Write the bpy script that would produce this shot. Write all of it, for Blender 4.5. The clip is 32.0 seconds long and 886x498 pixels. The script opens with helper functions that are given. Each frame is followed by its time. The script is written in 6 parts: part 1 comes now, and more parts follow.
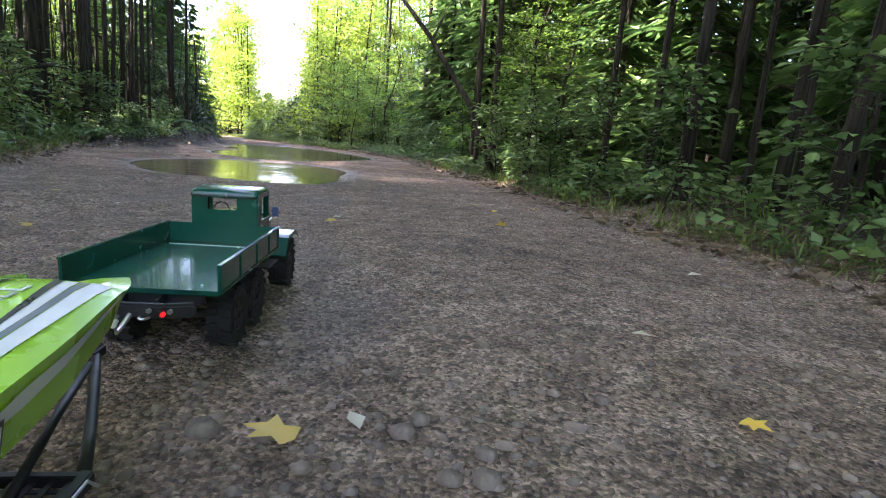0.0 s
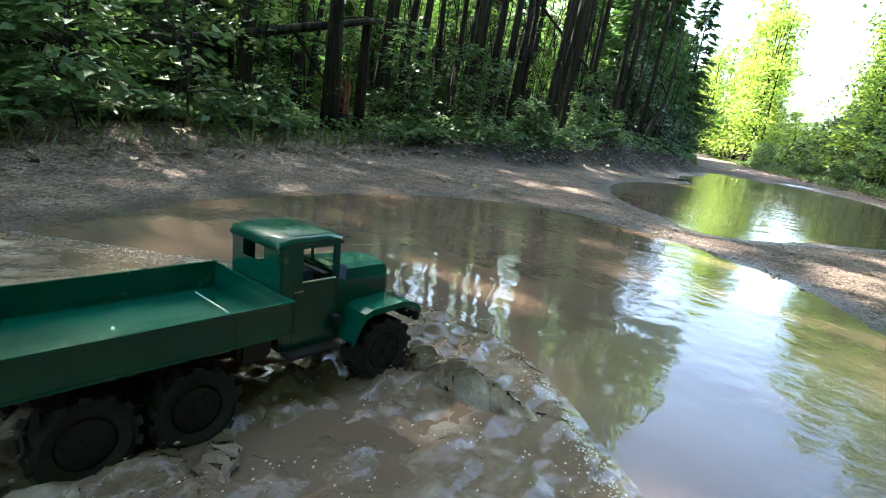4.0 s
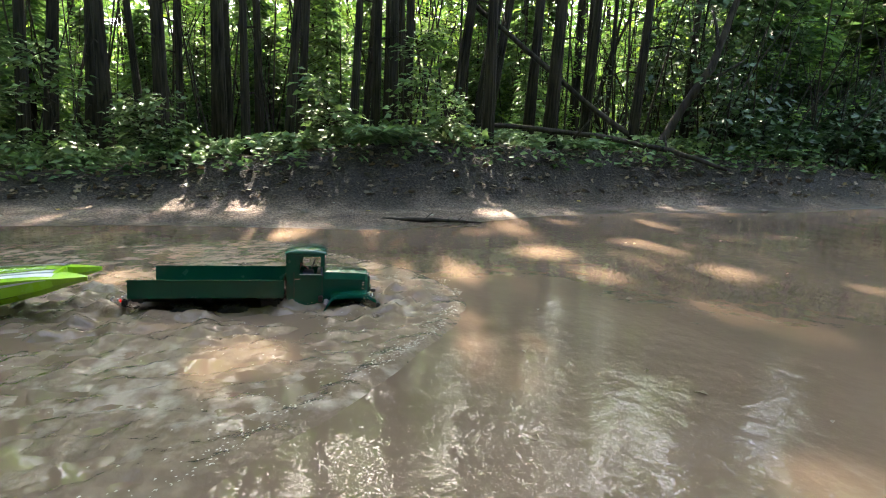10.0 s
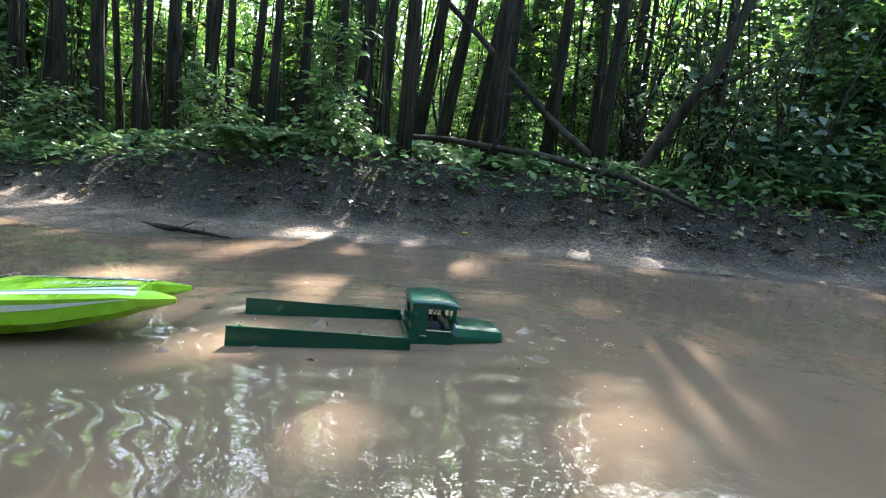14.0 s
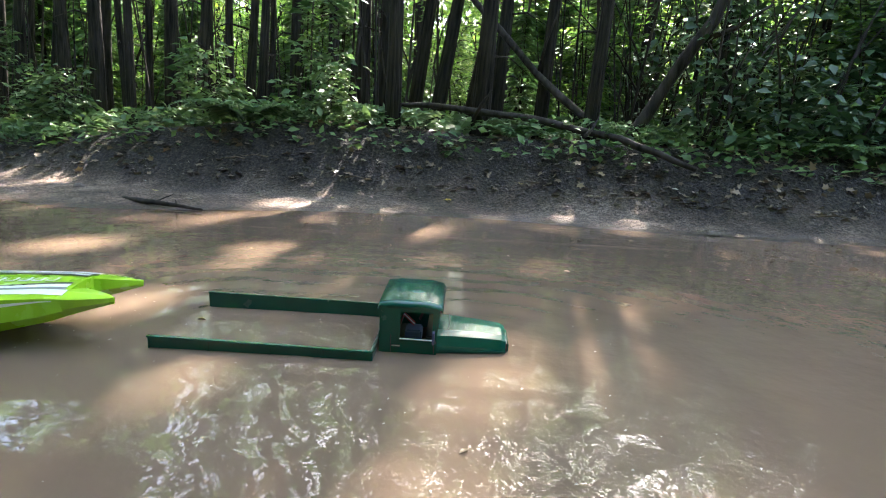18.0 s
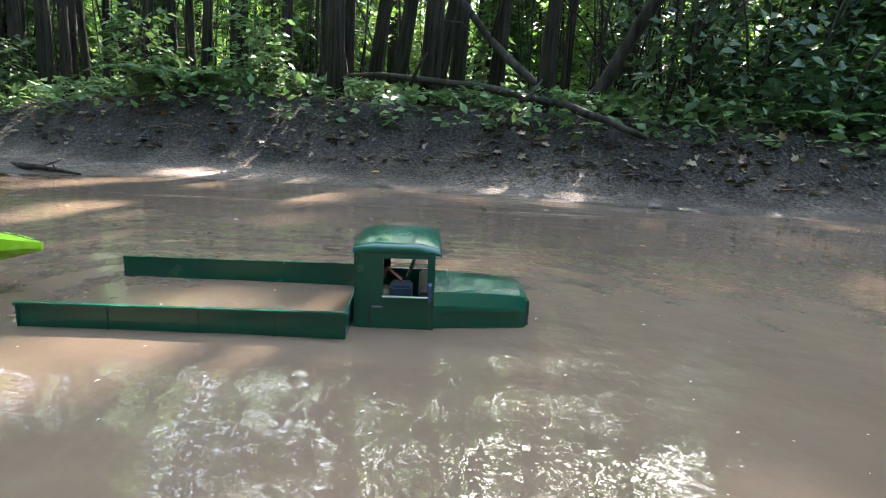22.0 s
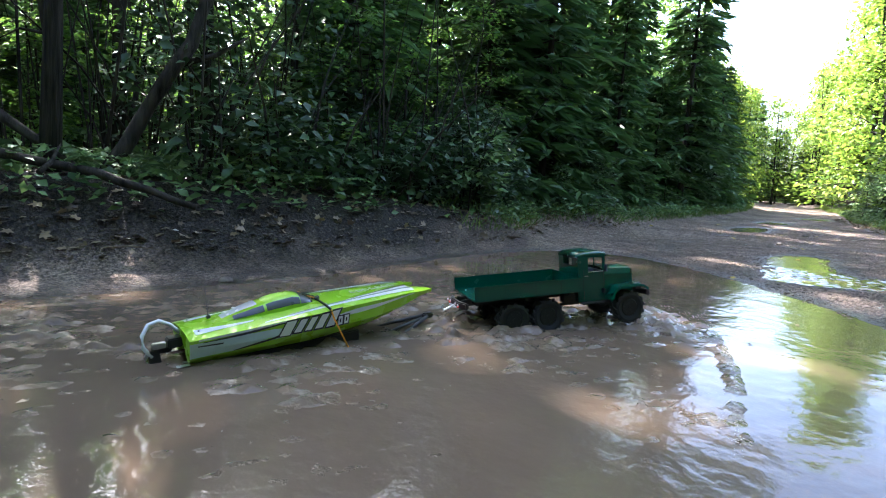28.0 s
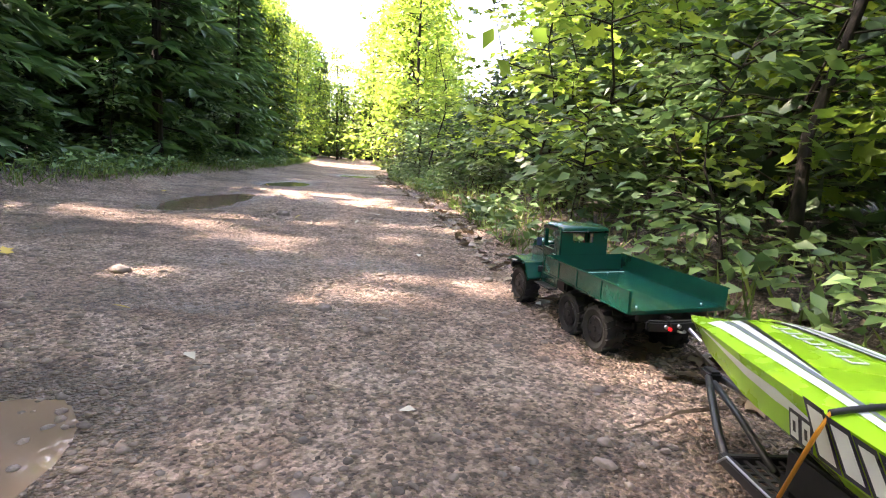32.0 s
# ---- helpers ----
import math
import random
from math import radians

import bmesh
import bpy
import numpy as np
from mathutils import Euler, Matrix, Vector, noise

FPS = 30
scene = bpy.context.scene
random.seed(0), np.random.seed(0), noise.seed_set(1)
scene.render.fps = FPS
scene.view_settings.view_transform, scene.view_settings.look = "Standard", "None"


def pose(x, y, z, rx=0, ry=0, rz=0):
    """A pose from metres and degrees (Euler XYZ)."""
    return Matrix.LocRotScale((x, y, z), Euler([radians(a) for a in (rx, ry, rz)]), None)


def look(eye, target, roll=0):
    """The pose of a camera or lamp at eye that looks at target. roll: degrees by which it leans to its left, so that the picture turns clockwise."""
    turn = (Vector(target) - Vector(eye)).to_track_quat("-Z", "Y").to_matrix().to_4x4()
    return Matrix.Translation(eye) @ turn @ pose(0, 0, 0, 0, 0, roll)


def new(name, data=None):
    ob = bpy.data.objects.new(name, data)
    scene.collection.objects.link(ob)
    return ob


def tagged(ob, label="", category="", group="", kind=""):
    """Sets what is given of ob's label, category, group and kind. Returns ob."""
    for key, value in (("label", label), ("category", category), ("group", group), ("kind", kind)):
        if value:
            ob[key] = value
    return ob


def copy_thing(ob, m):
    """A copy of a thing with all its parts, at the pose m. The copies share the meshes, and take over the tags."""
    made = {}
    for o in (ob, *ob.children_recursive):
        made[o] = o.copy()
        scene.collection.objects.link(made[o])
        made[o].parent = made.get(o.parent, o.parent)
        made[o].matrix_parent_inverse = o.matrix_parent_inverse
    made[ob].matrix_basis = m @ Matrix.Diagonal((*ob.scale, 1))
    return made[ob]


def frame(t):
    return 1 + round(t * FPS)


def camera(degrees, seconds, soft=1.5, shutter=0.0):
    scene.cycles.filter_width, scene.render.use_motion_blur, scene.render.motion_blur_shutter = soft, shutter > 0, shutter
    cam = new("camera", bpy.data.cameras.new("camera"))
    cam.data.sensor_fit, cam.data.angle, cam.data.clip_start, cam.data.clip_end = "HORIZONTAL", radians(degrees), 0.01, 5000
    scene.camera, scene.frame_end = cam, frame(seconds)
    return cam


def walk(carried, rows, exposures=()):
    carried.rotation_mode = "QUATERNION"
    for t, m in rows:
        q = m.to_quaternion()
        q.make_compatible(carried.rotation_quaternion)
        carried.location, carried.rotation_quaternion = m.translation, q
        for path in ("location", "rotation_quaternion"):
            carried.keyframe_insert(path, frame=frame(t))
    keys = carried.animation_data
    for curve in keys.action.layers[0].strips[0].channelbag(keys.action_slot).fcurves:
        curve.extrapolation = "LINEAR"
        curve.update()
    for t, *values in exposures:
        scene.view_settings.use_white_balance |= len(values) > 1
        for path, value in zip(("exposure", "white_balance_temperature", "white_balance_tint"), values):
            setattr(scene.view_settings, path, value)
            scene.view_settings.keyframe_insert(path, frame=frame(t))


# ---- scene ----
cam = camera(78.0, 32.0, soft=1.1)
# seconds, eye, target, roll
PATH = [
    (0, (0.011, 0.007, 0.393), (0.611, 1.878, 0.020), 4.0),
    (0.5, (0.160, 0.860, 0.416), (0.489, 2.797, 0.039), 4.3),
    (1, (0.219, 1.706, 0.437), (0.237, 3.667, 0.048), 4.9),
    (1.5, (0.279, 2.371, 0.417), (0.010, 4.310, 0.009), 5.4),
    (2, (0.324, 2.970, 0.437), (-0.136, 4.871, 0.018), 6.5),
    (2.5, (0.342, 3.566, 0.450), (-0.261, 5.424, 0.021), 7.4),
    (3, (0.347, 4.157, 0.414), (-0.406, 5.956, -0.028), 8.3),
    (3.5, (0.366, 4.664, 0.433), (-0.544, 6.380, -0.045), 9.1),
    (4, (0.434, 5.085, 0.450), (-0.567, 6.746, -0.037), 8.6),
    (4.5, (0.475, 5.414, 0.500), (-0.617, 7.005, -0.024), 8.7),
    (6.5, (0.788, 7.495, 0.402), (-0.602, 8.868, -0.027), 6.5),
    (7, (0.758, 8.139, 0.402), (-0.643, 9.503, -0.015), 5.9),
    (7.5, (0.875, 8.952, 0.398), (-0.565, 10.280, -0.005), 5.2),
    (8, (1.075, 9.578, 0.389), (-0.435, 10.837, 0.020), 2.9),
    (8.5, (1.446, 10.148, 0.419), (-0.135, 11.308, 0.028), 2.5),
    (9, (1.804, 10.741, 0.410), (0.119, 11.745, 0.016), 2.5),
    (9.5, (2.100, 11.429, 0.426), (0.304, 12.219, 0.038), 1.5),
    (10, (2.155, 12.119, 0.472), (0.284, 12.705, 0.079), 1.3),
    (10.5, (2.177, 12.795, 0.488), (0.250, 13.147, 0.088), 1.1),
    (11, (2.089, 13.266, 0.457), (0.135, 13.448, 0.071), 1.2),
    (11.5, (1.960, 13.636, 0.438), (-0.003, 13.665, 0.058), 1.9),
    (12, (1.852, 13.883, 0.444), (-0.112, 13.799, 0.075), 2.8),
    (12.5, (1.746, 14.110, 0.435), (-0.216, 13.940, 0.086), 3.1),
    (13, (1.704, 14.174, 0.432), (-0.261, 14.014, 0.092), 2.6),
    (13.5, (1.673, 14.190, 0.408), (-0.298, 14.074, 0.092), 3.5),
    (14, (1.657, 14.218, 0.404), (-0.321, 14.194, 0.107), 4.9),
    (14.5, (1.663, 14.220, 0.409), (-0.316, 14.260, 0.117), 5.6),
    (16.5, (1.920, 14.335, 0.441), (-0.053, 14.400, 0.114), 0.1),
    (17, (1.808, 14.397, 0.412), (-0.161, 14.398, 0.059), 2.1),
    (17.5, (1.697, 14.439, 0.374), (-0.264, 14.381, -0.015), 4.2),
    (18, (1.609, 14.503, 0.374), (-0.347, 14.361, -0.020), 2.9),
    (18.5, (1.486, 14.566, 0.370), (-0.462, 14.411, -0.054), 2.6),
    (19, (1.380, 14.591, 0.337), (-0.565, 14.424, -0.098), 3.4),
    (19.5, (1.315, 14.646, 0.303), (-0.628, 14.472, -0.139), 2.8),
    (20, (1.279, 14.752, 0.274), (-0.664, 14.573, -0.167), 2.6),
    (20.5, (1.307, 14.774, 0.254), (-0.636, 14.594, -0.181), 3.0),
    (21, (1.312, 14.795, 0.252), (-0.632, 14.610, -0.180), 3.3),
    (21.5, (1.319, 14.878, 0.256), (-0.627, 14.689, -0.169), 3.2),
    (22, (1.318, 14.964, 0.249), (-0.627, 14.751, -0.162), 3.1),
    (22.5, (1.336, 15.003, 0.249), (-0.609, 14.747, -0.144), 2.7),
    (23, (1.436, 14.905, 0.262), (-0.507, 14.610, -0.111), 1.9),
    (23.5, (1.593, 14.819, 0.313), (-0.353, 14.519, -0.036), 1.3),
    (24, (1.671, 14.844, 0.350), (-0.282, 14.561, 0.028), 1.3),
    (24.5, (1.687, 14.913, 0.360), (-0.279, 14.717, 0.050), 1.5),
    (25, (1.669, 15.016, 0.387), (-0.307, 14.950, 0.081), 1.3),
    (25.5, (1.683, 15.125, 0.405), (-0.292, 15.220, 0.108), 1.4),
    (27.5, (1.340, 14.258, 0.484), (-0.149, 15.568, 0.227), 4.1),
    (28, (1.273, 14.621, 0.477), (-0.139, 16.014, 0.223), 3.0),
    (28.5, (1.319, 15.101, 0.391), (0.045, 16.623, 0.148), 1.4),
    (29, (1.406, 15.668, 0.344), (0.331, 17.336, 0.099), 1.2),
    (29.5, (1.445, 16.176, 0.377), (0.604, 17.972, 0.118), 1.6),
    (30, (1.419, 16.714, 0.413), (0.803, 18.598, 0.146), 2.3),
    (30.5, (1.327, 17.297, 0.446), (0.901, 19.231, 0.165), 3.6),
    (31, (1.215, 17.907, 0.439), (0.969, 19.869, 0.141), 4.4),
    (31.5, (1.068, 18.484, 0.432), (0.888, 20.452, 0.124), 4.3),
    (32, (0.903, 19.114, 0.414), (0.736, 21.081, 0.094), 4.2),
]
EXPOSURES = [(0.0, 3.65, 6300, 27), (2.0, 3.8, 6100, 20), (3.0, 3.6, 6000, 7), (7.0, 3.9, 6700, 14), (8.0, 3.8, 6600, 13), (10.0, 3.8, 6800, 13), (14.0, 3.95, 5900, 10), (17.0, 3.85, 6300, 14), (20.0, 4.15, 6300, 15), (22.0, 4.15, 6200, 14), (24.0, 4.1, 5800, 18), (26.0, 3.7, 5800, 14), (28.0, 3.4, 5800, 15), (29.0, 3.65, 6100, 13), (30.0, 3.95, 6600, 26), (31.0, 3.95, 6800, 24), (32.0, 3.95, 7000, 27)]
walk(cam, [(t, look(eye, target, roll)) for t, eye, target, roll in PATH], EXPOSURES)

# ---- light ----
world = bpy.data.worlds.new("world")
scene.world = world
world.use_nodes = True
sky = world.node_tree.nodes.new("ShaderNodeTexSky")
sky.sky_type, sky.sun_disc = "NISHITA", False
sky.sun_elevation, sky.sun_rotation = radians(48), radians(280)
sky.dust_density = 3.0
world.node_tree.links.new(sky.outputs[0], world.node_tree.nodes["Background"].inputs[0])
world.node_tree.nodes["Background"].inputs[1].default_value = 0.12
sun_data = bpy.data.lights.new("sun", "SUN")
sun_data.energy, sun_data.angle, sun_data.color = 4.0, radians(0.9), (1.0, 0.93, 0.8)
sun = new("sun", sun_data)
sun.matrix_world = look((-8.0, 1.5, 9.0), (0, 0, 0))


# ---- materials ----
def nodes(name):
    m = bpy.data.materials.new(name)
    m.use_nodes = True
    return m, m.node_tree.nodes, m.node_tree.links, m.node_tree.nodes["Principled BSDF"]


def ramp(n, stops):
    r = n.new("ShaderNodeValToRGB")
    while len(r.color_ramp.elements) < len(stops):
        r.color_ramp.elements.new(0.5)
    for e, (p, c) in zip(r.color_ramp.elements, stops):
        e.position, e.color = p, (*c, 1)
    return r


def tex(n, kind, scale, detail=6.0):
    t = n.new("ShaderNodeTex" + kind)
    t.inputs["Scale"].default_value = scale
    if kind == "Noise":
        t.inputs["Detail"].default_value = detail
    return t


def bump(n, l, height, bsdf, strength, distance):
    b = n.new("ShaderNodeBump")
    b.inputs["Strength"].default_value, b.inputs["Distance"].default_value = strength, distance
    l.new(height, b.inputs["Height"])
    l.new(b.outputs[0], bsdf.inputs["Normal"])
    return b


def paint(name, colour, rough=0.35, metal=0.0, dirt=0.25, dirt_colour=(0.12, 0.09, 0.06), scale=18.0, coat=0.0):
    m, n, l, b = nodes(name)
    co = n.new("ShaderNodeTexCoord")
    noise_tex = tex(n, "Noise", scale)
    l.new(co.outputs["Object"], noise_tex.inputs["Vector"])
    r = ramp(n, [(0.45, tuple(c * 0.92 for c in colour)), (0.62, colour),
                 (0.86, tuple(c + (k - c) * dirt for c, k in zip(colour, dirt_colour)))])
    l.new(noise_tex.outputs[0], r.inputs[0])
    l.new(r.outputs[0], b.inputs["Base Color"])
    rr = ramp(n, [(0.3, (rough,) * 3), (0.8, (min(1, rough + 0.08 + 0.4 * dirt),) * 3)])
    l.new(noise_tex.outputs[0], rr.inputs[0])
    l.new(rr.outputs[0], b.inputs["Roughness"])
    b.inputs["Metallic"].default_value = metal
    b.inputs["Coat Weight"].default_value = coat
    fine = tex(n, "Noise", scale * 12)
    l.new(co.outputs["Object"], fine.inputs["Vector"])
    bump(n, l, fine.outputs[0], b, 0.08, 0.001)
    return m


def leaf_material(name, dark, light, translucent=0.45):
    m, n, l, b = nodes(name)
    geo, info = n.new("ShaderNodeNewGeometry"), n.new("ShaderNodeObjectInfo")
    r = ramp(n, [(0.0, dark), (0.55, tuple((a + c) / 2 for a, c in zip(dark, light))), (1.0, light)])
    l.new(geo.outputs["Random Per Island"], r.inputs[0])
    hue = n.new("ShaderNodeHueSaturation")
    v = n.new("ShaderNodeMapRange")
    v.inputs["To Min"].default_value, v.inputs["To Max"].default_value = 0.75, 1.25
    l.new(info.outputs["Random"], v.inputs[0])
    l.new(v.outputs[0], hue.inputs["Value"])
    l.new(r.outputs[0], hue.inputs["Color"])
    l.new(hue.outputs[0], b.inputs["Base Color"])
    b.inputs["Roughness"].default_value = 0.45
    tr = n.new("ShaderNodeBsdfTranslucent")
    l.new(hue.outputs[0], tr.inputs[0])
    mix = n.new("ShaderNodeMixShader")
    mix.inputs[0].default_value = translucent
    l.new(b.outputs[0], mix.inputs[1])
    l.new(tr.outputs[0], mix.inputs[2])
    l.new(mix.outputs[0], n["Material Output"].inputs[0])
    return m


def ground_material():
    m, n, l, b = nodes("ground")
    geo = n.new("ShaderNodeNewGeometry")
    att = n.new("ShaderNodeAttribute")
    att.attribute_name = "litter"
    big, mid, grit = tex(n, "Noise", 0.9, 4), tex(n, "Noise", 9.0, 8), tex(n, "Voronoi", 150.0)
    small = tex(n, "Noise", 60.0, 6)
    for t in (big, mid, grit, small):
        l.new(geo.outputs["Position"], t.inputs["Vector"])
    soil = ramp(n, [(0.34, (0.15, 0.108, 0.086)), (0.5, (0.31, 0.235, 0.192)), (0.68, (0.48, 0.385, 0.325))])
    add = n.new("ShaderNodeMath")
    add.operation = "MULTIPLY_ADD"
    add.inputs[1].default_value = 0.55
    l.new(mid.outputs[0], add.inputs[0])
    half = n.new("ShaderNodeMath")
    half.operation = "MULTIPLY"
    half.inputs[1].default_value = 0.45
    l.new(big.outputs[0], half.inputs[0])
    l.new(half.outputs[0], add.inputs[2])
    l.new(add.outputs[0], soil.inputs[0])
    stone = n.new("ShaderNodeMix")
    stone.data_type, stone.blend_type = "RGBA", "OVERLAY"
    stone.inputs[0].default_value = 0.8
    l.new(soil.outputs[0], stone.inputs[6])
    bw = n.new("ShaderNodeRGBToBW")
    l.new(grit.outputs["Color"], bw.inputs[0])
    l.new(bw.outputs[0], stone.inputs[7])
    grey = n.new("ShaderNodeHueSaturation")
    grey.inputs["Saturation"].default_value = 1.28
    l.new(stone.outputs[2], grey.inputs["Color"])
    wet = n.new("ShaderNodeMapRange")
    wet.inputs["From Min"].default_value, wet.inputs["From Max"].default_value = 0.0, 0.013
    wet.inputs["To Min"].default_value, wet.inputs["To Max"].default_value = 0.45, 1.0
    sep = n.new("ShaderNodeSeparateXYZ")
    l.new(geo.outputs["Position"], sep.inputs[0])
    l.new(sep.outputs["Z"], wet.inputs[0])
    damp = n.new("ShaderNodeMix")
    damp.data_type, damp.blend_type = "RGBA", "MULTIPLY"
    damp.inputs[0].default_value = 1.0
    l.new(grey.outputs[0], damp.inputs[6])
    l.new(wet.outputs[0], damp.inputs[7])
    spot = tex(n, "Noise", 1.7, 5)
    l.new(geo.outputs["Position"], spot.inputs["Vector"])
    dark = n.new("ShaderNodeMapRange")
    dark.inputs["From Min"].default_value, dark.inputs["From Max"].default_value = 0.54, 0.64
    dark.inputs["To Min"].default_value, dark.inputs["To Max"].default_value = 1.0, 0.62
    l.new(spot.outputs[0], dark.inputs[0])
    patchy = n.new("ShaderNodeMix")
    patchy.data_type, patchy.blend_type = "RGBA", "MULTIPLY"
    patchy.inputs[0].default_value = 1.0
    l.new(damp.outputs[2], patchy.inputs[6])
    l.new(dark.outputs[0], patchy.inputs[7])
    litter = ramp(n, [(0.32, (0.010, 0.0075, 0.006)), (0.5, (0.036, 0.026, 0.019)), (0.7, (0.10, 0.078, 0.06))])
    l.new(small.outputs[0], litter.inputs[0])
    mix = n.new("ShaderNodeMix")
    mix.data_type = "RGBA"
    l.new(att.outputs["Fac"], mix.inputs[0])
    l.new(patchy.outputs[2], mix.inputs[6])
    l.new(litter.outputs[0], mix.inputs[7])
    clod, bend = tex(n, "Voronoi", 55.0), tex(n, "Noise", 70.0, 4)
    l.new(geo.outputs["Position"], bend.inputs["Vector"])
    shift = n.new("ShaderNodeVectorMath")
    shift.operation = "MULTIPLY_ADD"
    shift.inputs[1].default_value = (0.035, 0.035, 0.035)
    l.new(bend.outputs["Color"], shift.inputs[0])
    l.new(geo.outputs["Position"], shift.inputs[2])
    l.new(shift.outputs[0], clod.inputs["Vector"])
    # darkens the soil colour between clods, standing in for the shade of the lumps
    clod_shade = n.new("ShaderNodeMapRange")
    clod_shade.inputs["From Min"].default_value, clod_shade.inputs["From Max"].default_value = 0.42, 0.78
    clod_shade.inputs["To Min"].default_value, clod_shade.inputs["To Max"].default_value = 1.08, 0.38
    l.new(clod.outputs["Distance"], clod_shade.inputs[0])
    earth = n.new("ShaderNodeMix")
    earth.data_type, earth.blend_type = "RGBA", "MULTIPLY"
    earth.inputs[0].default_value = 0.8
    l.new(mix.outputs[2], earth.inputs[6])
    l.new(clod_shade.outputs[0], earth.inputs[7])
    l.new(earth.outputs[2], b.inputs["Base Color"])
    rough = n.new("ShaderNodeMapRange")
    rough.inputs["From Min"].default_value, rough.inputs["From Max"].default_value = 0.0, 0.012
    rough.inputs["To Min"].default_value, rough.inputs["To Max"].default_value = 0.28, 0.92
    l.new(sep.outputs["Z"], rough.inputs[0])
    l.new(rough.outputs[0], b.inputs["Roughness"])
    lump = n.new("ShaderNodeMath")
    lump.operation = "MULTIPLY_ADD"
    lump.inputs[1].default_value = -1.1
    l.new(clod.outputs["Distance"], lump.inputs[0])
    height = n.new("ShaderNodeMath")
    height.operation = "MULTIPLY_ADD"
    height.inputs[1].default_value = -0.6
    l.new(grit.outputs["Distance"], height.inputs[0])
    l.new(small.outputs[0], height.inputs[2])
    l.new(height.outputs[0], lump.inputs[2])
    bump(n, l, lump.outputs[0], b, 1.0, 0.022)
    return m


def water_material(name, scale, strength, colour, foam=0.0):
    """Muddy water: calm stretches with reflections, and patches that the air ruffles; torn water carries streaks of foam."""
    m, n, l, b = nodes(name)
    geo = n.new("ShaderNodeNewGeometry")
    murk, fine, swell, calm = tex(n, "Noise", 1.3, 3), tex(n, "Noise", scale * 2.6, 3), tex(n, "Noise", scale * 0.5, 2), tex(n, "Noise", 0.9, 2)
    for t in (murk, fine, swell, calm):
        l.new(geo.outputs["Position"], t.inputs["Vector"])
    ruffle = n.new("ShaderNodeMapRange")
    ruffle.inputs["From Min"].default_value, ruffle.inputs["From Max"].default_value = 0.42, 0.62
    ruffle.inputs["To Min"].default_value, ruffle.inputs["To Max"].default_value = (0.10, 0.42) if foam else (0.06, 0.42)
    l.new(calm.outputs[0], ruffle.inputs[0])
    rip = n.new("ShaderNodeMath")
    rip.operation = "MULTIPLY"
    l.new(fine.outputs[0], rip.inputs[0])
    l.new(ruffle.outputs[0], rip.inputs[1])
    whole = n.new("ShaderNodeMath")
    whole.operation = "ADD"
    l.new(rip.outputs[0], whole.inputs[0])
    l.new(swell.outputs[0], whole.inputs[1])
    r = ramp(n, [(0.3, tuple(c * 0.8 for c in colour)), (0.7, tuple(c * 1.15 for c in colour))])
    l.new(murk.outputs[0], r.inputs[0])
    last = r.outputs[0]
    if foam:
        froth, streak = tex(n, "Noise", 16.0, 9), tex(n, "Noise", 3.0, 3)
        l.new(geo.outputs["Position"], froth.inputs["Vector"])
        l.new(geo.outputs["Position"], streak.inputs["Vector"])
        both = n.new("ShaderNodeMath")
        both.operation = "MULTIPLY"
        l.new(froth.outputs[0], both.inputs[0])
        l.new(streak.outputs[0], both.inputs[1])
        share = n.new("ShaderNodeMapRange")
        share.inputs["From Min"].default_value, share.inputs["From Max"].default_value = 0.29, 0.40
        share.inputs["To Min"].default_value, share.inputs["To Max"].default_value = 0.0, foam
        l.new(both.outputs[0], share.inputs[0])
        white = n.new("ShaderNodeMix")
        white.data_type = "RGBA"
        white.inputs[7].default_value = (0.44, 0.37, 0.31, 1)
        l.new(share.outputs[0], white.inputs[0])
        l.new(last, white.inputs[6])
        last = white.outputs[2]
        gloss = n.new("ShaderNodeMapRange")
        gloss.inputs["To Min"].default_value, gloss.inputs["To Max"].default_value = 0.03, 0.2
        l.new(share.outputs[0], gloss.inputs[0])
        l.new(gloss.outputs[0], b.inputs["Roughness"])
    else:
        b.inputs["Roughness"].default_value = 0.02
    l.new(last, b.inputs["Base Color"])
    b.inputs["IOR"].default_value = 1.33
    bump(n, l, whole.outputs[0], b, strength, 0.025)
    return m


def bark_material(name, dark, light):
    m, n, l, b = nodes(name)
    co = n.new("ShaderNodeTexCoord")
    mp = n.new("ShaderNodeMapping")
    mp.inputs["Scale"].default_value = (1, 1, 0.18)
    l.new(co.outputs["Object"], mp.inputs[0])
    t, patch = tex(n, "Noise", 26.0, 8), tex(n, "Noise", 1.6, 3)
    l.new(mp.outputs[0], t.inputs["Vector"])
    l.new(co.outputs["Object"], patch.inputs["Vector"])
    add = n.new("ShaderNodeMath")
    add.operation = "MULTIPLY_ADD"
    add.inputs[1].default_value = 0.6
    l.new(t.outputs[0], add.inputs[0])
    h = n.new("ShaderNodeMath")
    h.operation = "MULTIPLY"
    h.inputs[1].default_value = 0.4
    l.new(patch.outputs[0], h.inputs[0])
    l.new(h.outputs[0], add.inputs[2])
    r = ramp(n, [(0.35, dark), (0.65, light)])
    l.new(add.outputs[0], r.inputs[0])
    l.new(r.outputs[0], b.inputs["Base Color"])
    b.inputs["Roughness"].default_value = 0.9
    b.inputs["Specular IOR Level"].default_value = 0.2
    bump(n, l, t.outputs[0], b, 1.0, 0.02)
    return m


def plain(name, colour, rough=0.5, metal=0.0, glow=0.0):
    m, n, l, b = nodes(name)
    b.inputs["Base Color"].default_value = (*colour, 1)
    b.inputs["Roughness"].default_value, b.inputs["Metallic"].default_value = rough, metal
    if glow:
        b.inputs["Emission Color"].default_value, b.inputs["Emission Strength"].default_value = (*colour, 1), glow
    return m


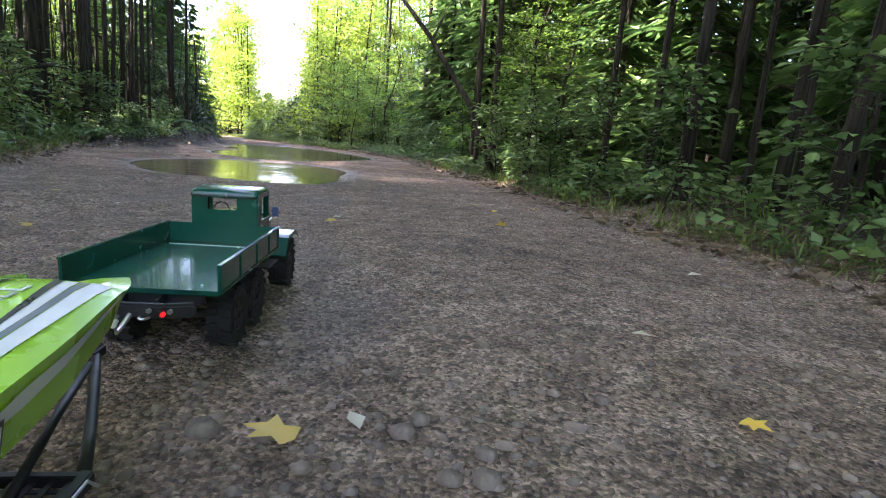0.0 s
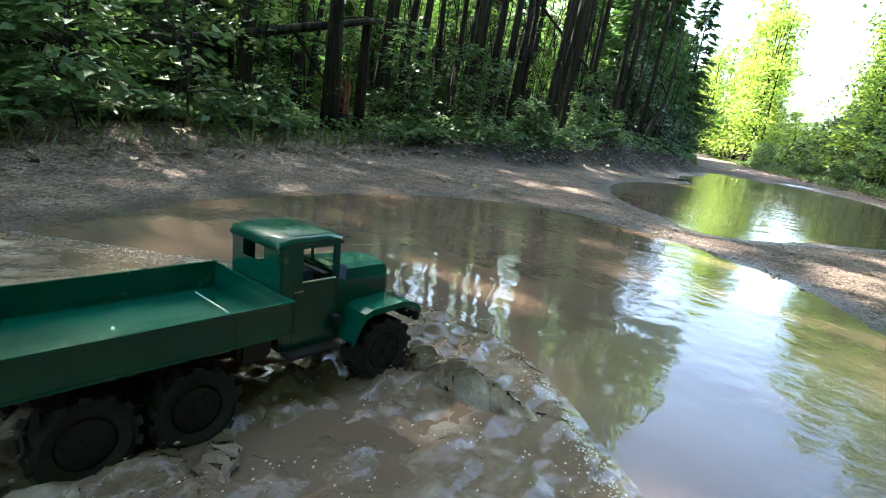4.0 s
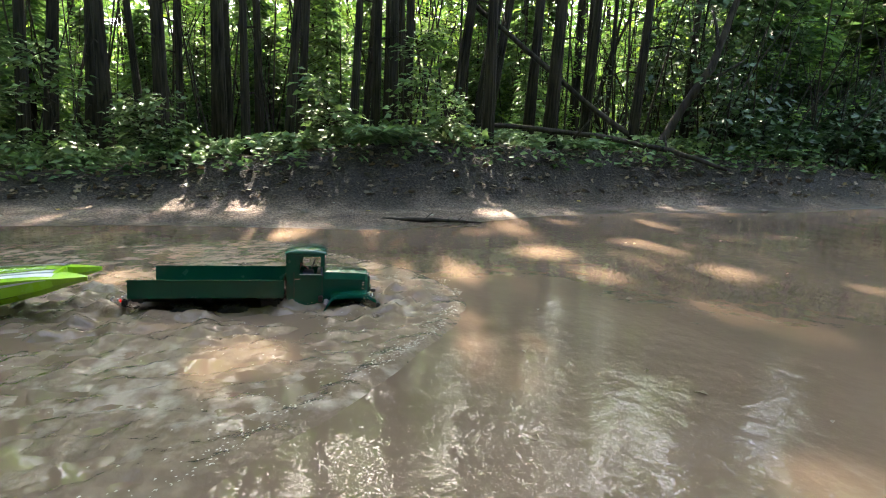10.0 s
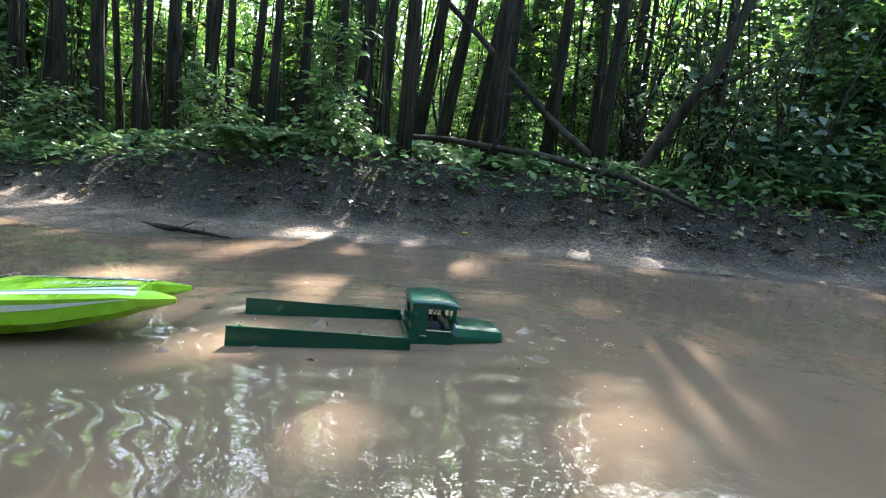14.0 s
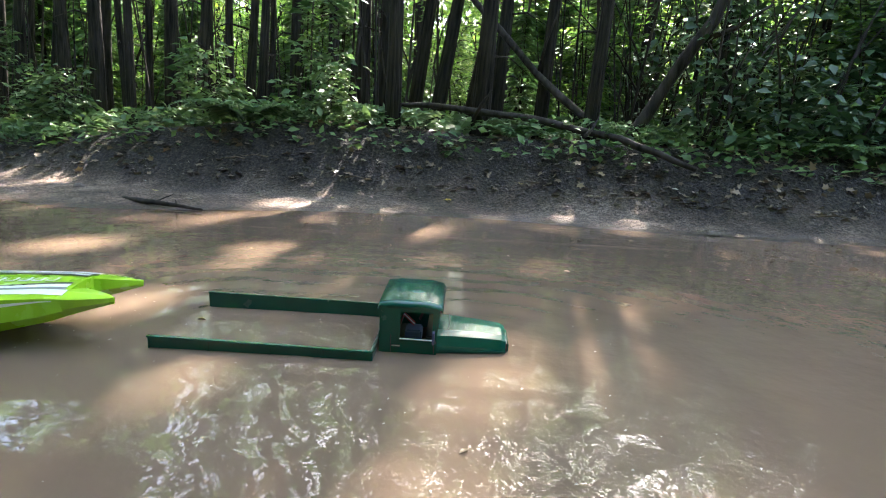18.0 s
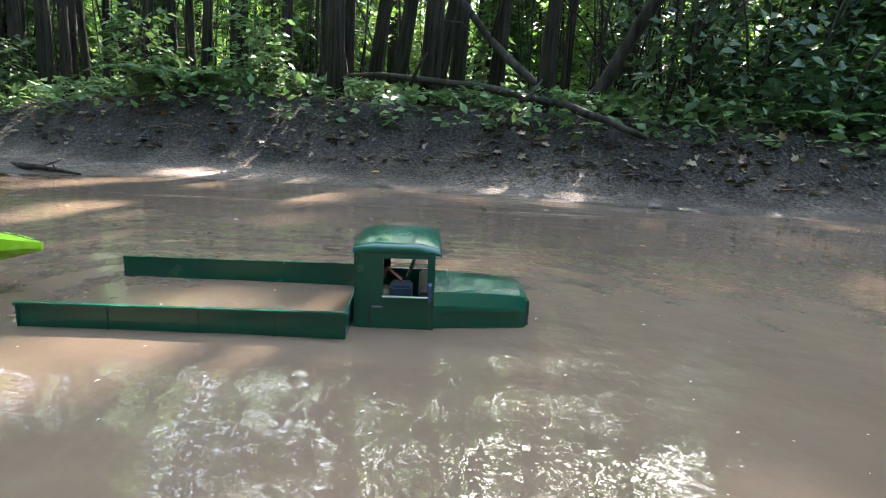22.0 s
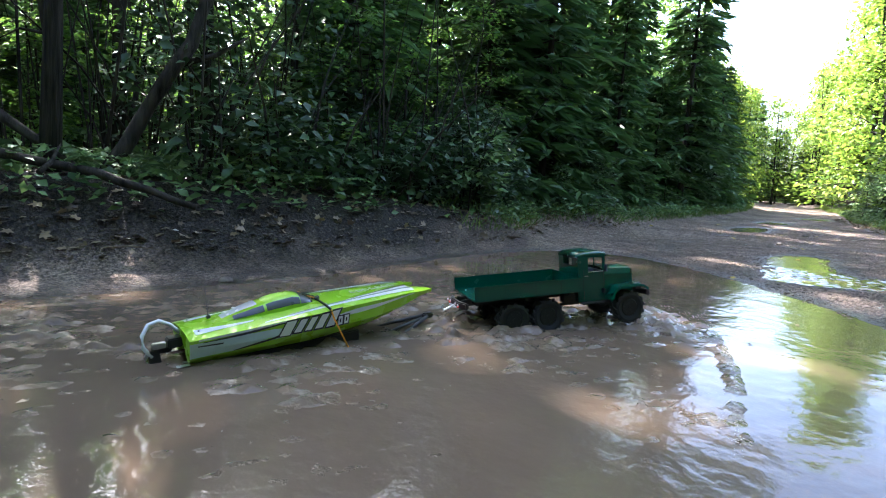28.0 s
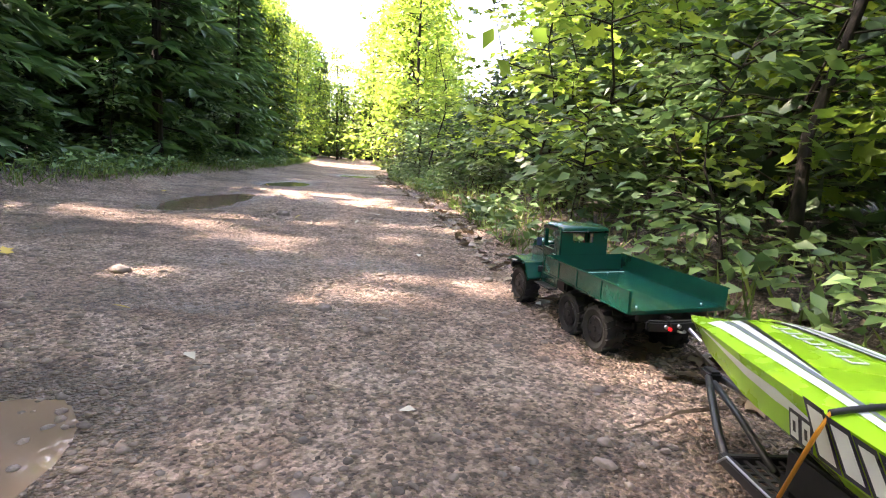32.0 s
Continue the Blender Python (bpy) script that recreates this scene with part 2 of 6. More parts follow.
GROUND = ground_material()
WATER = water_material("muddy_water", 8.0, 0.2, (0.150, 0.104, 0.072))
CHURN = water_material("churned_water", 20.0, 0.8, (0.150, 0.106, 0.075), 0.45)
BARK = [bark_material("bark", (0.007, 0.0055, 0.0045), (0.062, 0.050, 0.040)),
        bark_material("bark_grey", (0.008, 0.0065, 0.005), (0.052, 0.043, 0.034))]
DEAD = bark_material("dead_wood", (0.05, 0.032, 0.02), (0.2, 0.15, 0.10))
SPLINTER = bark_material("splintered_wood", (0.16, 0.06, 0.03), (0.36, 0.17, 0.09))
LEAF = leaf_material("leaf", (0.06, 0.14, 0.026), (0.20, 0.33, 0.055), 0.55)
LEAF_BRIGHT = leaf_material("leaf_bright", (0.10, 0.19, 0.025), (0.30, 0.39, 0.05), 0.55)
LEAF_LOW = leaf_material("leaf_low", (0.05, 0.11, 0.035), (0.17, 0.26, 0.08), 0.35)
COVER = leaf_material("cover_leaf", (0.08, 0.15, 0.055), (0.26, 0.36, 0.14), 0.3)
NEEDLE = leaf_material("needle", (0.042, 0.10, 0.029), (0.135, 0.235, 0.064), 0.42)
# darker copy of the needle leaf; deep shade is in its colour
SHADE_LEAF = leaf_material("shaded_thicket_leaf", (0.015, 0.04, 0.014), (0.06, 0.11, 0.035), 0.25)
GRASS = leaf_material("grass", (0.07, 0.12, 0.02), (0.2, 0.26, 0.06), 0.4)
DRY = leaf_material("dry_leaf", (0.07, 0.045, 0.022), (0.26, 0.18, 0.10), 0.1)
YELLOW = leaf_material("yellow_leaf", (0.6, 0.36, 0.03), (0.75, 0.55, 0.1), 0.2)
PALE = leaf_material("pale_leaf", (0.45, 0.4, 0.3), (0.6, 0.55, 0.42), 0.1)
SOIL = bark_material("soil_crumbs", (0.12, 0.088, 0.07), (0.34, 0.265, 0.22))
STONE = bark_material("stone", (0.085, 0.066, 0.055), (0.26, 0.21, 0.18))


# ---- mesh helpers ----
def part(name, bm, material, parent=None, label="", smooth=False):
    me = bpy.data.meshes.new(name)
    bm.to_mesh(me)
    bm.free()
    me.materials.append(material)
    if smooth:
        me.polygons.foreach_set("use_smooth", [True] * len(me.polygons))
    ob = new(name, me)
    ob.parent = parent
    return tagged(ob, label)


def tri_mesh(name, verts, tris, material, smooth=False):
    me = bpy.data.meshes.new(name)
    verts, tris = np.asarray(verts, np.float32), np.asarray(tris, np.int32)
    k = tris.shape[1]
    me.vertices.add(len(verts))
    me.vertices.foreach_set("co", verts.ravel())
    me.loops.add(tris.size)
    me.loops.foreach_set("vertex_index", tris.ravel())
    me.polygons.add(len(tris))
    me.polygons.foreach_set("loop_start", np.arange(0, tris.size, k, dtype=np.int32))
    me.polygons.foreach_set("loop_total", np.full(len(tris), k, np.int32))
    if smooth:
        me.polygons.foreach_set("use_smooth", np.ones(len(tris), bool))
    me.update(calc_edges=True)
    me.materials.append(material)
    return me


def box(bm, centre, size, bevel=0.0, turn=None):
    got = bmesh.ops.create_cube(bm, size=1.0)["verts"]
    m = Matrix.Translation(centre) @ (turn or Matrix()) @ Matrix.Diagonal((*size, 1))
    bmesh.ops.transform(bm, matrix=m, verts=got)
    if bevel:
        edges = {e for v in got for e in v.link_edges}
        bmesh.ops.bevel(bm, geom=list(edges), offset=bevel, segments=2, affect="EDGES", clamp_overlap=True)


def cyl(bm, a, b, r, r2=None, seg=14):
    a, b = Vector(a), Vector(b)
    m = Matrix.Translation((a + b) / 2) @ (b - a).to_track_quat("Z", "Y").to_matrix().to_4x4()
    bmesh.ops.create_cone(bm, cap_ends=True, segments=seg, radius1=r, radius2=r if r2 is None else r2, depth=(b - a).length, matrix=m)


def tube(bm, path, radii, seg=8):
    path = [Vector(p) for p in path]
    rings = []
    for i, p in enumerate(path):
        d = (path[min(i + 1, len(path) - 1)] - path[max(i - 1, 0)]).normalized()
        q = d.to_track_quat("Z", "Y")
        r = radii[i] if hasattr(radii, "__len__") else radii
        rings.append([bm.verts.new(p + q @ Vector((r * math.cos(a), r * math.sin(a), 0))) for a in [2 * math.pi * k / seg for k in range(seg)]])
    for a, b in zip(rings, rings[1:]):
        for k in range(seg):
            bm.faces.new((a[k], a[(k + 1) % seg], b[(k + 1) % seg], b[k]))
    bm.faces.new(rings[0][::-1])
    bm.faces.new(rings[-1])


def loft(bm, rings, closed=True):
    vs = [[bm.verts.new(p) for p in ring] for ring in rings]
    n = len(vs[0])
    for a, b in zip(vs, vs[1:]):
        for k in range(n if closed else n - 1):
            bm.faces.new((a[k], a[(k + 1) % n], b[(k + 1) % n], b[k]))
    if closed:
        bm.faces.new(vs[0][::-1])
        bm.faces.new(vs[-1])
    bmesh.ops.recalc_face_normals(bm, faces=bm.faces[:])


RNG = np.random.default_rng(7)
LEAF_SHAPE = (np.array([(0, 0, 0), (-0.30, 0.42, 0.10), (0, 1, -0.06), (0.30, 0.42, 0.10)]), np.array([(0, 2, 1), (0, 3, 2)]))
NEEDLE_SHAPE = (np.array([(0, 0, 0), (-0.13, 0.5, 0.05), (0, 1, -0.12), (0.13, 0.5, 0.05)]), np.array([(0, 2, 1), (0, 3, 2)]))
BLADE_SHAPE = (np.array([(-0.03, 0, 0), (0.03, 0, 0), (0.0, 0.55, 0.05), (0, 1, 0.2)]), np.array([(0, 1, 2), (1, 3, 2)]))
MAPLE_SHAPE = (np.array([(0, 0, 0), (-0.36, 0.08, 0.04), (-0.22, 0.33, 0.05), (-0.5, 0.62, 0.05), (-0.17, 0.62, 0.04), (0, 1, -0.05),
                         (0.17, 0.62, 0.04), (0.5, 0.62, 0.05), (0.22, 0.33, 0.05), (0.36, 0.08, 0.04)]),
               np.array([(0, 2, 1), (0, 4, 2), (2, 4, 3), (0, 5, 4), (0, 6, 5), (0, 8, 6), (6, 8, 7), (0, 9, 8)]))


def leaves(name, centre, ahead, size, material, shape=LEAF_SHAPE, up=None):
    """One mesh of leaves: each grows from its centre along its way."""
    centre, ahead = np.asarray(centre, float), np.asarray(ahead, float)
    n = len(centre)
    ahead = ahead / (np.linalg.norm(ahead, axis=1, keepdims=True) + 1e-9)
    up = np.tile((0.0, 0.0, 1.0), (n, 1)) + RNG.normal(0, 0.45, (n, 3)) if up is None else up
    side = np.cross(ahead, up)
    side /= np.linalg.norm(side, axis=1, keepdims=True) + 1e-9
    top = np.cross(side, ahead)
    v, f = shape
    s = np.asarray(size, float).reshape(-1, 1, 1) * np.ones((n, 1, 1))
    verts = centre[:, None] + s * (v[None, :, 0, None] * side[:, None] + v[None, :, 1, None] * ahead[:, None] + v[None, :, 2, None] * top[:, None])
    faces = f[None] + (np.arange(n) * len(v))[:, None, None]
    return tri_mesh(name, verts.reshape(-1, 3), faces.reshape(-1, 3), material)


# ---- the ground and the puddles ----
LEFT = np.array([(-60, -2.6), (0, -2.5), (4.7, -2.0), (6.5, -2.25), (8.4, -2.6), (9.7, -2.35), (10.7, -2.1), (12, -1.8), (13, -1.75), (14, -1.8),
                 (15, -1.65), (16, -1.5), (17, -1.55), (18, -1.5), (18.8, -1.9), (19.6, -2.3), (20.6, -2.0), (23, -2.25), (26, -2.7), (29.4, -3.3), (33.7, -4.4), (60, -12), (120, -29)])
RIGHT = np.array([(-60, 1.9), (1.3, 1.95), (2.9, 2.05), (5.4, 2.35), (8, 2.5), (11.4, 2.75), (15, 2.6), (17, 2.25), (18.3, 2.0), (19.8, 1.7), (20.3, 1.5),
                  (21.7, 1.0), (24.4, 0.4), (27.7, -0.7), (30.5, -1.3), (33.7, -2.0), (60, -9.3), (120, -26)])
BANK = np.array([(-60, 0.15), (8, 0.13), (11, 0.2), (13, 0.42), (16.5, 0.36), (18.5, 0.15), (22, 0.1), (120, 0.1)])
PUDDLES = {
    "first": [(-1.05, 5.4), (-1.2, 5.8), (-1.38, 6.3), (-1.36, 6.9), (-1.2, 7.4), (-0.95, 7.85), (-0.6, 8.05), (-0.2, 8.0), (0.2, 7.8), (0.55, 7.55),
              (0.78, 7.1), (0.87, 6.45), (0.7, 5.9), (0.64, 5.35), (0.55, 4.98), (0.43, 4.70), (0.28, 4.57), (0.1, 4.58), (-0.06, 4.66), (-0.32, 4.86), (-0.8, 5.1)],
    "second": [(-0.45, 8.99), (-0.71, 9.43), (-1.0, 10.3), (-1.06, 11.2), (-0.85, 12.0), (-0.62, 12.6), (-0.70, 13.0), (-0.92, 13.5), (-1.03, 14.0), (-1.05, 14.6),
               (-0.93, 15.2), (-0.88, 15.8), (-1.0, 16.6), (-1.12, 17.4), (-1.0, 18.0), (-0.6, 18.3), (-0.1, 18.15), (0.38, 17.8), (0.9, 17.4), (1.25, 16.9),
               (1.5, 16.2), (1.7, 15.0), (1.9, 13.5), (2.05, 12.0), (1.9, 10.9), (1.4, 10.0), (1.0, 9.5), (0.66, 9.12), (0.47, 8.78), (0.25, 8.5), (0.0, 8.38), (-0.14, 8.7)],
    "third": [(0.22, 19.86), (0.08, 19.6), (0.10, 19.25), (0.17, 19.0), (0.25, 18.8), (0.33, 18.5), (0.38, 18.15), (0.62, 18.2), (1.0, 18.5), (0.96, 18.68),
              (0.88, 18.8), (0.73, 18.79), (0.64, 18.73), (0.52, 18.95), (0.44, 19.17), (0.37, 19.5), (0.32, 19.76)],
    "fourth": [(-1.07, 22.05), (-1.4, 22.9), (-1.32, 23.5), (-1.17, 23.8), (-1.0, 23.2), (-0.85, 22.5)],
    "fifth": [(-1.7, 24.9), (-1.8, 26.0), (-1.35, 25.8), (-1.24, 25.0)],
    "sixth": [(-2.2, 28.5), (-2.0, 29.2), (-1.0, 29.0), (-1.05, 28.4), (-1.5, 27.9)],
}


def rounded(poly):
    """The outline with its corners cut three times."""
    p = np.array(poly, float)
    for _ in range(3):
        q = np.roll(p, -1, 0)
        p = np.stack([0.75 * p + 0.25 * q, 0.25 * p + 0.75 * q], 1).reshape(-1, 2)
    return p


def signed(poly, x, y):
    """Distance from the outline, negative inside."""
    best, inside = np.full(x.shape, 1e9), np.zeros(x.shape, bool)
    for (ax, ay), (bx, by) in zip(poly, np.roll(poly, -1, 0)):
        dx, dy = bx - ax, by - ay
        t = np.clip(((x - ax) * dx + (y - ay) * dy) / (dx * dx + dy * dy + 1e-12), 0, 1)
        best = np.minimum(best, np.hypot(x - ax - t * dx, y - ay - t * dy))
        inside ^= ((ay > y) != (by > y)) & (x < dx * (y - ay) / (dy + 1e-12) + ax)
    return np.where(inside, -best, best)


OUTLINE = {k: rounded(v) for k, v in PUDDLES.items()}


def waves(x, y, seed=0):
    r = np.random.default_rng(seed)
    z = 0 * x
    for k in range(26):
        f, a = r.uniform(0.8, 16), r.uniform(0, 6.28)
        z = z + np.sin(f * (x * math.cos(a) + y * math.sin(a)) + r.uniform(0, 6.28)) / (2 + f)
    return z


def smooth01(v):
    v = np.clip(v, 0, 1)
    return v * v * (3 - 2 * v)


def height(x, y):
    x, y = np.asarray(x, float), np.asarray(y, float)
    xl, xr = np.interp(y, *LEFT.T), np.interp(y, *RIGHT.T)
    w = waves(x, y, 3)
    z = 0.016 + 0.007 * w
    s = np.full(x.shape, 1e9)
    for name, poly in OUTLINE.items():
        near = (np.abs(x - poly[:, 0].mean()) < 6) & (np.abs(y - poly[:, 1].mean()) < 9)
        if near.any():
            s[near] = np.minimum(s[near], signed(poly, x[near], y[near]))
    s = s + 0.02 * waves(3 * x, 3 * y, 5)
    z = np.where(s < 0.5, z * smooth01(s / 0.5) + np.clip(0.03 * s, 0, 0.006), z)
    deep = -0.155 * smooth01(-s / 0.75) - 0.01 * smooth01(-s / 0.1)
    z = np.where(s < 0, deep, z)
    rut = 0.006 * np.exp(-((x - 0.55 * (xl + xr) - 0.35) / 0.16) ** 2) + 0.006 * np.exp(-((x - 0.45 * (xl + xr) + 0.55) / 0.16) ** 2)
    z = z - rut * (s > 0.5)
    for cx, cy, rx, ry in ((0.2, 19.8, 0.22, 0.16), (0.68, 19.85, 0.10, 0.30), (0.25, 20.3, 0.12, 0.2), (-0.3, 19.7, 0.2, 0.15)):
        hollow = np.exp(-(((x - cx) / rx) ** 2 + ((y - cy) / ry) ** 2 + 0.7 * waves(4 * x, 4 * y, 9)) ** 2)
        z = np.where((hollow > 0.02) & (s > 0.1), np.maximum(z - 0.012 * hollow, np.minimum(z, 0.003)), z)
    bank = np.interp(y, *BANK.T)
    z = z + bank * smooth01((xl + 0.40 - x) / 0.66) + 0.05 * w * smooth01((xl - x) / 1.0)
    z = z + 0.14 * smooth01((x - xr + 0.1) / 0.8) + 0.05 * w * smooth01((x - xr) / 1.0)
    return z + 0.02 * np.clip(xl - 2 - x, 0, 40) + 0.01 * np.clip(x - xr - 2, 0, 40)


def spread(lo, hi, step, ends, grow=1.35):
    a = list(np.arange(lo, hi + 1e-6, step))
    s = step
    while a[-1] < ends[1]:
        s *= grow
        a.append(a[-1] + s)
    s = step
    while a[0] > ends[0]:
        s *= grow
        a.insert(0, a[0] - s)
    return np.array(a)


gx, gy = np.meshgrid(spread(-3.4, 3.0, 0.045, (-420, 420)), spread(-1.0, 24.0, 0.05, (-420, 620)))
gz = height(gx.ravel(), gy.ravel()).reshape(gx.shape)
far = np.hypot(gx, gy - 12) > 45
gz[far] = np.minimum(gz[far], 0.6)
rows_n, cols_n = gx.shape
idx = np.arange(rows_n * cols_n).reshape(rows_n, cols_n)
quads = np.stack([idx[:-1, :-1], idx[:-1, 1:], idx[1:, 1:], idx[1:, :-1]], -1).reshape(-1, 4)
ground_mesh = tri_mesh("ground", np.stack([gx, gy, gz], -1).reshape(-1, 3), quads, GROUND, True)
lit = ground_mesh.attributes.new("litter", "FLOAT", "POINT")
fx, fy = gx.ravel(), gy.ravel()
lit.data.foreach_set("value", np.maximum(smooth01((np.interp(fy, *LEFT.T) + np.interp(fy, (8, 9.5, 17, 18.5), (0.05, 0.55, 0.6, 0.1)) - fx + 0.12 * waves(2 * fx, 2 * fy, 8)) / 0.5),
                                         smooth01((fx - np.interp(fy, *RIGHT.T) + 0.12 * waves(2 * fx, 2 * fy, 9)) / 0.5)).astype(np.float32))
AXES = (gx[0].copy(), gy[:, 0].copy())
GRID = gz.copy()


def lay(x, y):
    """The ground's height under points, read from its mesh."""
    x, y = np.asarray(x, float), np.asarray(y, float)
    i = np.clip(np.searchsorted(AXES[0], x) - 1, 0, len(AXES[0]) - 2)
    j = np.clip(np.searchsorted(AXES[1], y) - 1, 0, len(AXES[1]) - 2)
    u = np.clip((x - AXES[0][i]) / (AXES[0][i + 1] - AXES[0][i]), 0, 1)
    v = np.clip((y - AXES[1][j]) / (AXES[1][j + 1] - AXES[1][j]), 0, 1)
    return (GRID[j, i] * (1 - u) + GRID[j, i + 1] * u) * (1 - v) + (GRID[j + 1, i] * (1 - u) + GRID[j + 1, i + 1] * u) * v


def ground_z(x, y):
    return float(lay(x, y))


tagged(new("ground", ground_mesh), "brown gravel and mud track with leaf-littered forest floor", "ground", kind="structure")

for name, poly in OUTLINE.items():
    if name == "third":
        # the tail of the waves still runs over this one
        qx, qy = np.meshgrid(np.arange(-0.1, 1.12, 0.011), np.arange(18.0, 20.0, 0.011))
        qz = 0.002 + 0.006 * waves(9 * qx, 14 * qy, 71) * smooth01((18.95 - qy) / 0.2)
        k = np.arange(qx.size).reshape(qx.shape)
        q = np.stack([k[:-1, :-1], k[:-1, 1:], k[1:, 1:], k[1:, :-1]], -1)[signed(poly, qx, qy)[:-1, :-1] < 0.09]
        tagged(new("water", tri_mesh("water", np.stack([qx, qy, qz], -1).reshape(-1, 3), q, WATER, True)), "rippled brown muddy puddle water", "puddle", kind="structure")
        continue
    bm = bmesh.new()
    mid = Vector((*poly.mean(0), 0))
    ring = [bm.verts.new((mid.x + (p[0] - mid.x) * 1.0 + 0.16 * np.sign(p[0] - mid.x), mid.y + (p[1] - mid.y) * 1.0 + 0.16 * np.sign(p[1] - mid.y), 0)) for p in poly]
    bm.faces.new(ring)
    tagged(part("water", bm, WATER), "still brown muddy puddle water", "puddle", kind="structure")

# ---- trees ----
def trunk_bm(h, r, bend, limbs, seed, low=0.35):
    rng = np.random.default_rng(seed)
    bm = bmesh.new()
    pts = [Vector((bend * math.sin(2.2 * k / 9 + seed) * k / 9, bend * math.cos(1.7 * k / 9 + seed) * k / 9, -0.15 + h * k / 9)) for k in range(10)]
    tube(bm, pts, [r * (1.35 if k == 0 else 1.0) * (1 - 0.8 * k / 9) for k in range(10)], 9)
    tips = []
    for _ in range(limbs):
        t = rng.uniform(low, 0.97)
        base = pts[int(t * 9)].lerp(pts[min(9, int(t * 9) + 1)], t * 9 % 1)
        a, ln = rng.uniform(0, 6.28), h * rng.uniform(0.10, 0.22) * (1.25 - t)
        tip = base + Vector((ln * math.cos(a), ln * math.sin(a), ln * rng.uniform(-0.1, 0.7)))
        rr = r * (1 - 0.8 * t) * 0.45
        tube(bm, [base, base.lerp(tip, 0.5) + Vector((0, 0, 0.04 * ln)), tip], [rr, rr * 0.6, rr * 0.15], 4)
        tips.append((base, tip))
    return bm, pts, tips


def tall_tree(seed, h, r, bark, material, per=22, leaf=0.2, low=0.35, limbs=34, name="tree"):
    """A tall forest tree: a straight trunk, limbs, and a crown that starts above head height."""
    rng = np.random.default_rng(seed)
    thing = new(name)
    bm, pts, tips = trunk_bm(h, r, 0.25, limbs, seed, low)
    part("trunk", bm, bark, thing, smooth=True)
    c, a = [], []
    for base, tip in tips:
        for _ in range(per):
            f = rng.uniform(0.3, 1.15)
            p = np.array(base.lerp(tip, f)) + rng.normal(0, 0.22, 3) * (1, 1, 0.6)
            c.append(p)
            a.append(np.array(tip - base) / ((tip - base).length + 1e-6) + rng.normal(0, 0.8, 3) - (0, 0, 0.3))
    me = leaves("crown", c, a, rng.uniform(0.6, 1.2, len(c)) * leaf, material)
    new("crown", me).parent = thing
    # short dead twigs on the bare stem
    bm = bmesh.new()
    for _ in range(14):
        t = rng.uniform(0.06, low)
        b0 = pts[int(t * 9)].lerp(pts[int(t * 9) + 1], t * 9 % 1)
        ang, ln = rng.uniform(0, 6.28), rng.uniform(0.25, 0.9)
        tube(bm, [b0, b0 + Vector((ln * 0.5 * math.cos(ang), ln * 0.5 * math.sin(ang), 0.02)), b0 + Vector((ln * math.cos(ang), ln * math.sin(ang), -0.1 * ln))], [0.010, 0.006, 0.002], 4)
    tagged(part("dead_twig", bm, bark, thing), kind="stuff")
    return thing


def sapling(seed, h, material, shape, leaf, layers, per, bark, spread_r=0.75):
    """An understorey sapling with flat sprays of leaves."""
    rng = np.random.default_rng(seed)
    thing = new("sapling")
    bm = bmesh.new()
    pts = [Vector((0.05 * h * math.sin(k + seed), 0.05 * h * math.cos(1.3 * k + seed), -0.08 + h * k / 6)) for k in range(7)]
    tube(bm, pts, [0.008 * h * (1 - 0.8 * k / 6) for k in range(7)], 6)
    part("stem", bm, bark, thing, smooth=True)
    bm = bmesh.new()
    c, a = [], []
    for _ in range(layers):
        t = rng.uniform(0.22, 1.0)
        b0 = pts[min(5, int(t * 6))].lerp(pts[min(6, int(t * 6) + 1)], t * 6 % 1)
        ang, ln = rng.uniform(0, 6.28), spread_r * h ** 0.5 * rng.uniform(0.35, 0.8) * (1.15 - 0.6 * t)
        way = np.array((math.cos(ang), math.sin(ang), rng.uniform(-0.1, 0.35)))
        tip = b0 + Vector(way * ln)
        tube(bm, [b0, b0.lerp(tip, 0.5) + Vector((0, 0, 0.03)), tip], [0.005, 0.003, 0.001], 4)
        for _ in range(per):
            f = rng.uniform(0.25, 1.05)
            side = np.cross(way, (0, 0, 1)) * rng.choice((-1, 1))
            c.append(np.array(b0.lerp(tip, f)) + rng.normal(0, 0.03, 3) + side * rng.uniform(0, 0.10))
            a.append(way * 0.6 + side * rng.uniform(0.3, 1.1) + (0, 0, rng.uniform(-0.5, 0.1)))
    tagged(part("branch", bm, bark, thing, smooth=True), kind="stuff")
    new("foliage", leaves("foliage", c, a, rng.uniform(0.65, 1.2, len(c)) * leaf, material, shape)).parent = thing
    return thing


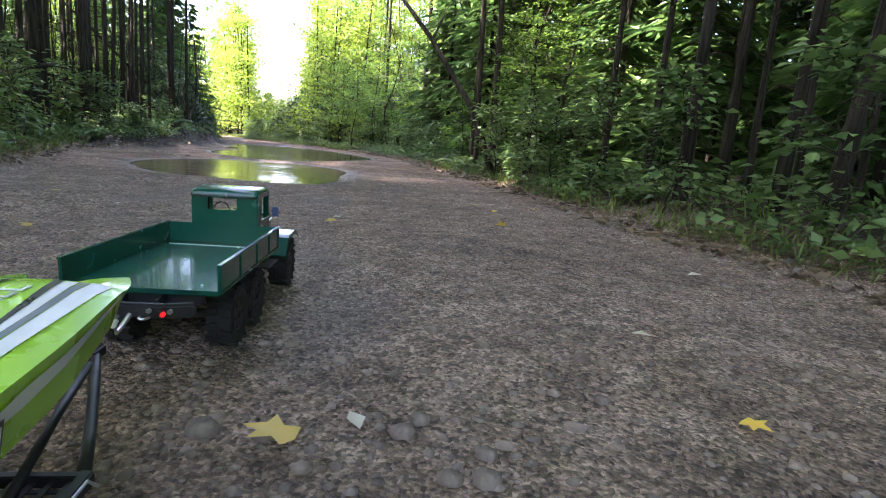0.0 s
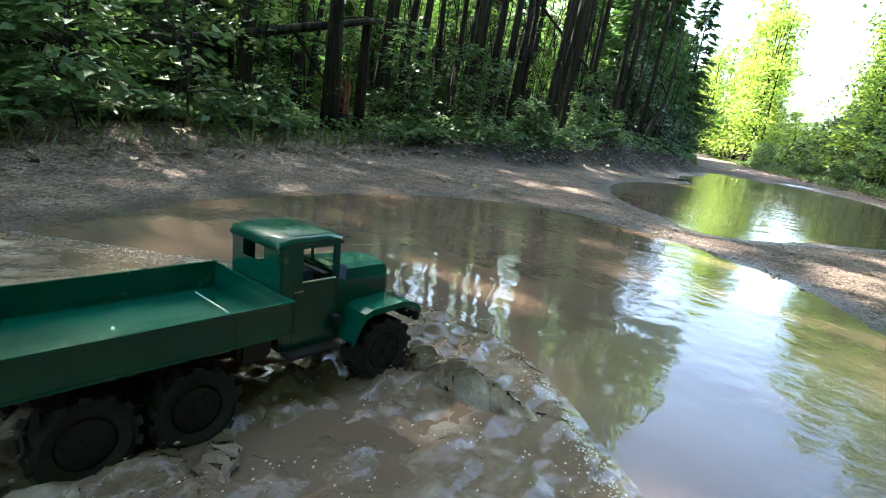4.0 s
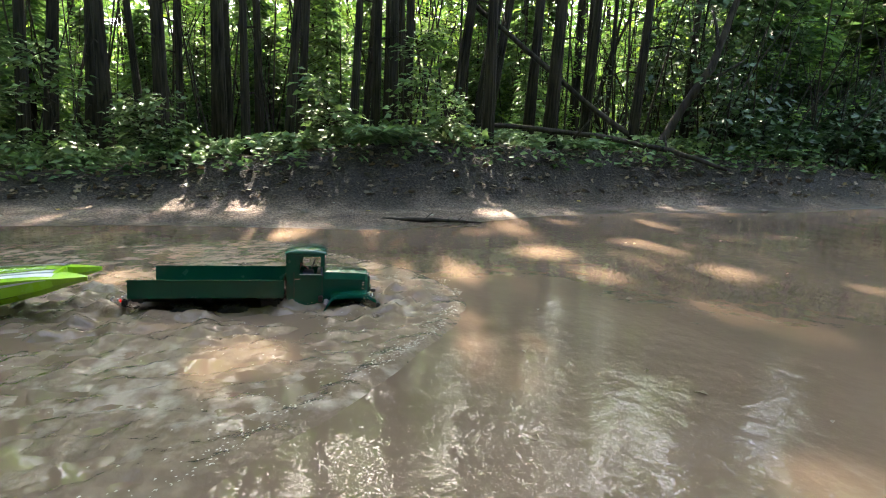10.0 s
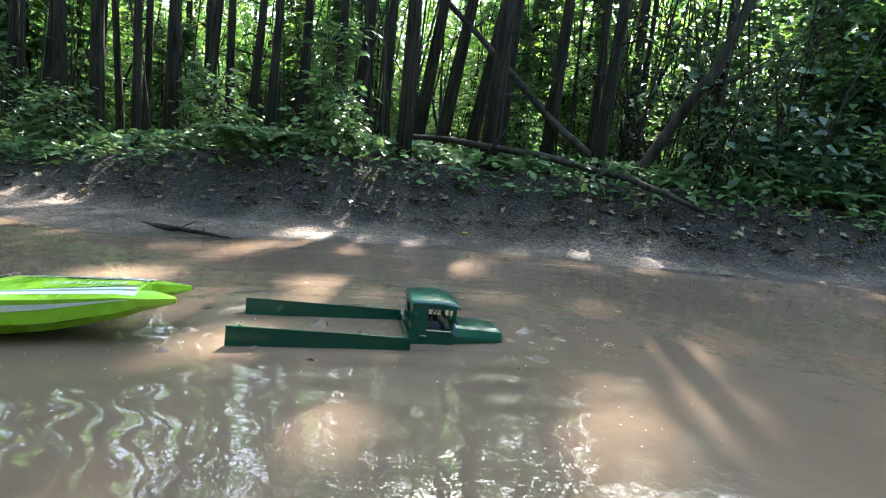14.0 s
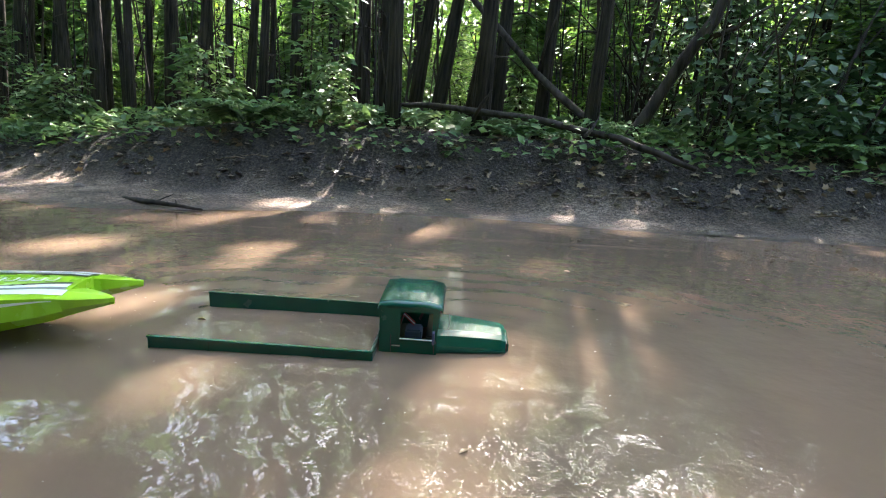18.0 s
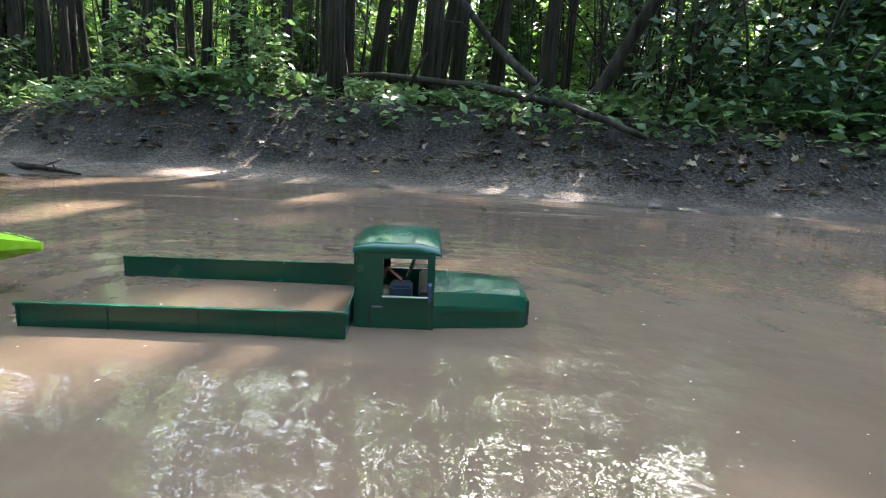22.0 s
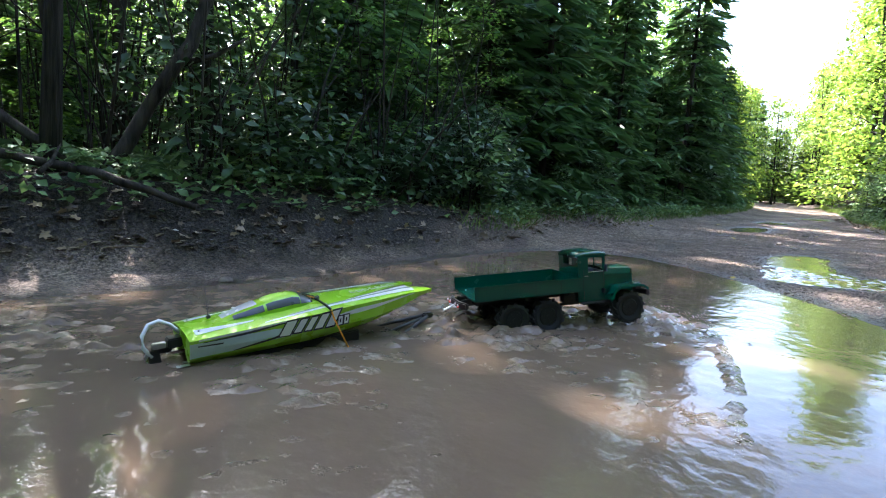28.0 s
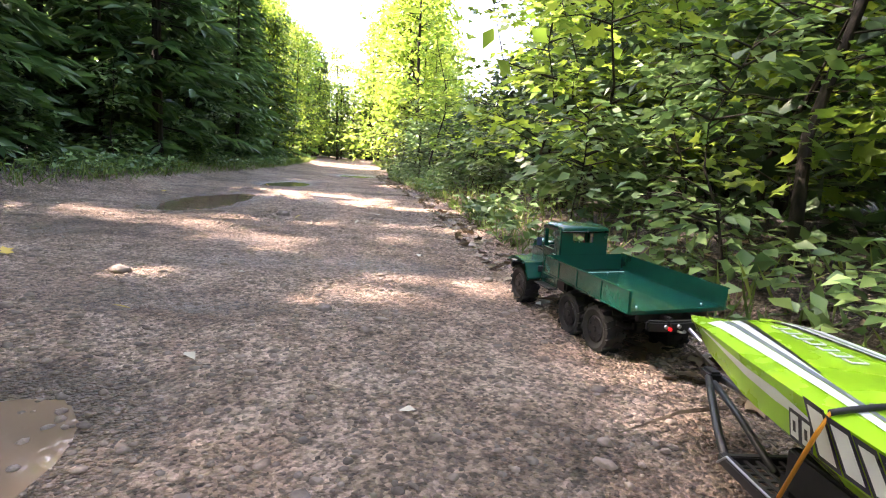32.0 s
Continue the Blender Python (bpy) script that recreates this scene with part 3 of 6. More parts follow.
def spruce(seed, h, r, density=1.0, material=None):
    """A conifer with drooping whorls down to the ground."""
    rng = np.random.default_rng(seed)
    thing = new("spruce")
    bm = bmesh.new()
    tube(bm, [(0, 0, -0.1), (0, 0, h * 0.5), (0, 0, h)], [0.012 * h, 0.008 * h, 0.002], 8)
    part("trunk", bm, BARK[0], thing)
    bm = bmesh.new()
    c, a = [], []
    z = 0.12 * h ** 0.5
    while z < h * 0.98:
        reach = r * (1 - z / h) ** 0.8 + 0.04
        for k in range(int(5 * density) + 2):
            ang = rng.uniform(0, 6.28)
            ln = reach * rng.uniform(0.35, 1.15)
            way = np.array((math.cos(ang), math.sin(ang), 0.0))
            n = max(6, int(20 * ln * density))
            side = np.array((-way[1], way[0], 0))
            tube(bm, [(0, 0, z), tuple(way * ln + (0, 0, z - 0.15 * ln))], [0.008, 0.001], 3)
            for f in rng.uniform(0.15, 1.0, n):
                s = rng.choice((-1, 1))
                c.append(way * ln * f + (0, 0, z + 0.03 * f - 0.18 * ln * f * f))
                a.append(way * 0.8 + side * s * rng.uniform(0.5, 1.1) + (0, 0, rng.uniform(-0.55, 0.05)))
        z += (0.13 + 0.05 * h ** 0.5) * rng.uniform(0.25, 0.85)
    tagged(part("branch", bm, BARK[0], thing), kind="stuff")
    new("needles", leaves("needles", c, a, rng.uniform(0.18, 0.36, len(c)), material or NEEDLE, NEEDLE_SHAPE)).parent = thing
    return thing


def fern(seed, size):
    rng = np.random.default_rng(seed)
    thing = new("fern")
    c, a, s = [], [], []
    bm = bmesh.new()
    for _ in range(9):
        ang = rng.uniform(0, 6.28)
        way = np.array((math.cos(ang), math.sin(ang), 0))
        side = np.array((-way[1], way[0], 0))
        path = [way * size * f + (0, 0, size * (0.9 * f - 0.75 * f * f)) for f in np.linspace(0, 1, 6)]
        tube(bm, [tuple(p) for p in path], [0.004, 0.003, 0.003, 0.002, 0.002, 0.001], 3)
        for f in np.linspace(0.15, 1, 22):
            p = way * size * f + (0, 0, size * (0.9 * f - 0.75 * f * f))
            for k in (-1, 1):
                c.append(p)
                a.append(side * k + way * 0.35 + (0, 0, -0.15))
                s.append(size * 0.34 * (1.05 - f) + 0.01)
    tagged(part("stalk", bm, LEAF_LOW, thing), kind="stuff")
    new("fronds", leaves("fronds", c, a, s, LEAF_LOW, NEEDLE_SHAPE)).parent = thing
    return thing


def highest(x, y):
    """How tall the trees grow beside the open lane beyond the track."""
    d = y - 14.62
    if d < 7 or not -0.41 < (x - 1.27) / d < -0.18:
        return 99.0
    lift = np.interp((x - 1.27) / d, [-0.41, -0.38, -0.345, -0.25, -0.215, -0.18], [17, 14, 10, 8.5, 11, 14])
    return 0.48 + math.hypot(x - 1.27, d) * math.tan(radians(lift))


def set_tree(ob, x, y, turn, label, category, group, scale=1.0, sink=0.0):
    tall = max(v[2] for o in ob.children for v in o.bound_box)
    scale = min(scale, highest(x, y) / tall)
    made = copy_thing(ob, pose(x, y, ground_z(x, y) - sink, 0, 0, turn))
    made.scale = (scale, scale, scale)
    return tagged(made, label, category, group)


def away(ob):
    for o in (ob, *ob.children_recursive):
        bpy.data.objects.remove(o)


rand = random.Random(11)
BROAD = [tall_tree(30 + k, rand.uniform(5.5, 8.0), 0.055, BARK[1], LEAF_BRIGHT, 34, 0.155, 0.07, 46, "broadleaf_tree") for k in range(3)]
TALL_R = [rand.uniform(0.07, 0.13) for _ in range(6)]
TALL = [tall_tree(20 + k, rand.uniform(9.5, 13), TALL_R[k], BARK[k % 2], LEAF, low=0.46 + 0.03 * (k % 3)) for k in range(6)]
SAPS = [sapling(40 + k, rand.uniform(1.3, 3.4), LEAF, LEAF_SHAPE, 0.06, 30, 40, BARK[0]) for k in range(6)]
MAPLES = [sapling(60 + k, rand.uniform(1.1, 2.6), LEAF_BRIGHT, MAPLE_SHAPE, 0.085, 20, 17, BARK[0], 0.8) for k in range(4)]
SPRUCES = [spruce(80 + k, rand.uniform(2.4, 5.5), rand.uniform(0.8, 1.25)) for k in range(4)]
FERNS = [fern(90 + k, rand.uniform(0.28, 0.42)) for k in range(2)]
BUSHES = [sapling(100 + k, rand.uniform(0.55, 1.0), LEAF_LOW, LEAF_SHAPE, 0.075, 22, 18, BARK[0], 0.55) for k in range(3)]

# trunks that can be told apart: place, radius, lean along the track
MARKED = [(-2.79, 11.29, 0.062, 0.02), (-2.23, 11.94, 0.036, 0.02), (-2.53, 12.77, 0.04, 0.06), (-2.66, 12.98, 0.046, 0.03), (-3.12, 13.83, 0.062, 0.13),
          (-3.03, 14.03, 0.064, 0.15), (-3.42, 14.29, 0.062, 0.16), (-2.86, 14.53, 0.062, 0.05), (-2.22, 14.43, 0.068, 0.04), (-2.02, 15.13, 0.05, 0.05),
          (-2.18, 13.84, 0.056, 0.01), (-2.34, 14.84, 0.05, 0.05), (-2.59, 12.25, 0.042, 0.10), (-5.2, 7.1, 0.056, 0.03), (-4.65, 7.1, 0.062, 0.05),
          (-3.28, 7.43, 0.045, 0.03), (-3.32, 7.94, 0.062, 0.05), (-3.6, 10.24, 0.064, 0.12), (-3.61, 13.3, 0.07, 0.02), (-3.05, 17.0, 0.045, 0.02),
          (-2.49, 16.07, 0.045, 0.02), (-2.86, 8.45, 0.078, -0.03), (-4.0, 9.1, 0.058, 0.03), (-2.95, 13.2, 0.05, 0.02), (-7.9, 11.4, 0.13, 0.02),
          (-3.6, 11.0, 0.042, -0.03), (-3.0, 10.85, 0.062, 0.02), (-3.8, 11.72, 0.052, 0.03), (-3.2, 11.68, 0.07, 0.04), (-3.3, 10.15, 0.056, 0.08),
          (-3.4, 11.33, 0.038, 0.05), (-3.6, 12.42, 0.036, 0.04), (-4.0, 13.1, 0.045, 0.10), (-3.6, 13.49, 0.06, 0.04), (-3.2, 15.35, 0.04, 0.02),
          (-3.5, 15.83, 0.032, 0.02), (-3.5, 9.75, 0.06, 0.10), (-4.0, 10.47, 0.07, 0.08), (-3.6, 12.02, 0.048, 0.02), (-3.2, 12.37, 0.048, 0.09),
          (-2.9, 8.85, 0.05, 0.0), (-3.8, 7.84, 0.036, 0.02), (-4.2, 9.45, 0.042, 0.10), (-4.1, 14.6, 0.05, 0.03), (-4.6, 13.7, 0.06, -0.02),
          (3.1, 8.46, 0.055, -0.02), (3.0, 7.37, 0.06, 0.03), (2.85, 7.6, 0.04, 0.05), (3.4, 5.19, 0.04, -0.03), (3.4, 4.43, 0.042, -0.03), (2.62, 3.04, 0.05, -0.02),
          (2.75, 2.42, 0.042, -0.05), (2.65, 2.02, 0.045, -0.08), (3.6, 3.73, 0.05, -0.02), (3.0, 2.88, 0.025, 0.0), (3.4, 2.45, 0.026, -0.03), (3.2, 2.69, 0.028, 0.02)]
taken = []
for k, (x, y, r, lean) in enumerate(MARKED):
    taken.append((x, y))
    m = pose(x, y, ground_z(x, y)) @ Matrix.Rotation(-math.atan(lean), 4, "X") @ Matrix.Rotation(radians(57 * k), 4, "Z")
    t = tagged(copy_thing(TALL[k % 6], m), "tall forest tree with a dark straight trunk" if abs(lean) < 0.08 else "tall forest tree with a dark leaning trunk", "tree", "trees of the forest")
    t.scale = (0.8 * r / TALL_R[k % 6], 0.8 * r / TALL_R[k % 6], 1.0)


def scatter(count, xs, ys, gap, ok):
    out, tries = [], 0
    while len(out) < count and tries < 9000:
        tries += 1
        x, y = rand.uniform(*xs), rand.uniform(*ys)
        if ok(x, y) and all((x - a) ** 2 + (y - b) ** 2 > gap * gap for a, b in taken):
            taken.append((x, y))
            out.append((x, y))
    return out


def off_left(x, y):
    return np.interp(y, *LEFT.T) - x


def in_gap(x, y):
    """The open lane of sky above and beyond the track."""
    if y < 17:
        return False
    lo, hi = 1.22 - 0.335 * (y - 17.9), 1.22 - 0.215 * (y - 17.9)
    return lo < x < hi or -0.055 * y < x < 0.068 * y


def in_lane(x, y):
    """The narrow middle of that lane."""
    return 1.22 - 0.32 * (y - 17.9) < x < 1.22 - 0.23 * (y - 17.9) or -0.04 * y < x < 0.055 * y


def off_right(x, y):
    return x - np.interp(y, *RIGHT.T)


for k, (x, y) in enumerate(scatter(52, (-17, -2.4), (-3, 24), 0.75, lambda x, y: off_left(x, y) > (0.7 if y < 15.8 else 2.5 if y < 17.5 else 3.6) and not (12.3 < y < 15.6 and x > -7.5))):
    s = rand.uniform(0.35, 0.8)
    set_tree(TALL[k % 6], x, y, rand.uniform(0, 360), "tall forest tree with a dark straight trunk", "tree", "trees of the forest").scale = (s, s, rand.uniform(0.9, 1.15))
for k, (x, y) in enumerate(scatter(46, (2.2, 14), (-3, 40), 0.8, lambda x, y: off_right(x, y) > (4.0 if 7.5 < y < 16.5 else 1.3) and y > 9 and not in_gap(x, y))):
    s = rand.uniform(0.5, 0.9)
    set_tree(TALL[k % 6], x, y, rand.uniform(0, 360), "tall forest tree with a dark straight trunk", "tree", "trees of the forest").scale = (s, s, rand.uniform(0.9, 1.15))
for k, (x, y) in enumerate(scatter(110, (-9, -2.0), (2, 19), 0.5, lambda x, y: off_left(x, y) > 0.55)):
    set_tree(SAPS[k % 6], x, y, rand.uniform(0, 360), "slim green sapling under the forest trees", "sapling", "saplings of the forest", rand.uniform(0.7, 1.1))
for k, (x, y) in enumerate(scatter(56, (1.8, 6), (6.5, 22), 0.5, lambda x, y: off_right(x, y) > 0.4 and not 9.5 < y < 16)):
    set_tree(SAPS[k % 6], x, y, rand.uniform(0, 360), "slim green sapling at the edge of the track", "sapling", "saplings of the forest", rand.uniform(0.7, 1.2))
for k, (x, y) in enumerate(scatter(52, (-7, -1.6), (17.2, 34), 0.6, lambda x, y: 0.55 < off_left(x, y) < 4.5)):
    set_tree(SPRUCES[k % 4], x, y, rand.uniform(0, 360), "dark green spruce with branches down to the ground", "spruce", "spruces by the track", rand.uniform(0.75, 1.15))
for k, (x, y) in enumerate(scatter(22, (-1.5, 6), (18, 36), 0.6, lambda x, y: 0.35 < off_right(x, y) < 2.6)):
    set_tree(MAPLES[k % 4], x, y, rand.uniform(0, 360), "young maple with large bright yellow-green leaves", "maple", "maples by the track", rand.uniform(0.8, 1.3))
for k, (x, y) in enumerate(scatter(14, (-1.5, 8), (19, 40), 0.9, lambda x, y: 1.0 < off_right(x, y) < 4.5)):
    set_tree(SPRUCES[k % 4], x, y, rand.uniform(0, 360), "dark green spruce with branches down to the ground", "spruce", "spruces by the track", 0.45 if in_gap(x, y) else rand.uniform(0.8, 1.2))
for k, (x, y) in enumerate(scatter(80, (-6, 4), (-1, 34), 0.38, lambda x, y: 0.15 < off_left(x, y) < 0.9 or 0.15 < off_right(x, y) < 0.8)):
    set_tree(BUSHES[k % 3], x, y, rand.uniform(0, 360), "low leafy bush at the edge of the track", "bush", "bushes by the track", rand.uniform(0.6, 1.1))
for k, (x, y) in enumerate(scatter(80, (-5, 3.4), (2, 17), 0.3, lambda x, y: 0.12 < off_left(x, y) < 1.5 or 0.2 < off_right(x, y) < 0.8)):
    set_tree(FERNS[k % 2], x, y, rand.uniform(0, 360), "green fern on the forest floor", "fern", "ferns by the track", rand.uniform(0.8, 1.3))
for k, (x, y) in enumerate(scatter(46, (-1.5, 9), (-2, 40), 0.9, lambda x, y: (4.5 if 7.5 < y < 16.5 else 0.8 if y < 19 else 1.5) < off_right(x, y) < 6.5 and not in_gap(x, y) and y > 16)):
    set_tree(BROAD[k % 3], x, y, rand.uniform(0, 360), "leafy broad-leaved tree with branches from low down", "broadleaf tree", "leafy trees by the track", rand.uniform(0.8, 1.15))
for k, (x, y) in enumerate(scatter(34, (-16, -1.6), (-2, 44), 1.0, lambda x, y: off_left(x, y) > (4.0 if y < 17 else 5.0) and not in_gap(x, y))):
    set_tree(BROAD[k % 3], x, y, rand.uniform(0, 360), "leafy broad-leaved tree among the trunks", "broadleaf tree", "leafy trees by the track", rand.uniform(0.7, 1.1))
for k, (x, y) in enumerate(scatter(90, (2.4, 15), (-5, 9), 0.6, lambda x, y: off_right(x, y) > 1.1)):
    s = rand.uniform(0.22, 0.45)
    set_tree(TALL[k % 6], x, y, rand.uniform(0, 360), "slim dark trunk in the shaded stand beside the track", "tree", "trees of the forest").scale = (s, s, rand.uniform(0.85, 1.1))
for k, (x, y) in enumerate(scatter(75, (3.6, 12), (-4, 12), 0.6, lambda x, y: off_right(x, y) > 1.5)):
    set_tree(SPRUCES[k % 4], x, y, rand.uniform(0, 360), "dark conifer in the shade beside the track", "conifer", "conifers by the track", rand.uniform(0.6, 1.1))
for k, (x, y) in enumerate(scatter(44, (3.2, 11), (8, 18), 0.7, lambda x, y: off_right(x, y) > 0.9)):
    ob = SPRUCES[k % 4] if k % 3 else TALL[k % 6]
    set_tree(ob, x, y, rand.uniform(0, 360), "green conifer beside the track" if k % 3 else "tall forest tree with a dark straight trunk", "conifer" if k % 3 else "tree", "conifers by the track" if k % 3 else "trees of the forest", rand.uniform(0.7, 1.3) if k % 3 else rand.uniform(0.5, 0.8))
for k, (x, y) in enumerate(scatter(54, (-9, -2.8), (6, 16.5), 0.45, lambda x, y: off_left(x, y) > 0.9)):
    set_tree(SPRUCES[k % 4], x, y, rand.uniform(0, 360), "small feathery conifer growing between the trunks", "conifer", "conifers of the forest", rand.uniform(0.22, 0.65))
for k, (x, y, s) in enumerate(((-2.35, 6.3, 1.0), (-2.5, 6.9, 1.15), (-2.75, 7.5, 0.9), (-2.9, 9.5, 1.1), (-2.75, 10.1, 1.0), (-2.55, 10.6, 0.9), (-2.3, 11.4, 0.8), (-2.6, 5.6, 0.9), (-2.9, 5.0, 1.0), (2.55, 5.4, 0.8), (2.5, 6.1, 0.9), (2.7, 4.7, 0.7))):
    set_tree(BUSHES[k % 3], x, y, 71 * k, "broad-leaved shrub with large pale green leaves", "shrub", "shrubs by the track", s)
for k, (x, y) in enumerate(scatter(16, (1.5, 8), (17.5, 32), 0.8, lambda x, y: 1.3 < off_right(x, y) < 6 and x > max(2.3, 0.085 * y + 0.5))):
    set_tree(BROAD[k % 3], x, y, rand.uniform(0, 360), "leafy broad-leaved tree with branches from low down", "broadleaf tree", "leafy trees by the track", rand.uniform(0.7, 1.0))
# far end of the track
for k in range(40):
    y = rand.uniform(36, 80)
    side = rand.choice((-1, 1))
    x = (np.interp(y, *LEFT.T) - rand.uniform(1.4, 8)) if side < 0 else (np.interp(y, *RIGHT.T) + rand.uniform(1.4, 8))
    if in_gap(x, y):
        set_tree(SPRUCES[k % 4], x, y, 40 * k, "low spruce far along the track", "spruce", "spruces by the track", 0.7)
    elif k % 2:
        set_tree(SPRUCES[k % 4], x, y, 40 * k, "spruce far along the track", "spruce", "spruces by the track", rand.uniform(1.2, 2.0))
    else:
        set_tree(TALL[k % 6], x, y, 40 * k, "leafy tree far along the track", "tree", "trees of the forest", rand.uniform(0.8, 1.1))
for k in range(16):
    y = rand.uniform(66, 76)
    set_tree(BROAD[k % 3], np.interp(y, *LEFT.T) - 1.5 + 0.55 * k, y, 70 * k, "leafy tree where the track bends away", "broadleaf tree", "leafy trees by the track", rand.uniform(0.8, 1.2))
for k, (x, y) in enumerate(scatter(110, (-26, 7), (27, 64), 0.9, lambda x, y: (0.8 < off_left(x, y) < 9 or 0.8 < off_right(x, y) < 9) and in_gap(x, y))):
    set_tree(BROAD[k % 3], x, y, 50 * k, "pale green leafy tree far along the track", "broadleaf tree", "leafy trees by the track", 0.42 if in_lane(x, y) else rand.uniform(0.75, 1.15))
for k in range(40):
    x, y = -15.5 + 0.3 * k + rand.uniform(-0.3, 0.3), rand.uniform(46.5, 53)
    if k % 3 == 1:
        set_tree(SPRUCES[k % 4], x, y, 33 * k, "dark spruce where the track bends away", "spruce", "spruces by the track", rand.uniform(0.9, 1.2))
    else:
        set_tree(BROAD[k % 3], x, y, 70 * k, "leafy tree where the track bends away", "broadleaf tree", "leafy trees by the track", rand.uniform(0.7, 0.9) * (1.7 if x < -9.2 else (1.0 if x < -7.2 else 1.4)))
for k in range(26):
    y = rand.uniform(32, 46)
    if k % 3:
        x = 1.2 - 0.338 * (y - 17.9) - rand.uniform(0.2, 1.7)
    else:
        x = 1.2 - 0.208 * (y - 17.9) + rand.uniform(0.3, 1.0)
    set_tree(BROAD[k % 3], x, y, 47 * k, "tall pale green tree beside the far track", "broadleaf tree", "leafy trees by the track", rand.uniform(0.9, 1.25))
for k, (x, y, s) in enumerate(((2.35, 20.3, 1.0), (2.5, 19.5, 0.9), (2.05, 21.3, 0.95), (1.75, 22.2, 0.9), (2.75, 18.7, 0.9), (1.35, 23.4, 0.85), (2.7, 20.9, 1.2), (2.3, 22.4, 1.2))):
    set_tree(MAPLES[k % 4], x, y, 83 * k, "young maple with large bright yellow-green leaves", "maple", "maples by the track", s)
for ob in TALL + BROAD + SAPS + MAPLES + SPRUCES + FERNS + BUSHES:
    away(ob)

# woods behind, too deep to count
c, a = [], []
for _ in range(60000):
    y = RNG.uniform(-14, 46)
    left = RNG.random() < 0.75 or y < 13
    x = np.interp(y, *LEFT.T) - RNG.uniform(7, 24) if left else np.interp(y, *RIGHT.T) + RNG.uniform(6, 20)
    z = 0.3 + 9 * RNG.random() ** 1.3
    if z > highest(x, y):
        continue
    c.append((x, y, z))
    a.append(RNG.normal(0, 1, 3) * (1, 1, 0.4))
tagged(new("woods", leaves("woods", c, a, RNG.uniform(0.14, 0.36, len(c)), LEAF)), "deep sunlit green woods behind the trees", "woods", kind="stuff")

# the forest beyond, a ragged wall of leaves all round
c, a = [], []
for _ in range(42000):
    ang = RNG.uniform(0, 2 * math.pi)
    d = RNG.uniform(30, 42)
    z = 0.2 + 11 * RNG.random()
    if in_gap(d * math.cos(ang), 12 + d * math.sin(ang)) or z > highest(d * math.cos(ang), 12 + d * math.sin(ang)):
        continue
    c.append((d * math.cos(ang), 12 + d * math.sin(ang), z))
    a.append(RNG.normal(0, 1, 3) * (1, 1, 0.5))
tagged(new("far_woods", leaves("far_woods", c, a, RNG.uniform(0.3, 0.6, len(c)), LEAF)), "wall of green forest far behind", "woods", kind="stuff")

# tall crowns added far to the west, closing sky gaps mirrored in the water
c = np.column_stack([RNG.uniform(-37, -28, 13000), RNG.uniform(-14, 46, 13000), RNG.uniform(5, 25, 13000)])
c = c[c[:, 2] < 21 + 4 * waves(0.6 * c[:, 0], 0.6 * c[:, 1], 71)]
c = c[[z < highest(x, y) for x, y, z in c]]
tagged(new("far_woods", leaves("far_woods", c, RNG.normal(0, 1, (len(c), 3)) * (1, 1, 0.5), RNG.uniform(0.6, 1.0, len(c)), LEAF)), "tall sunlit crowns added far behind the forest to close sky gaps", "woods", kind="stuff")

# distance behind the woods, a plain green wall with a ragged top
bm = bmesh.new()
last = None
for k in range(361):
    ang = 2 * math.pi * k / 360
    x, y = 47 * math.cos(ang), 12 + 47 * math.sin(ang)
    top = 1.2 if any(in_gap(x + dx, y) for dx in (-2, 0, 2)) else min(highest(x, y), 8.5 + 1.5 * math.sin(9 * ang) + 2.0 * rand.random())
    pair = (bm.verts.new((x, y, -0.5)), bm.verts.new((x, y, top)))
    if last:
        bm.faces.new((last[0], pair[0], pair[1], last[1]))
    last = pair
# the pale greens of the mottling paint sunlight on the distant leaves
mat, mn, ml, mb = nodes("sunlit_distant_forest")
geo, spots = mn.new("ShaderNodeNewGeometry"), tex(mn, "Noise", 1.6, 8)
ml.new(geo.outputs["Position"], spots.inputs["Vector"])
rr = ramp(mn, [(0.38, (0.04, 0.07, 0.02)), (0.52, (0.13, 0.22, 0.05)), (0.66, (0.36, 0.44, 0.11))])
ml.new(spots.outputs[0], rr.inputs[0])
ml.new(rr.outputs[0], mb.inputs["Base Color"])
mb.inputs["Roughness"].default_value = 1.0
tagged(part("backdrop", bm, mat), "distant green forest, sunlight mottled into its colour", "backdrop", kind="structure")

# unseen crowns added over the forest west of the track, holed for dapples
n_leaf = 62000
cx, cy = RNG.uniform(-21, -2.2, n_leaf), RNG.uniform(-8, 33, n_leaf)
hole = waves(1.1 * cx, 1.1 * cy, 41) + 0.5 * waves(0.4 * cx, 0.4 * cy, 42)
limit = 0.34 - 0.28 * smooth01((11 - cy) / 3) + 0.9 * smooth01((7.2 - cy) / 1.6) * smooth01((cx + 10.5) / 1.5) - 0.75 * smooth01((-9.6 - cx) / 1.6) - 0.55 * smooth01((cy - 17.5) / 2) * smooth01((-8.4 - cx) / 1.0) - 0.22 * np.exp(-((cx + 8.5) / 3.0) ** 2 - ((cy - 15.5) / 2.6) ** 2)
keep = hole < limit
c = np.column_stack([cx, cy, RNG.uniform(7.5, 10.5, n_leaf)])[keep]
a = RNG.normal(0, 1, (len(c), 3)) * (1, 1, 0.4)
tagged(new("canopy", leaves("canopy", c, a, RNG.uniform(0.28, 0.5, len(c)), LEAF)), "unseen high crowns added over the forest, holed to dapple the sun", "canopy", kind="stuff")
# more unseen leaves, added to keep sun dapples off the start of the track
c = np.column_stack([RNG.uniform(-10.5, -2.2, 16000), RNG.uniform(-6, 6.4, 16000), RNG.uniform(7.5, 10.5, 16000)])
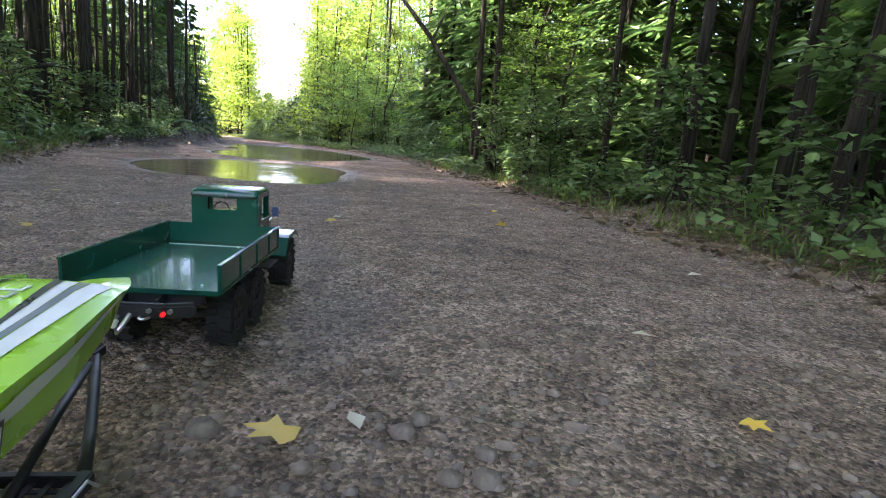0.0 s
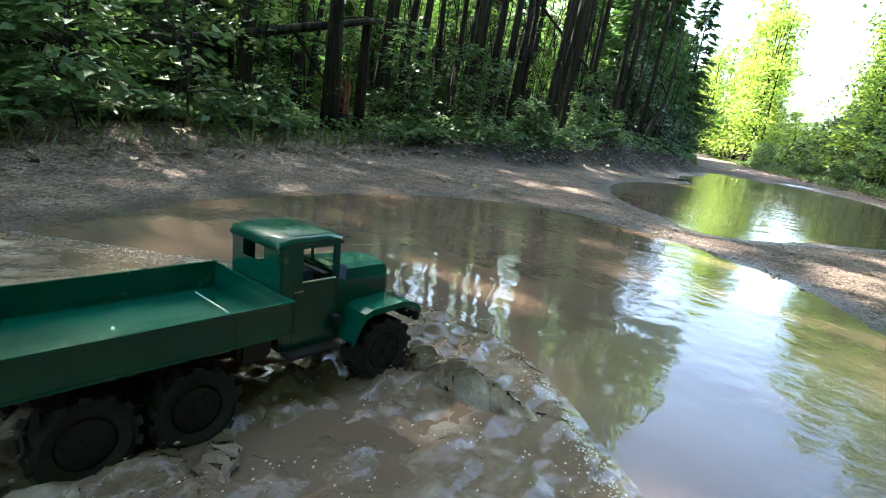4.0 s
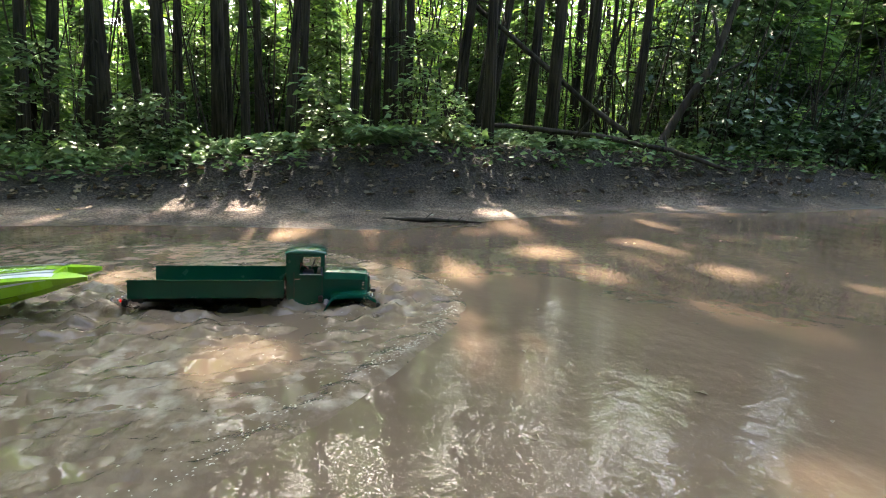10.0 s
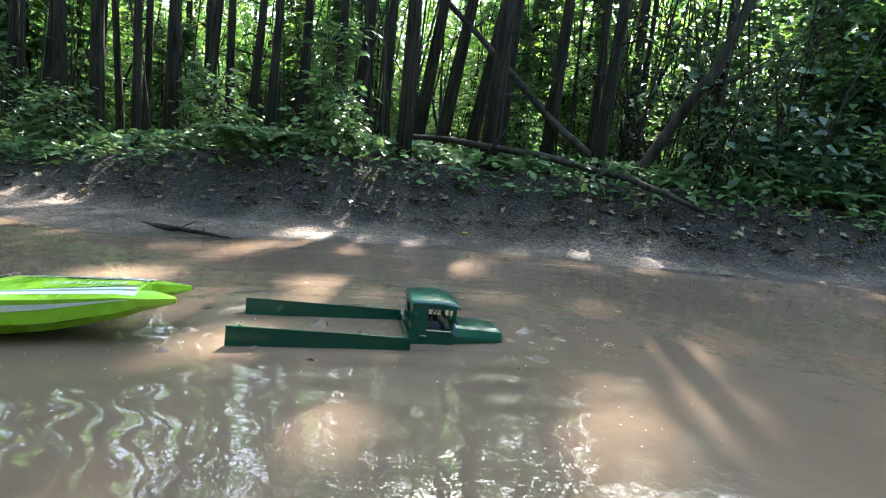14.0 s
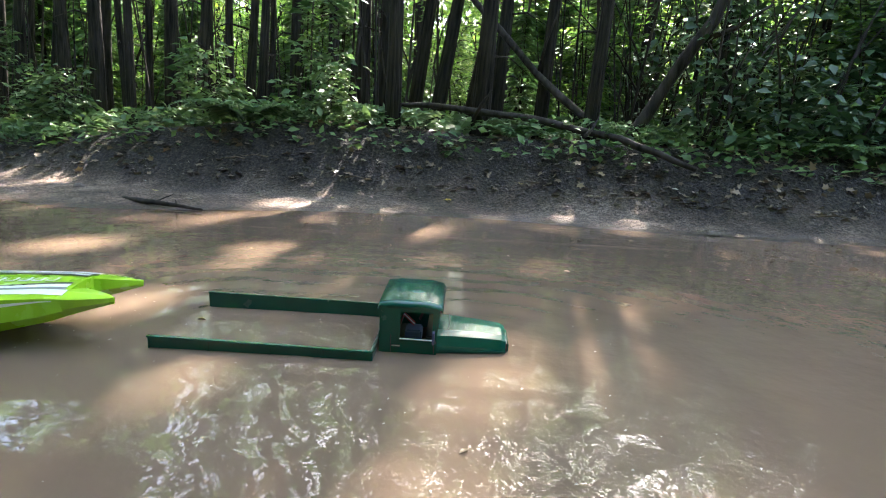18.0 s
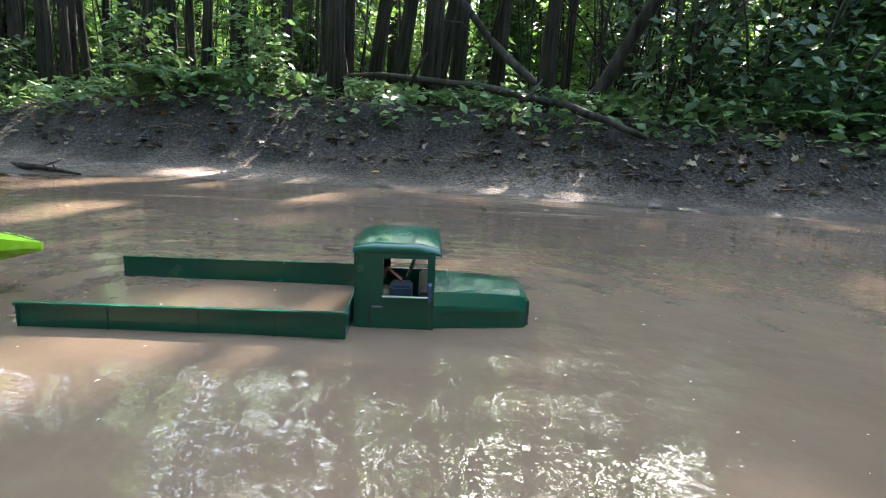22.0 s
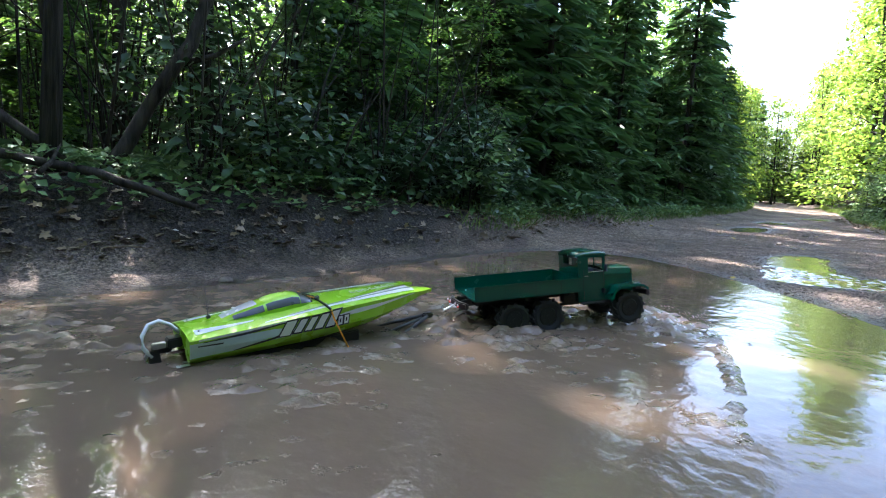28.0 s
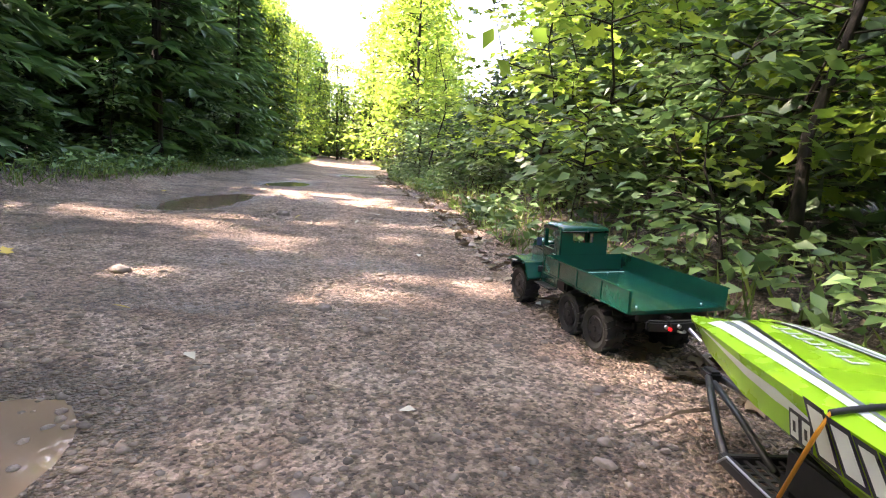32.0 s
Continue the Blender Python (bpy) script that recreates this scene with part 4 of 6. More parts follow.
tagged(new("canopy", leaves("canopy", c, RNG.normal(0, 1, (len(c), 3)) * (1, 1, 0.4), RNG.uniform(0.28, 0.5, len(c)), LEAF)), "unseen dense crowns added to shade the start of the track", "canopy", kind="stuff")
# unseen leaves reaching over the track, added to darken the stand beside it
c = np.column_stack([RNG.uniform(0.2, 17, 34000), RNG.uniform(-8, 7.5, 34000), RNG.uniform(5.0, 9.5, 34000)])
c = c[(c[:, 0] > 2.9) | (c[:, 2] > 6.8)]
c = np.vstack([c, np.column_stack([RNG.uniform(1.6, 12, 9000), RNG.uniform(7.5, 12.5, 9000), RNG.uniform(6.5, 9.5, 9000)])])
tagged(new("canopy", leaves("canopy", c, RNG.normal(0, 1, (len(c), 3)) * (1, 1, 0.4), RNG.uniform(0.28, 0.5, len(c)), LEAF)), "unseen dense crowns added to shade the stand", "canopy", kind="stuff")

# low plants of the forest floor
c, a, s = [], [], []
for _ in range(60000):
    y = RNG.uniform(-2, 34)
    d = RNG.exponential(0.9)
    if RNG.random() < 0.6:
        x = np.interp(y, *LEFT.T) + 0.05 - d
    else:
        x = np.interp(y, *RIGHT.T) - 0.02 + d
    if math.sin(3.1 * x + 1.7 * y) + math.sin(2.3 * y - 1.1 * x) + RNG.normal(0, 0.6) < -0.4:
        continue
    c.append((x, y, 0))
    a.append(RNG.normal(0, 1, 3) * (1, 1, 0.2) + (0, 0, 0.25))
    s.append(RNG.uniform(0.03, 0.085))
c = np.array(c)
c[:, 2] = lay(c[:, 0], c[:, 1]) + RNG.uniform(0.01, 0.13, len(c))
tagged(new("undergrowth", leaves("undergrowth", c, a, s, LEAF_LOW)), "low green plants covering the forest floor", "undergrowth", kind="stuff")

c, a, s = [], [], []
for _ in range(5200):
    y = RNG.uniform(6.0, 15.8)
    x = np.interp(y, *LEFT.T) - 0.28 - RNG.gamma(1.6, 0.28)
    c.append((x, y, ground_z(x, y) + RNG.uniform(0.03, 0.14)))
    a.append(RNG.normal(0, 1, 3) * (1, 1, 0.15) + (0.25, 0, -0.1))
    s.append(RNG.uniform(0.05, 0.11))
tagged(new("ground_cover", leaves("ground_cover", c, a, s, COVER, LEAF_SHAPE)), "broad pale green leaves covering the top of the bank", "undergrowth", kind="stuff")


# ---- the toy truck ----
GREEN = paint("green_paint", (0.0003, 0.066, 0.043), 0.2, 0.0, 0.03, (0.02, 0.07, 0.05), 22.0, 0.3)
BLACK = paint("black_plastic", (0.010, 0.010, 0.011), 0.45, 0.0, 0.2, (0.09, 0.07, 0.05), 30.0)
RUBBER = paint("rubber", (0.016, 0.015, 0.015), 0.75, 0.0, 0.6, (0.10, 0.075, 0.05), 40.0)
STEEL = paint("steel", (0.55, 0.55, 0.56), 0.3, 1.0, 0.5, (0.2, 0.16, 0.12), 40.0)
LIME = paint("lime_paint", (0.33, 0.62, 0.022), 0.22, 0.0, 0.15, (0.30, 0.26, 0.10), 14.0, 0.5)
WHITE = paint("white_paint", (0.78, 0.79, 0.76), 0.3, 0.0, 0.2, (0.4, 0.36, 0.28), 20.0, 0.3)
DARK = paint("dark_print", (0.02, 0.022, 0.026), 0.25, 0.0, 0.2, (0.1, 0.09, 0.06), 20.0, 0.4)
GREY = paint("grey_print", (0.16, 0.19, 0.18), 0.35, 0.0, 0.2, (0.2, 0.18, 0.12), 20.0)
PALE_BLUE = paint("pale_blue_white_paint", (0.60, 0.72, 0.76), 0.28, 0.0, 0.2, (0.4, 0.36, 0.28), 20.0, 0.3)
SILVER = paint("silver_print", (0.42, 0.47, 0.50), 0.25, 0.4, 0.2, (0.3, 0.28, 0.22), 20.0, 0.4)
HOSE = plain("white_hose", (0.72, 0.72, 0.74), 0.35)
RED = plain("red_lens", (0.6, 0.01, 0.01), 0.2, 0.0, 0.25)
ORANGE = plain("orange_cord", (0.75, 0.30, 0.02), 0.7)
FOAM = water_material("muddy_foam", 40.0, 1.0, (0.24, 0.18, 0.13), 0.9)
WIRE = plain("red_wire", (0.35, 0.02, 0.02), 0.5)
BLUE = plain("blue_plastic", (0.06, 0.08, 0.16), 0.5)
LENS = plain("lamp_glass", (0.7, 0.72, 0.7), 0.1)


def made(name, fn, material, parent, label="", smooth=False):
    bm = bmesh.new()
    fn(bm)
    bmesh.ops.recalc_face_normals(bm, faces=bm.faces)
    return part(name, bm, material, parent, label, smooth)


def boxed(name, centre, size, material, parent, bevel=0.0015, label="", turn=None):
    return made(name, lambda bm: box(bm, centre, size, bevel, turn), material, parent, label)


def rod(name, path, r, material, parent, label="", seg=7):
    return made(name, lambda bm: tube(bm, path, r, seg), material, parent, label, True)


def wall_with_window(bm, plane, at, u0, u1, z0, z1, hu0, hu1, hz0, hz1, t=0.004):
    """A thin upright sheet across x or along x, with one opening."""
    for a0, a1, b0, b1 in ((u0, u1, z0, hz0), (u0, u1, hz1, z1), (u0, hu0, hz0, hz1), (hu1, u1, hz0, hz1)):
        c, s = ((a0 + a1) / 2, (b0 + b1) / 2), (a1 - a0, b1 - b0)
        if plane == "x":
            box(bm, (at, c[0], c[1]), (t, s[0], s[1]))
        else:
            box(bm, (c[0], at, c[1]), (s[0], t, s[1]))


def wheel(radius, width, lugs, parent, rim_material, x, y, z):
    """A wheel on its own axle line, which runs along y."""
    hub = made("wheel", lambda bm: (cyl(bm, (0, -width * 0.42, 0), (0, width * 0.42, 0), radius * 0.30, seg=16),
                                    cyl(bm, (0, -width * 0.5, 0), (0, width * 0.5, 0), radius * 0.13, seg=6)), rim_material, parent)
    hub.location = (x, y, z)

    def tread(bm):
        prof = [(0.56, -0.40), (0.78, -0.5), (0.92, -0.44), (0.94, 0.0), (0.92, 0.44), (0.78, 0.5), (0.56, 0.40), (0.54, 0.0)]
        n = 28
        rings = [[(radius * r * math.cos(a), width * w, radius * r * math.sin(a)) for r, w in prof] for a in [2 * math.pi * k / n for k in range(n)]]
        vs = [[bm.verts.new(p) for p in ring] for ring in rings]
        for k in range(n):
            for j in range(8):
                bm.faces.new((vs[k][j], vs[(k + 1) % n][j], vs[(k + 1) % n][(j + 1) % 8], vs[k][(j + 1) % 8]))
        for k in range(lugs):
            for side in (-1, 1):
                a = 2 * math.pi * (k + 0.25 * side) / lugs
                m = Matrix.Rotation(-a, 4, "Y")
                turn = m @ Matrix.Translation((radius * 0.94, side * width * 0.27, 0)) @ Matrix.Rotation(radians(18 * side), 4, "X")
                box(bm, turn.translation, (radius * 0.13, width * 0.46, radius * 0.19), 0.0, turn.to_3x3().to_4x4())
    made("tyre", tread, RUBBER, hub, "black knobbly rubber tyre")

    def dish(bm):
        for side in (-1, 1):
            cyl(bm, (0, side * width * 0.30, 0), (0, side * width * 0.41, 0), radius * 0.56, radius * 0.5, 20)
            for k in range(6):
                a = k * math.pi / 3
                cyl(bm, (radius * 0.38 * math.cos(a), side * width * 0.40, radius * 0.38 * math.sin(a)),
                    (radius * 0.38 * math.cos(a), side * width * 0.46, radius * 0.38 * math.sin(a)), radius * 0.06, seg=6)
    made("rim", dish, rim_material, hub)
    if rim_material == STEEL:
        made("rim_recess", lambda bm: [cyl(bm, (radius * 0.24 * math.cos(a), side * width * 0.30, radius * 0.24 * math.sin(a)), (radius * 0.24 * math.cos(a), side * width * 0.428, radius * 0.24 * math.sin(a)), radius * 0.065, seg=7)
                                       for side in (-1, 1) for a in np.linspace(0, 2 * math.pi, 9)[:8]], BLACK, hub, "dark openings between the spokes")
    return hub


def build_truck():
    t = new("toy_truck")
    # open bed with three walls and no tailgate
    boxed("bed_floor", (0.192, 0, 0.1335), (0.384, 0.230, 0.005), GREEN, t, 0.001)
    for s in (-1, 1):
        side = boxed("side_wall", (0.192, s * 0.1155, 0.154), (0.384, 0.004, 0.046), GREEN, t, 0.001)
        boxed("rim_strip", (0.192, s * 0.1165, 0.1765), (0.386, 0.008, 0.0035), GREEN, side, 0.001)
        boxed("lower_strip", (0.192, s * 0.1185, 0.1325), (0.384, 0.003, 0.004), GREEN, side, 0.0008)
        for x in (0.003, 0.105, 0.21, 0.30, 0.381):
            boxed("stake", (x, s * 0.1185, 0.154), (0.003, 0.002, 0.040), GREEN, side, 0.0006)
    boxed("front_wall", (0.3815, 0, 0.154), (0.004, 0.228, 0.046), GREEN, t, 0.001)
    boxed("floor_lip", (0.002, 0, 0.1325), (0.004, 0.230, 0.008), GREEN, t, 0.001)
    for x, y in ((0.03, 0.08), (0.03, -0.08), (0.20, 0.012), (0.335, -0.045)):
        made("screw", lambda bm: cyl(bm, (x, y, 0.1355), (x, y, 0.1385), 0.0026, 0.0018, 8), LENS, t, "pale screw head")
    boxed("floor_seam", (0.342, 0, 0.1365), (0.0022, 0.20, 0.0012), LENS, t, 0.0003, "pale scratched seam")
    # cab
    cab = made("cab", lambda bm: (
        wall_with_window(bm, "x", 0.389, -0.069, 0.069, 0.084, 0.244, -0.026, 0.036, 0.208, 0.233),
        wall_with_window(bm, "y", 0.069, 0.391, 0.489, 0.084, 0.244, 0.424, 0.480, 0.186, 0.235),
        wall_with_window(bm, "y", -0.069, 0.391, 0.489, 0.084, 0.244, 0.424, 0.480, 0.186, 0.235),
        wall_with_window(bm, "x", 0.487, -0.067, 0.067, 0.084, 0.244, -0.058, 0.058, 0.192, 0.238)), GREEN, t)

    def roof(bm):
        rings = []
        for x, h, w in ((0.383, 0.243, 0.069), (0.386, 0.250, 0.0705), (0.412, 0.2535, 0.0715), (0.468, 0.254, 0.0715), (0.493, 0.250, 0.0705), (0.497, 0.243, 0.069)):
            rings.append([(x, -w, 0.2405), (x, -w, h - 0.008), (x, -w * 0.965, h - 0.003), (x, -w * 0.88, h), (x, 0, h + 0.001), (x, w * 0.88, h), (x, w * 0.965, h - 0.003), (x, w, h - 0.008), (x, w, 0.2405)])
        vs = [[bm.verts.new(p) for p in r] for r in rings]
        for a, b in zip(vs, vs[1:]):
            for j in range(9):
                bm.faces.new((a[j], a[(j + 1) % 9], b[(j + 1) % 9], b[j]))
        bm.faces.new(vs[0])
        bm.faces.new(vs[-1][::-1])
    made("roof", roof, GREEN, cab, "", True)
    for s in (-1, 1):
        boxed("door_handle", (0.417, s * 0.0725, 0.172), (0.016, 0.003, 0.002), STEEL, cab)
        for x in (0.408, 0.484):
            boxed("door_seam", (x, s * 0.0712, 0.142), (0.0012, 0.0012, 0.10), BLACK, cab, 0.0)
        boxed("window_sill", (0.452, s * 0.072, 0.1855), (0.058, 0.003, 0.0018), LENS, cab, 0.0005, "pale edge under the side window")
        arm = rod("mirror_arm", [(0.486, s * 0.071, 0.182), (0.487, s * 0.084, 0.186), (0.484, s * 0.086, 0.196)], 0.0012, BLACK, cab)
        boxed("mirror", (0.483, s * 0.087, 0.197), (0.004, 0.015, 0.023), BLUE, arm, 0.0015, "dark blue-grey side mirror")
    boxed("window_pillar", (0.487, 0, 0.215), (0.004, 0.004, 0.047), GREEN, cab, 0.0005)
    boxed("seat_bench", (0.418, 0, 0.150), (0.04, 0.11, 0.03), BLACK, cab, 0.004)
    boxed("dashboard", (0.476, 0, 0.178), (0.016, 0.12, 0.02), BLACK, cab, 0.003)
    boxed("cab_floor", (0.44, 0, 0.09), (0.09, 0.13, 0.004), BLACK, cab, 0.0)
    boxed("receiver_box", (0.445, -0.03, 0.180), (0.03, 0.035, 0.024), BLUE, cab, 0.003)
    made("steering_wheel", lambda bm: tube(bm, [(0.457 + 0.006 * math.cos(a), 0.03 + 0.017 * math.sin(a), 0.200 + 0.015 * math.cos(a)) for a in np.linspace(0, 6.1, 16)], 0.0018, 6), BLACK, cab)
    for k in range(3):
        rod("wire", [(0.412, 0.02 - 0.02 * k, 0.165), (0.424, 0.01 - 0.015 * k, 0.202 + 0.004 * k), (0.445, -0.01 - 0.008 * k, 0.193)], 0.0013, WIRE if k != 1 else LENS, cab)
    # hood and fenders
    def hood(bm):
        rings = []
        for x, w, top in ((0.489, 0.064, 0.194), (0.512, 0.060, 0.1935), (0.565, 0.053, 0.191), (0.604, 0.048, 0.188), (0.612, 0.045, 0.184)):
            rings.append([(x, -w, 0.100), (x, -w, top - 0.034), (x, -w * 0.99, top - 0.022), (x, -w * 0.88, top - 0.005), (x, -w * 0.6, top), (x, 0, top + 0.002),
                          (x, w * 0.6, top), (x, w * 0.88, top - 0.005), (x, w * 0.99, top - 0.022), (x, w, top - 0.034), (x, w, 0.100)])
        vs = [[bm.verts.new(p) for p in r] for r in rings]
        for a, b in zip(vs, vs[1:]):
            for j in range(11):
                bm.faces.new((a[j], a[(j + 1) % 11], b[(j + 1) % 11], b[j]))
        bm.faces.new(vs[0])
        bm.faces.new(vs[-1][::-1])
    bonnet = made("hood", hood, GREEN, t)
    for s in (-1, 1):
        boxed("hood_edge", (0.552, s * 0.0565, 0.1645), (0.118, 0.003, 0.0022), GREEN, bonnet, 0.0006, "", Matrix.Rotation(radians(-7.0 * s), 4, "Z"))
    boxed("hood_seam", (0.508, 0, 0.1955), (0.0014, 0.075, 0.0012), BLACK, bonnet, 0.0003)
    grille = boxed("grille", (0.613, 0, 0.142), (0.004, 0.082, 0.070), BLACK, t)
    for k in range(6):
        boxed("grille_slat", (0.6165, -0.032 + 0.0128 * k, 0.142), (0.004, 0.005, 0.064), GREEN, grille, 0.0008)
    for s in (-1, 1):
        path = [(0.488, 0.090), (0.498, 0.108), (0.512, 0.130), (0.526, 0.135), (0.590, 0.137), (0.612, 0.133), (0.632, 0.121)]

        def fender(bm):
            rings = [[(x, s * 0.044, z), (x, s * 0.112, z), (x, s * 0.114, z - 0.009), (x, s * 0.111, z - 0.009), (x, s * 0.109, z - 0.003), (x, s * 0.044, z - 0.003)] for x, z in path]
            vs = [[bm.verts.new(p) for p in r] for r in rings]
            for a, b in zip(vs, vs[1:]):
                for j in range(6):
                    bm.faces.new((a[j], a[(j + 1) % 6], b[(j + 1) % 6], b[j]))
            bm.faces.new(vs[0])
            bm.faces.new(vs[-1][::-1])
        wing = made("fender", fender, GREEN, t)
        made("headlight", lambda bm: cyl(bm, (0.604, s * 0.070, 0.122), (0.622, s * 0.070, 0.122), 0.011, 0.013, 16), BLACK, wing)
        made("headlight_glass", lambda bm: cyl(bm, (0.622, s * 0.070, 0.122), (0.625, s * 0.070, 0.122), 0.0115, 0.009, 16), LENS, wing)
        boxed("step_board", (0.435, s * 0.082, 0.081), (0.09, 0.028, 0.004), BLACK, t)
        boxed("fuel_tank", (0.345, s * 0.070, 0.104), (0.05, 0.03, 0.035), BLACK, t, 0.006)
    bumper = boxed("front_bumper", (0.640, 0, 0.100), (0.012, 0.20, 0.020), BLACK, t, 0.003)
    for s in (-1, 1):
        boxed("tow_eye", (0.649, s * 0.045, 0.100), (0.010, 0.006, 0.012), STEEL, bumper, 0.001)
    # running gear
    for s in (-1, 1):
        boxed("frame_rail", (0.31, s * 0.030, 0.114), (0.66, 0.008, 0.022), BLACK, t)
    for x in (0.02, 0.19, 0.35, 0.48):
        boxed("cross_member", (x, 0, 0.118), (0.012, 0.17, 0.016), BLACK, t)
    for x in (0.136, 0.256, 0.562):
        made("axle", lambda bm: (cyl(bm, (x, -0.07, 0.056), (x, 0.07, 0.056), 0.008, seg=10), box(bm, (x, 0.0, 0.058), (0.034, 0.032, 0.032), 0.008)), BLACK, t)
        for s in (-1, 1):
            rod("leaf_spring", [(x - 0.055, s * 0.040, 0.098), (x, s * 0.040, 0.072), (x + 0.055, s * 0.040, 0.098)], 0.004, BLACK, t)
    made("drive_shaft", lambda bm: cyl(bm, (0.13, 0, 0.062), (0.55, 0, 0.070), 0.005, seg=8), BLACK, t)
    boxed("gearbox", (0.40, 0, 0.090), (0.07, 0.045, 0.04), BLACK, t, 0.006)
    made("rear_bumper", lambda bm: (box(bm, (-0.030, 0, 0.112), (0.014, 0.10, 0.022), 0.004),
                                    box(bm, (-0.024, 0.066, 0.112), (0.014, 0.046, 0.022), 0.004, Matrix.Rotation(radians(-18), 4, "Z")),
                                    box(bm, (-0.024, -0.066, 0.112), (0.014, 0.046, 0.022), 0.004, Matrix.Rotation(radians(18), 4, "Z"))), BLACK, t)
    for y in (-0.06, -0.03, 0.03, 0.06):
        made("bolt", lambda bm: cyl(bm, (-0.040, y, 0.115), (-0.044, y, 0.115), 0.004, seg=6), STEEL, t)
    for s in (-1, 1):
        made("tail_light", lambda bm: cyl(bm, (-0.034, s * 0.048, 0.109), (-0.041, s * 0.048, 0.109), 0.0034, seg=10), RED, t, "small lit red rear lamp")
        made("shackle", lambda bm: tube(bm, [(-0.038 - 0.010 * math.sin(a), s * 0.022 + 0.007 * math.cos(a), 0.104) for a in np.linspace(0, math.pi, 9)], 0.0022, 6), STEEL, t, "bare metal shackle")
    made("tow_hook", lambda bm: (cyl(bm, (-0.03, 0, 0.108), (-0.060, 0, 0.096), 0.004, seg=8), tube(bm, [(-0.060, 0, 0.096), (-0.074, 0, 0.092), (-0.081, 0, 0.102), (-0.073, 0, 0.110)], 0.0035, 7)), STEEL, t)
    wheels = [wheel(0.0565, 0.046, 14, t, BLACK, x, s * 0.086, 0.0555) for x in (0.136, 0.256, 0.562) for s in (-1, 1)]
    return tagged(t, "dark green six-wheeled toy truck with an open flat bed", "toy truck"), wheels


def build_trailer():
    t = new("toy_trailer")
    zf = -0.062
    for s in (-1, 1):
        boxed("side_rail", (0.29, s * 0.095, zf), (0.50, 0.012, 0.014), BLACK, t)
        rod("grab_rail", [(0.06, s * 0.112, zf + 0.004), (0.08, s * 0.114, zf + 0.022), (0.50, s * 0.114, zf + 0.022), (0.52, s * 0.112, zf + 0.004)], 0.0016, STEEL, t, "thin bare metal side rail")
        for x in (0.13, 0.27, 0.41):
            rod("rail_post", [(x, s * 0.108, zf), (x, s * 0.114, zf + 0.022)], 0.0024, BLACK, t, "", 6)
        rod("tongue_beam", [(0.53, s * 0.095, zf), (0.60, s * 0.068, zf + 0.006), (0.70, s * 0.028, zf + 0.024), (0.745, s * 0.008, zf + 0.030)], 0.0062, BLACK, t, "", 8)
        rod("tongue_brace", [(0.50, s * 0.05, zf + 0.002), (0.62, s * 0.03, zf + 0.022), (0.72, s * 0.012, zf + 0.030)], 0.005, BLACK, t, "", 7)
        boxed("bunk", (0.27, s * 0.062, zf + 0.034), (0.38, 0.016, 0.050), BLACK, t, 0.003)
        for x in (0.14, 0.30, 0.46):
            boxed("bunk_post", (x, s * 0.062, zf + 0.012), (0.016, 0.012, 0.026), BLACK, t)
        boxed("fender", (0.274, s * 0.128, zf + 0.024), (0.205, 0.038, 0.003), BLACK, t)
        boxed("strap_eye", (0.40, s * 0.116, zf + 0.026), (0.008, 0.004, 0.010), STEEL, t)
    for x in (0.045, 0.20, 0.36, 0.535):
        boxed("cross_beam", (x, 0, zf), (0.010, 0.182, 0.012), BLACK, t)

    def lattice(bm):
        for k in range(31):
            box(bm, (0.055 + 0.0155 * k, 0, zf - 0.002), (0.0050, 0.18, 0.0022))
        for k in range(12):
            box(bm, (0.29, -0.085 + 0.0155 * k, zf + 0.0005), (0.48, 0.0050, 0.0022))
    tagged(made("mesh_floor", lattice, BLACK, t, "black wire mesh floor"), kind="stuff")
    for x in (0.225, 0.322):
        made("axle", lambda bm: cyl(bm, (x, -0.115, -0.09), (x, 0.115, -0.09), 0.005, seg=10), BLACK, t)
        for s in (-1, 1):
            boxed("axle_bracket", (x, s * 0.088, -0.078), (0.014, 0.006, 0.024), BLACK, t)
    made("coupler", lambda bm: box(bm, (0.752, 0, zf + 0.032), (0.035, 0.022, 0.018), 0.004), BLACK, t)
    wheels = [wheel(0.0425, 0.030, 12, t, STEEL, x, s * 0.128, -0.0885) for x in (0.225, 0.322) for s in (-1, 1)]
    return tagged(t, "black toy trailer with two axles and a mesh floor", "toy trailer"), wheels


# ---- the toy boat ----
def half_width(x):
    return float(np.interp(x, [0, 0.15, 0.35, 0.50, 0.62, 0.72], [0.098, 0.110, 0.114, 0.104, 0.089, 0.069]))


def deck_z(x, y):
    w = half_width(x)
    return float(np.interp(x, [0, 0.2, 0.4, 0.62, 0.73], [0.066, 0.076, 0.083, 0.084, 0.076])) + 0.010 * (1 - min(1, abs(y) / w) ** 2.2)


def keel_z(x):
    return float(np.interp(x, [0, 0.3, 0.5, 0.62, 0.73], [0.0, 0.0, 0.012, 0.034, 0.066]))


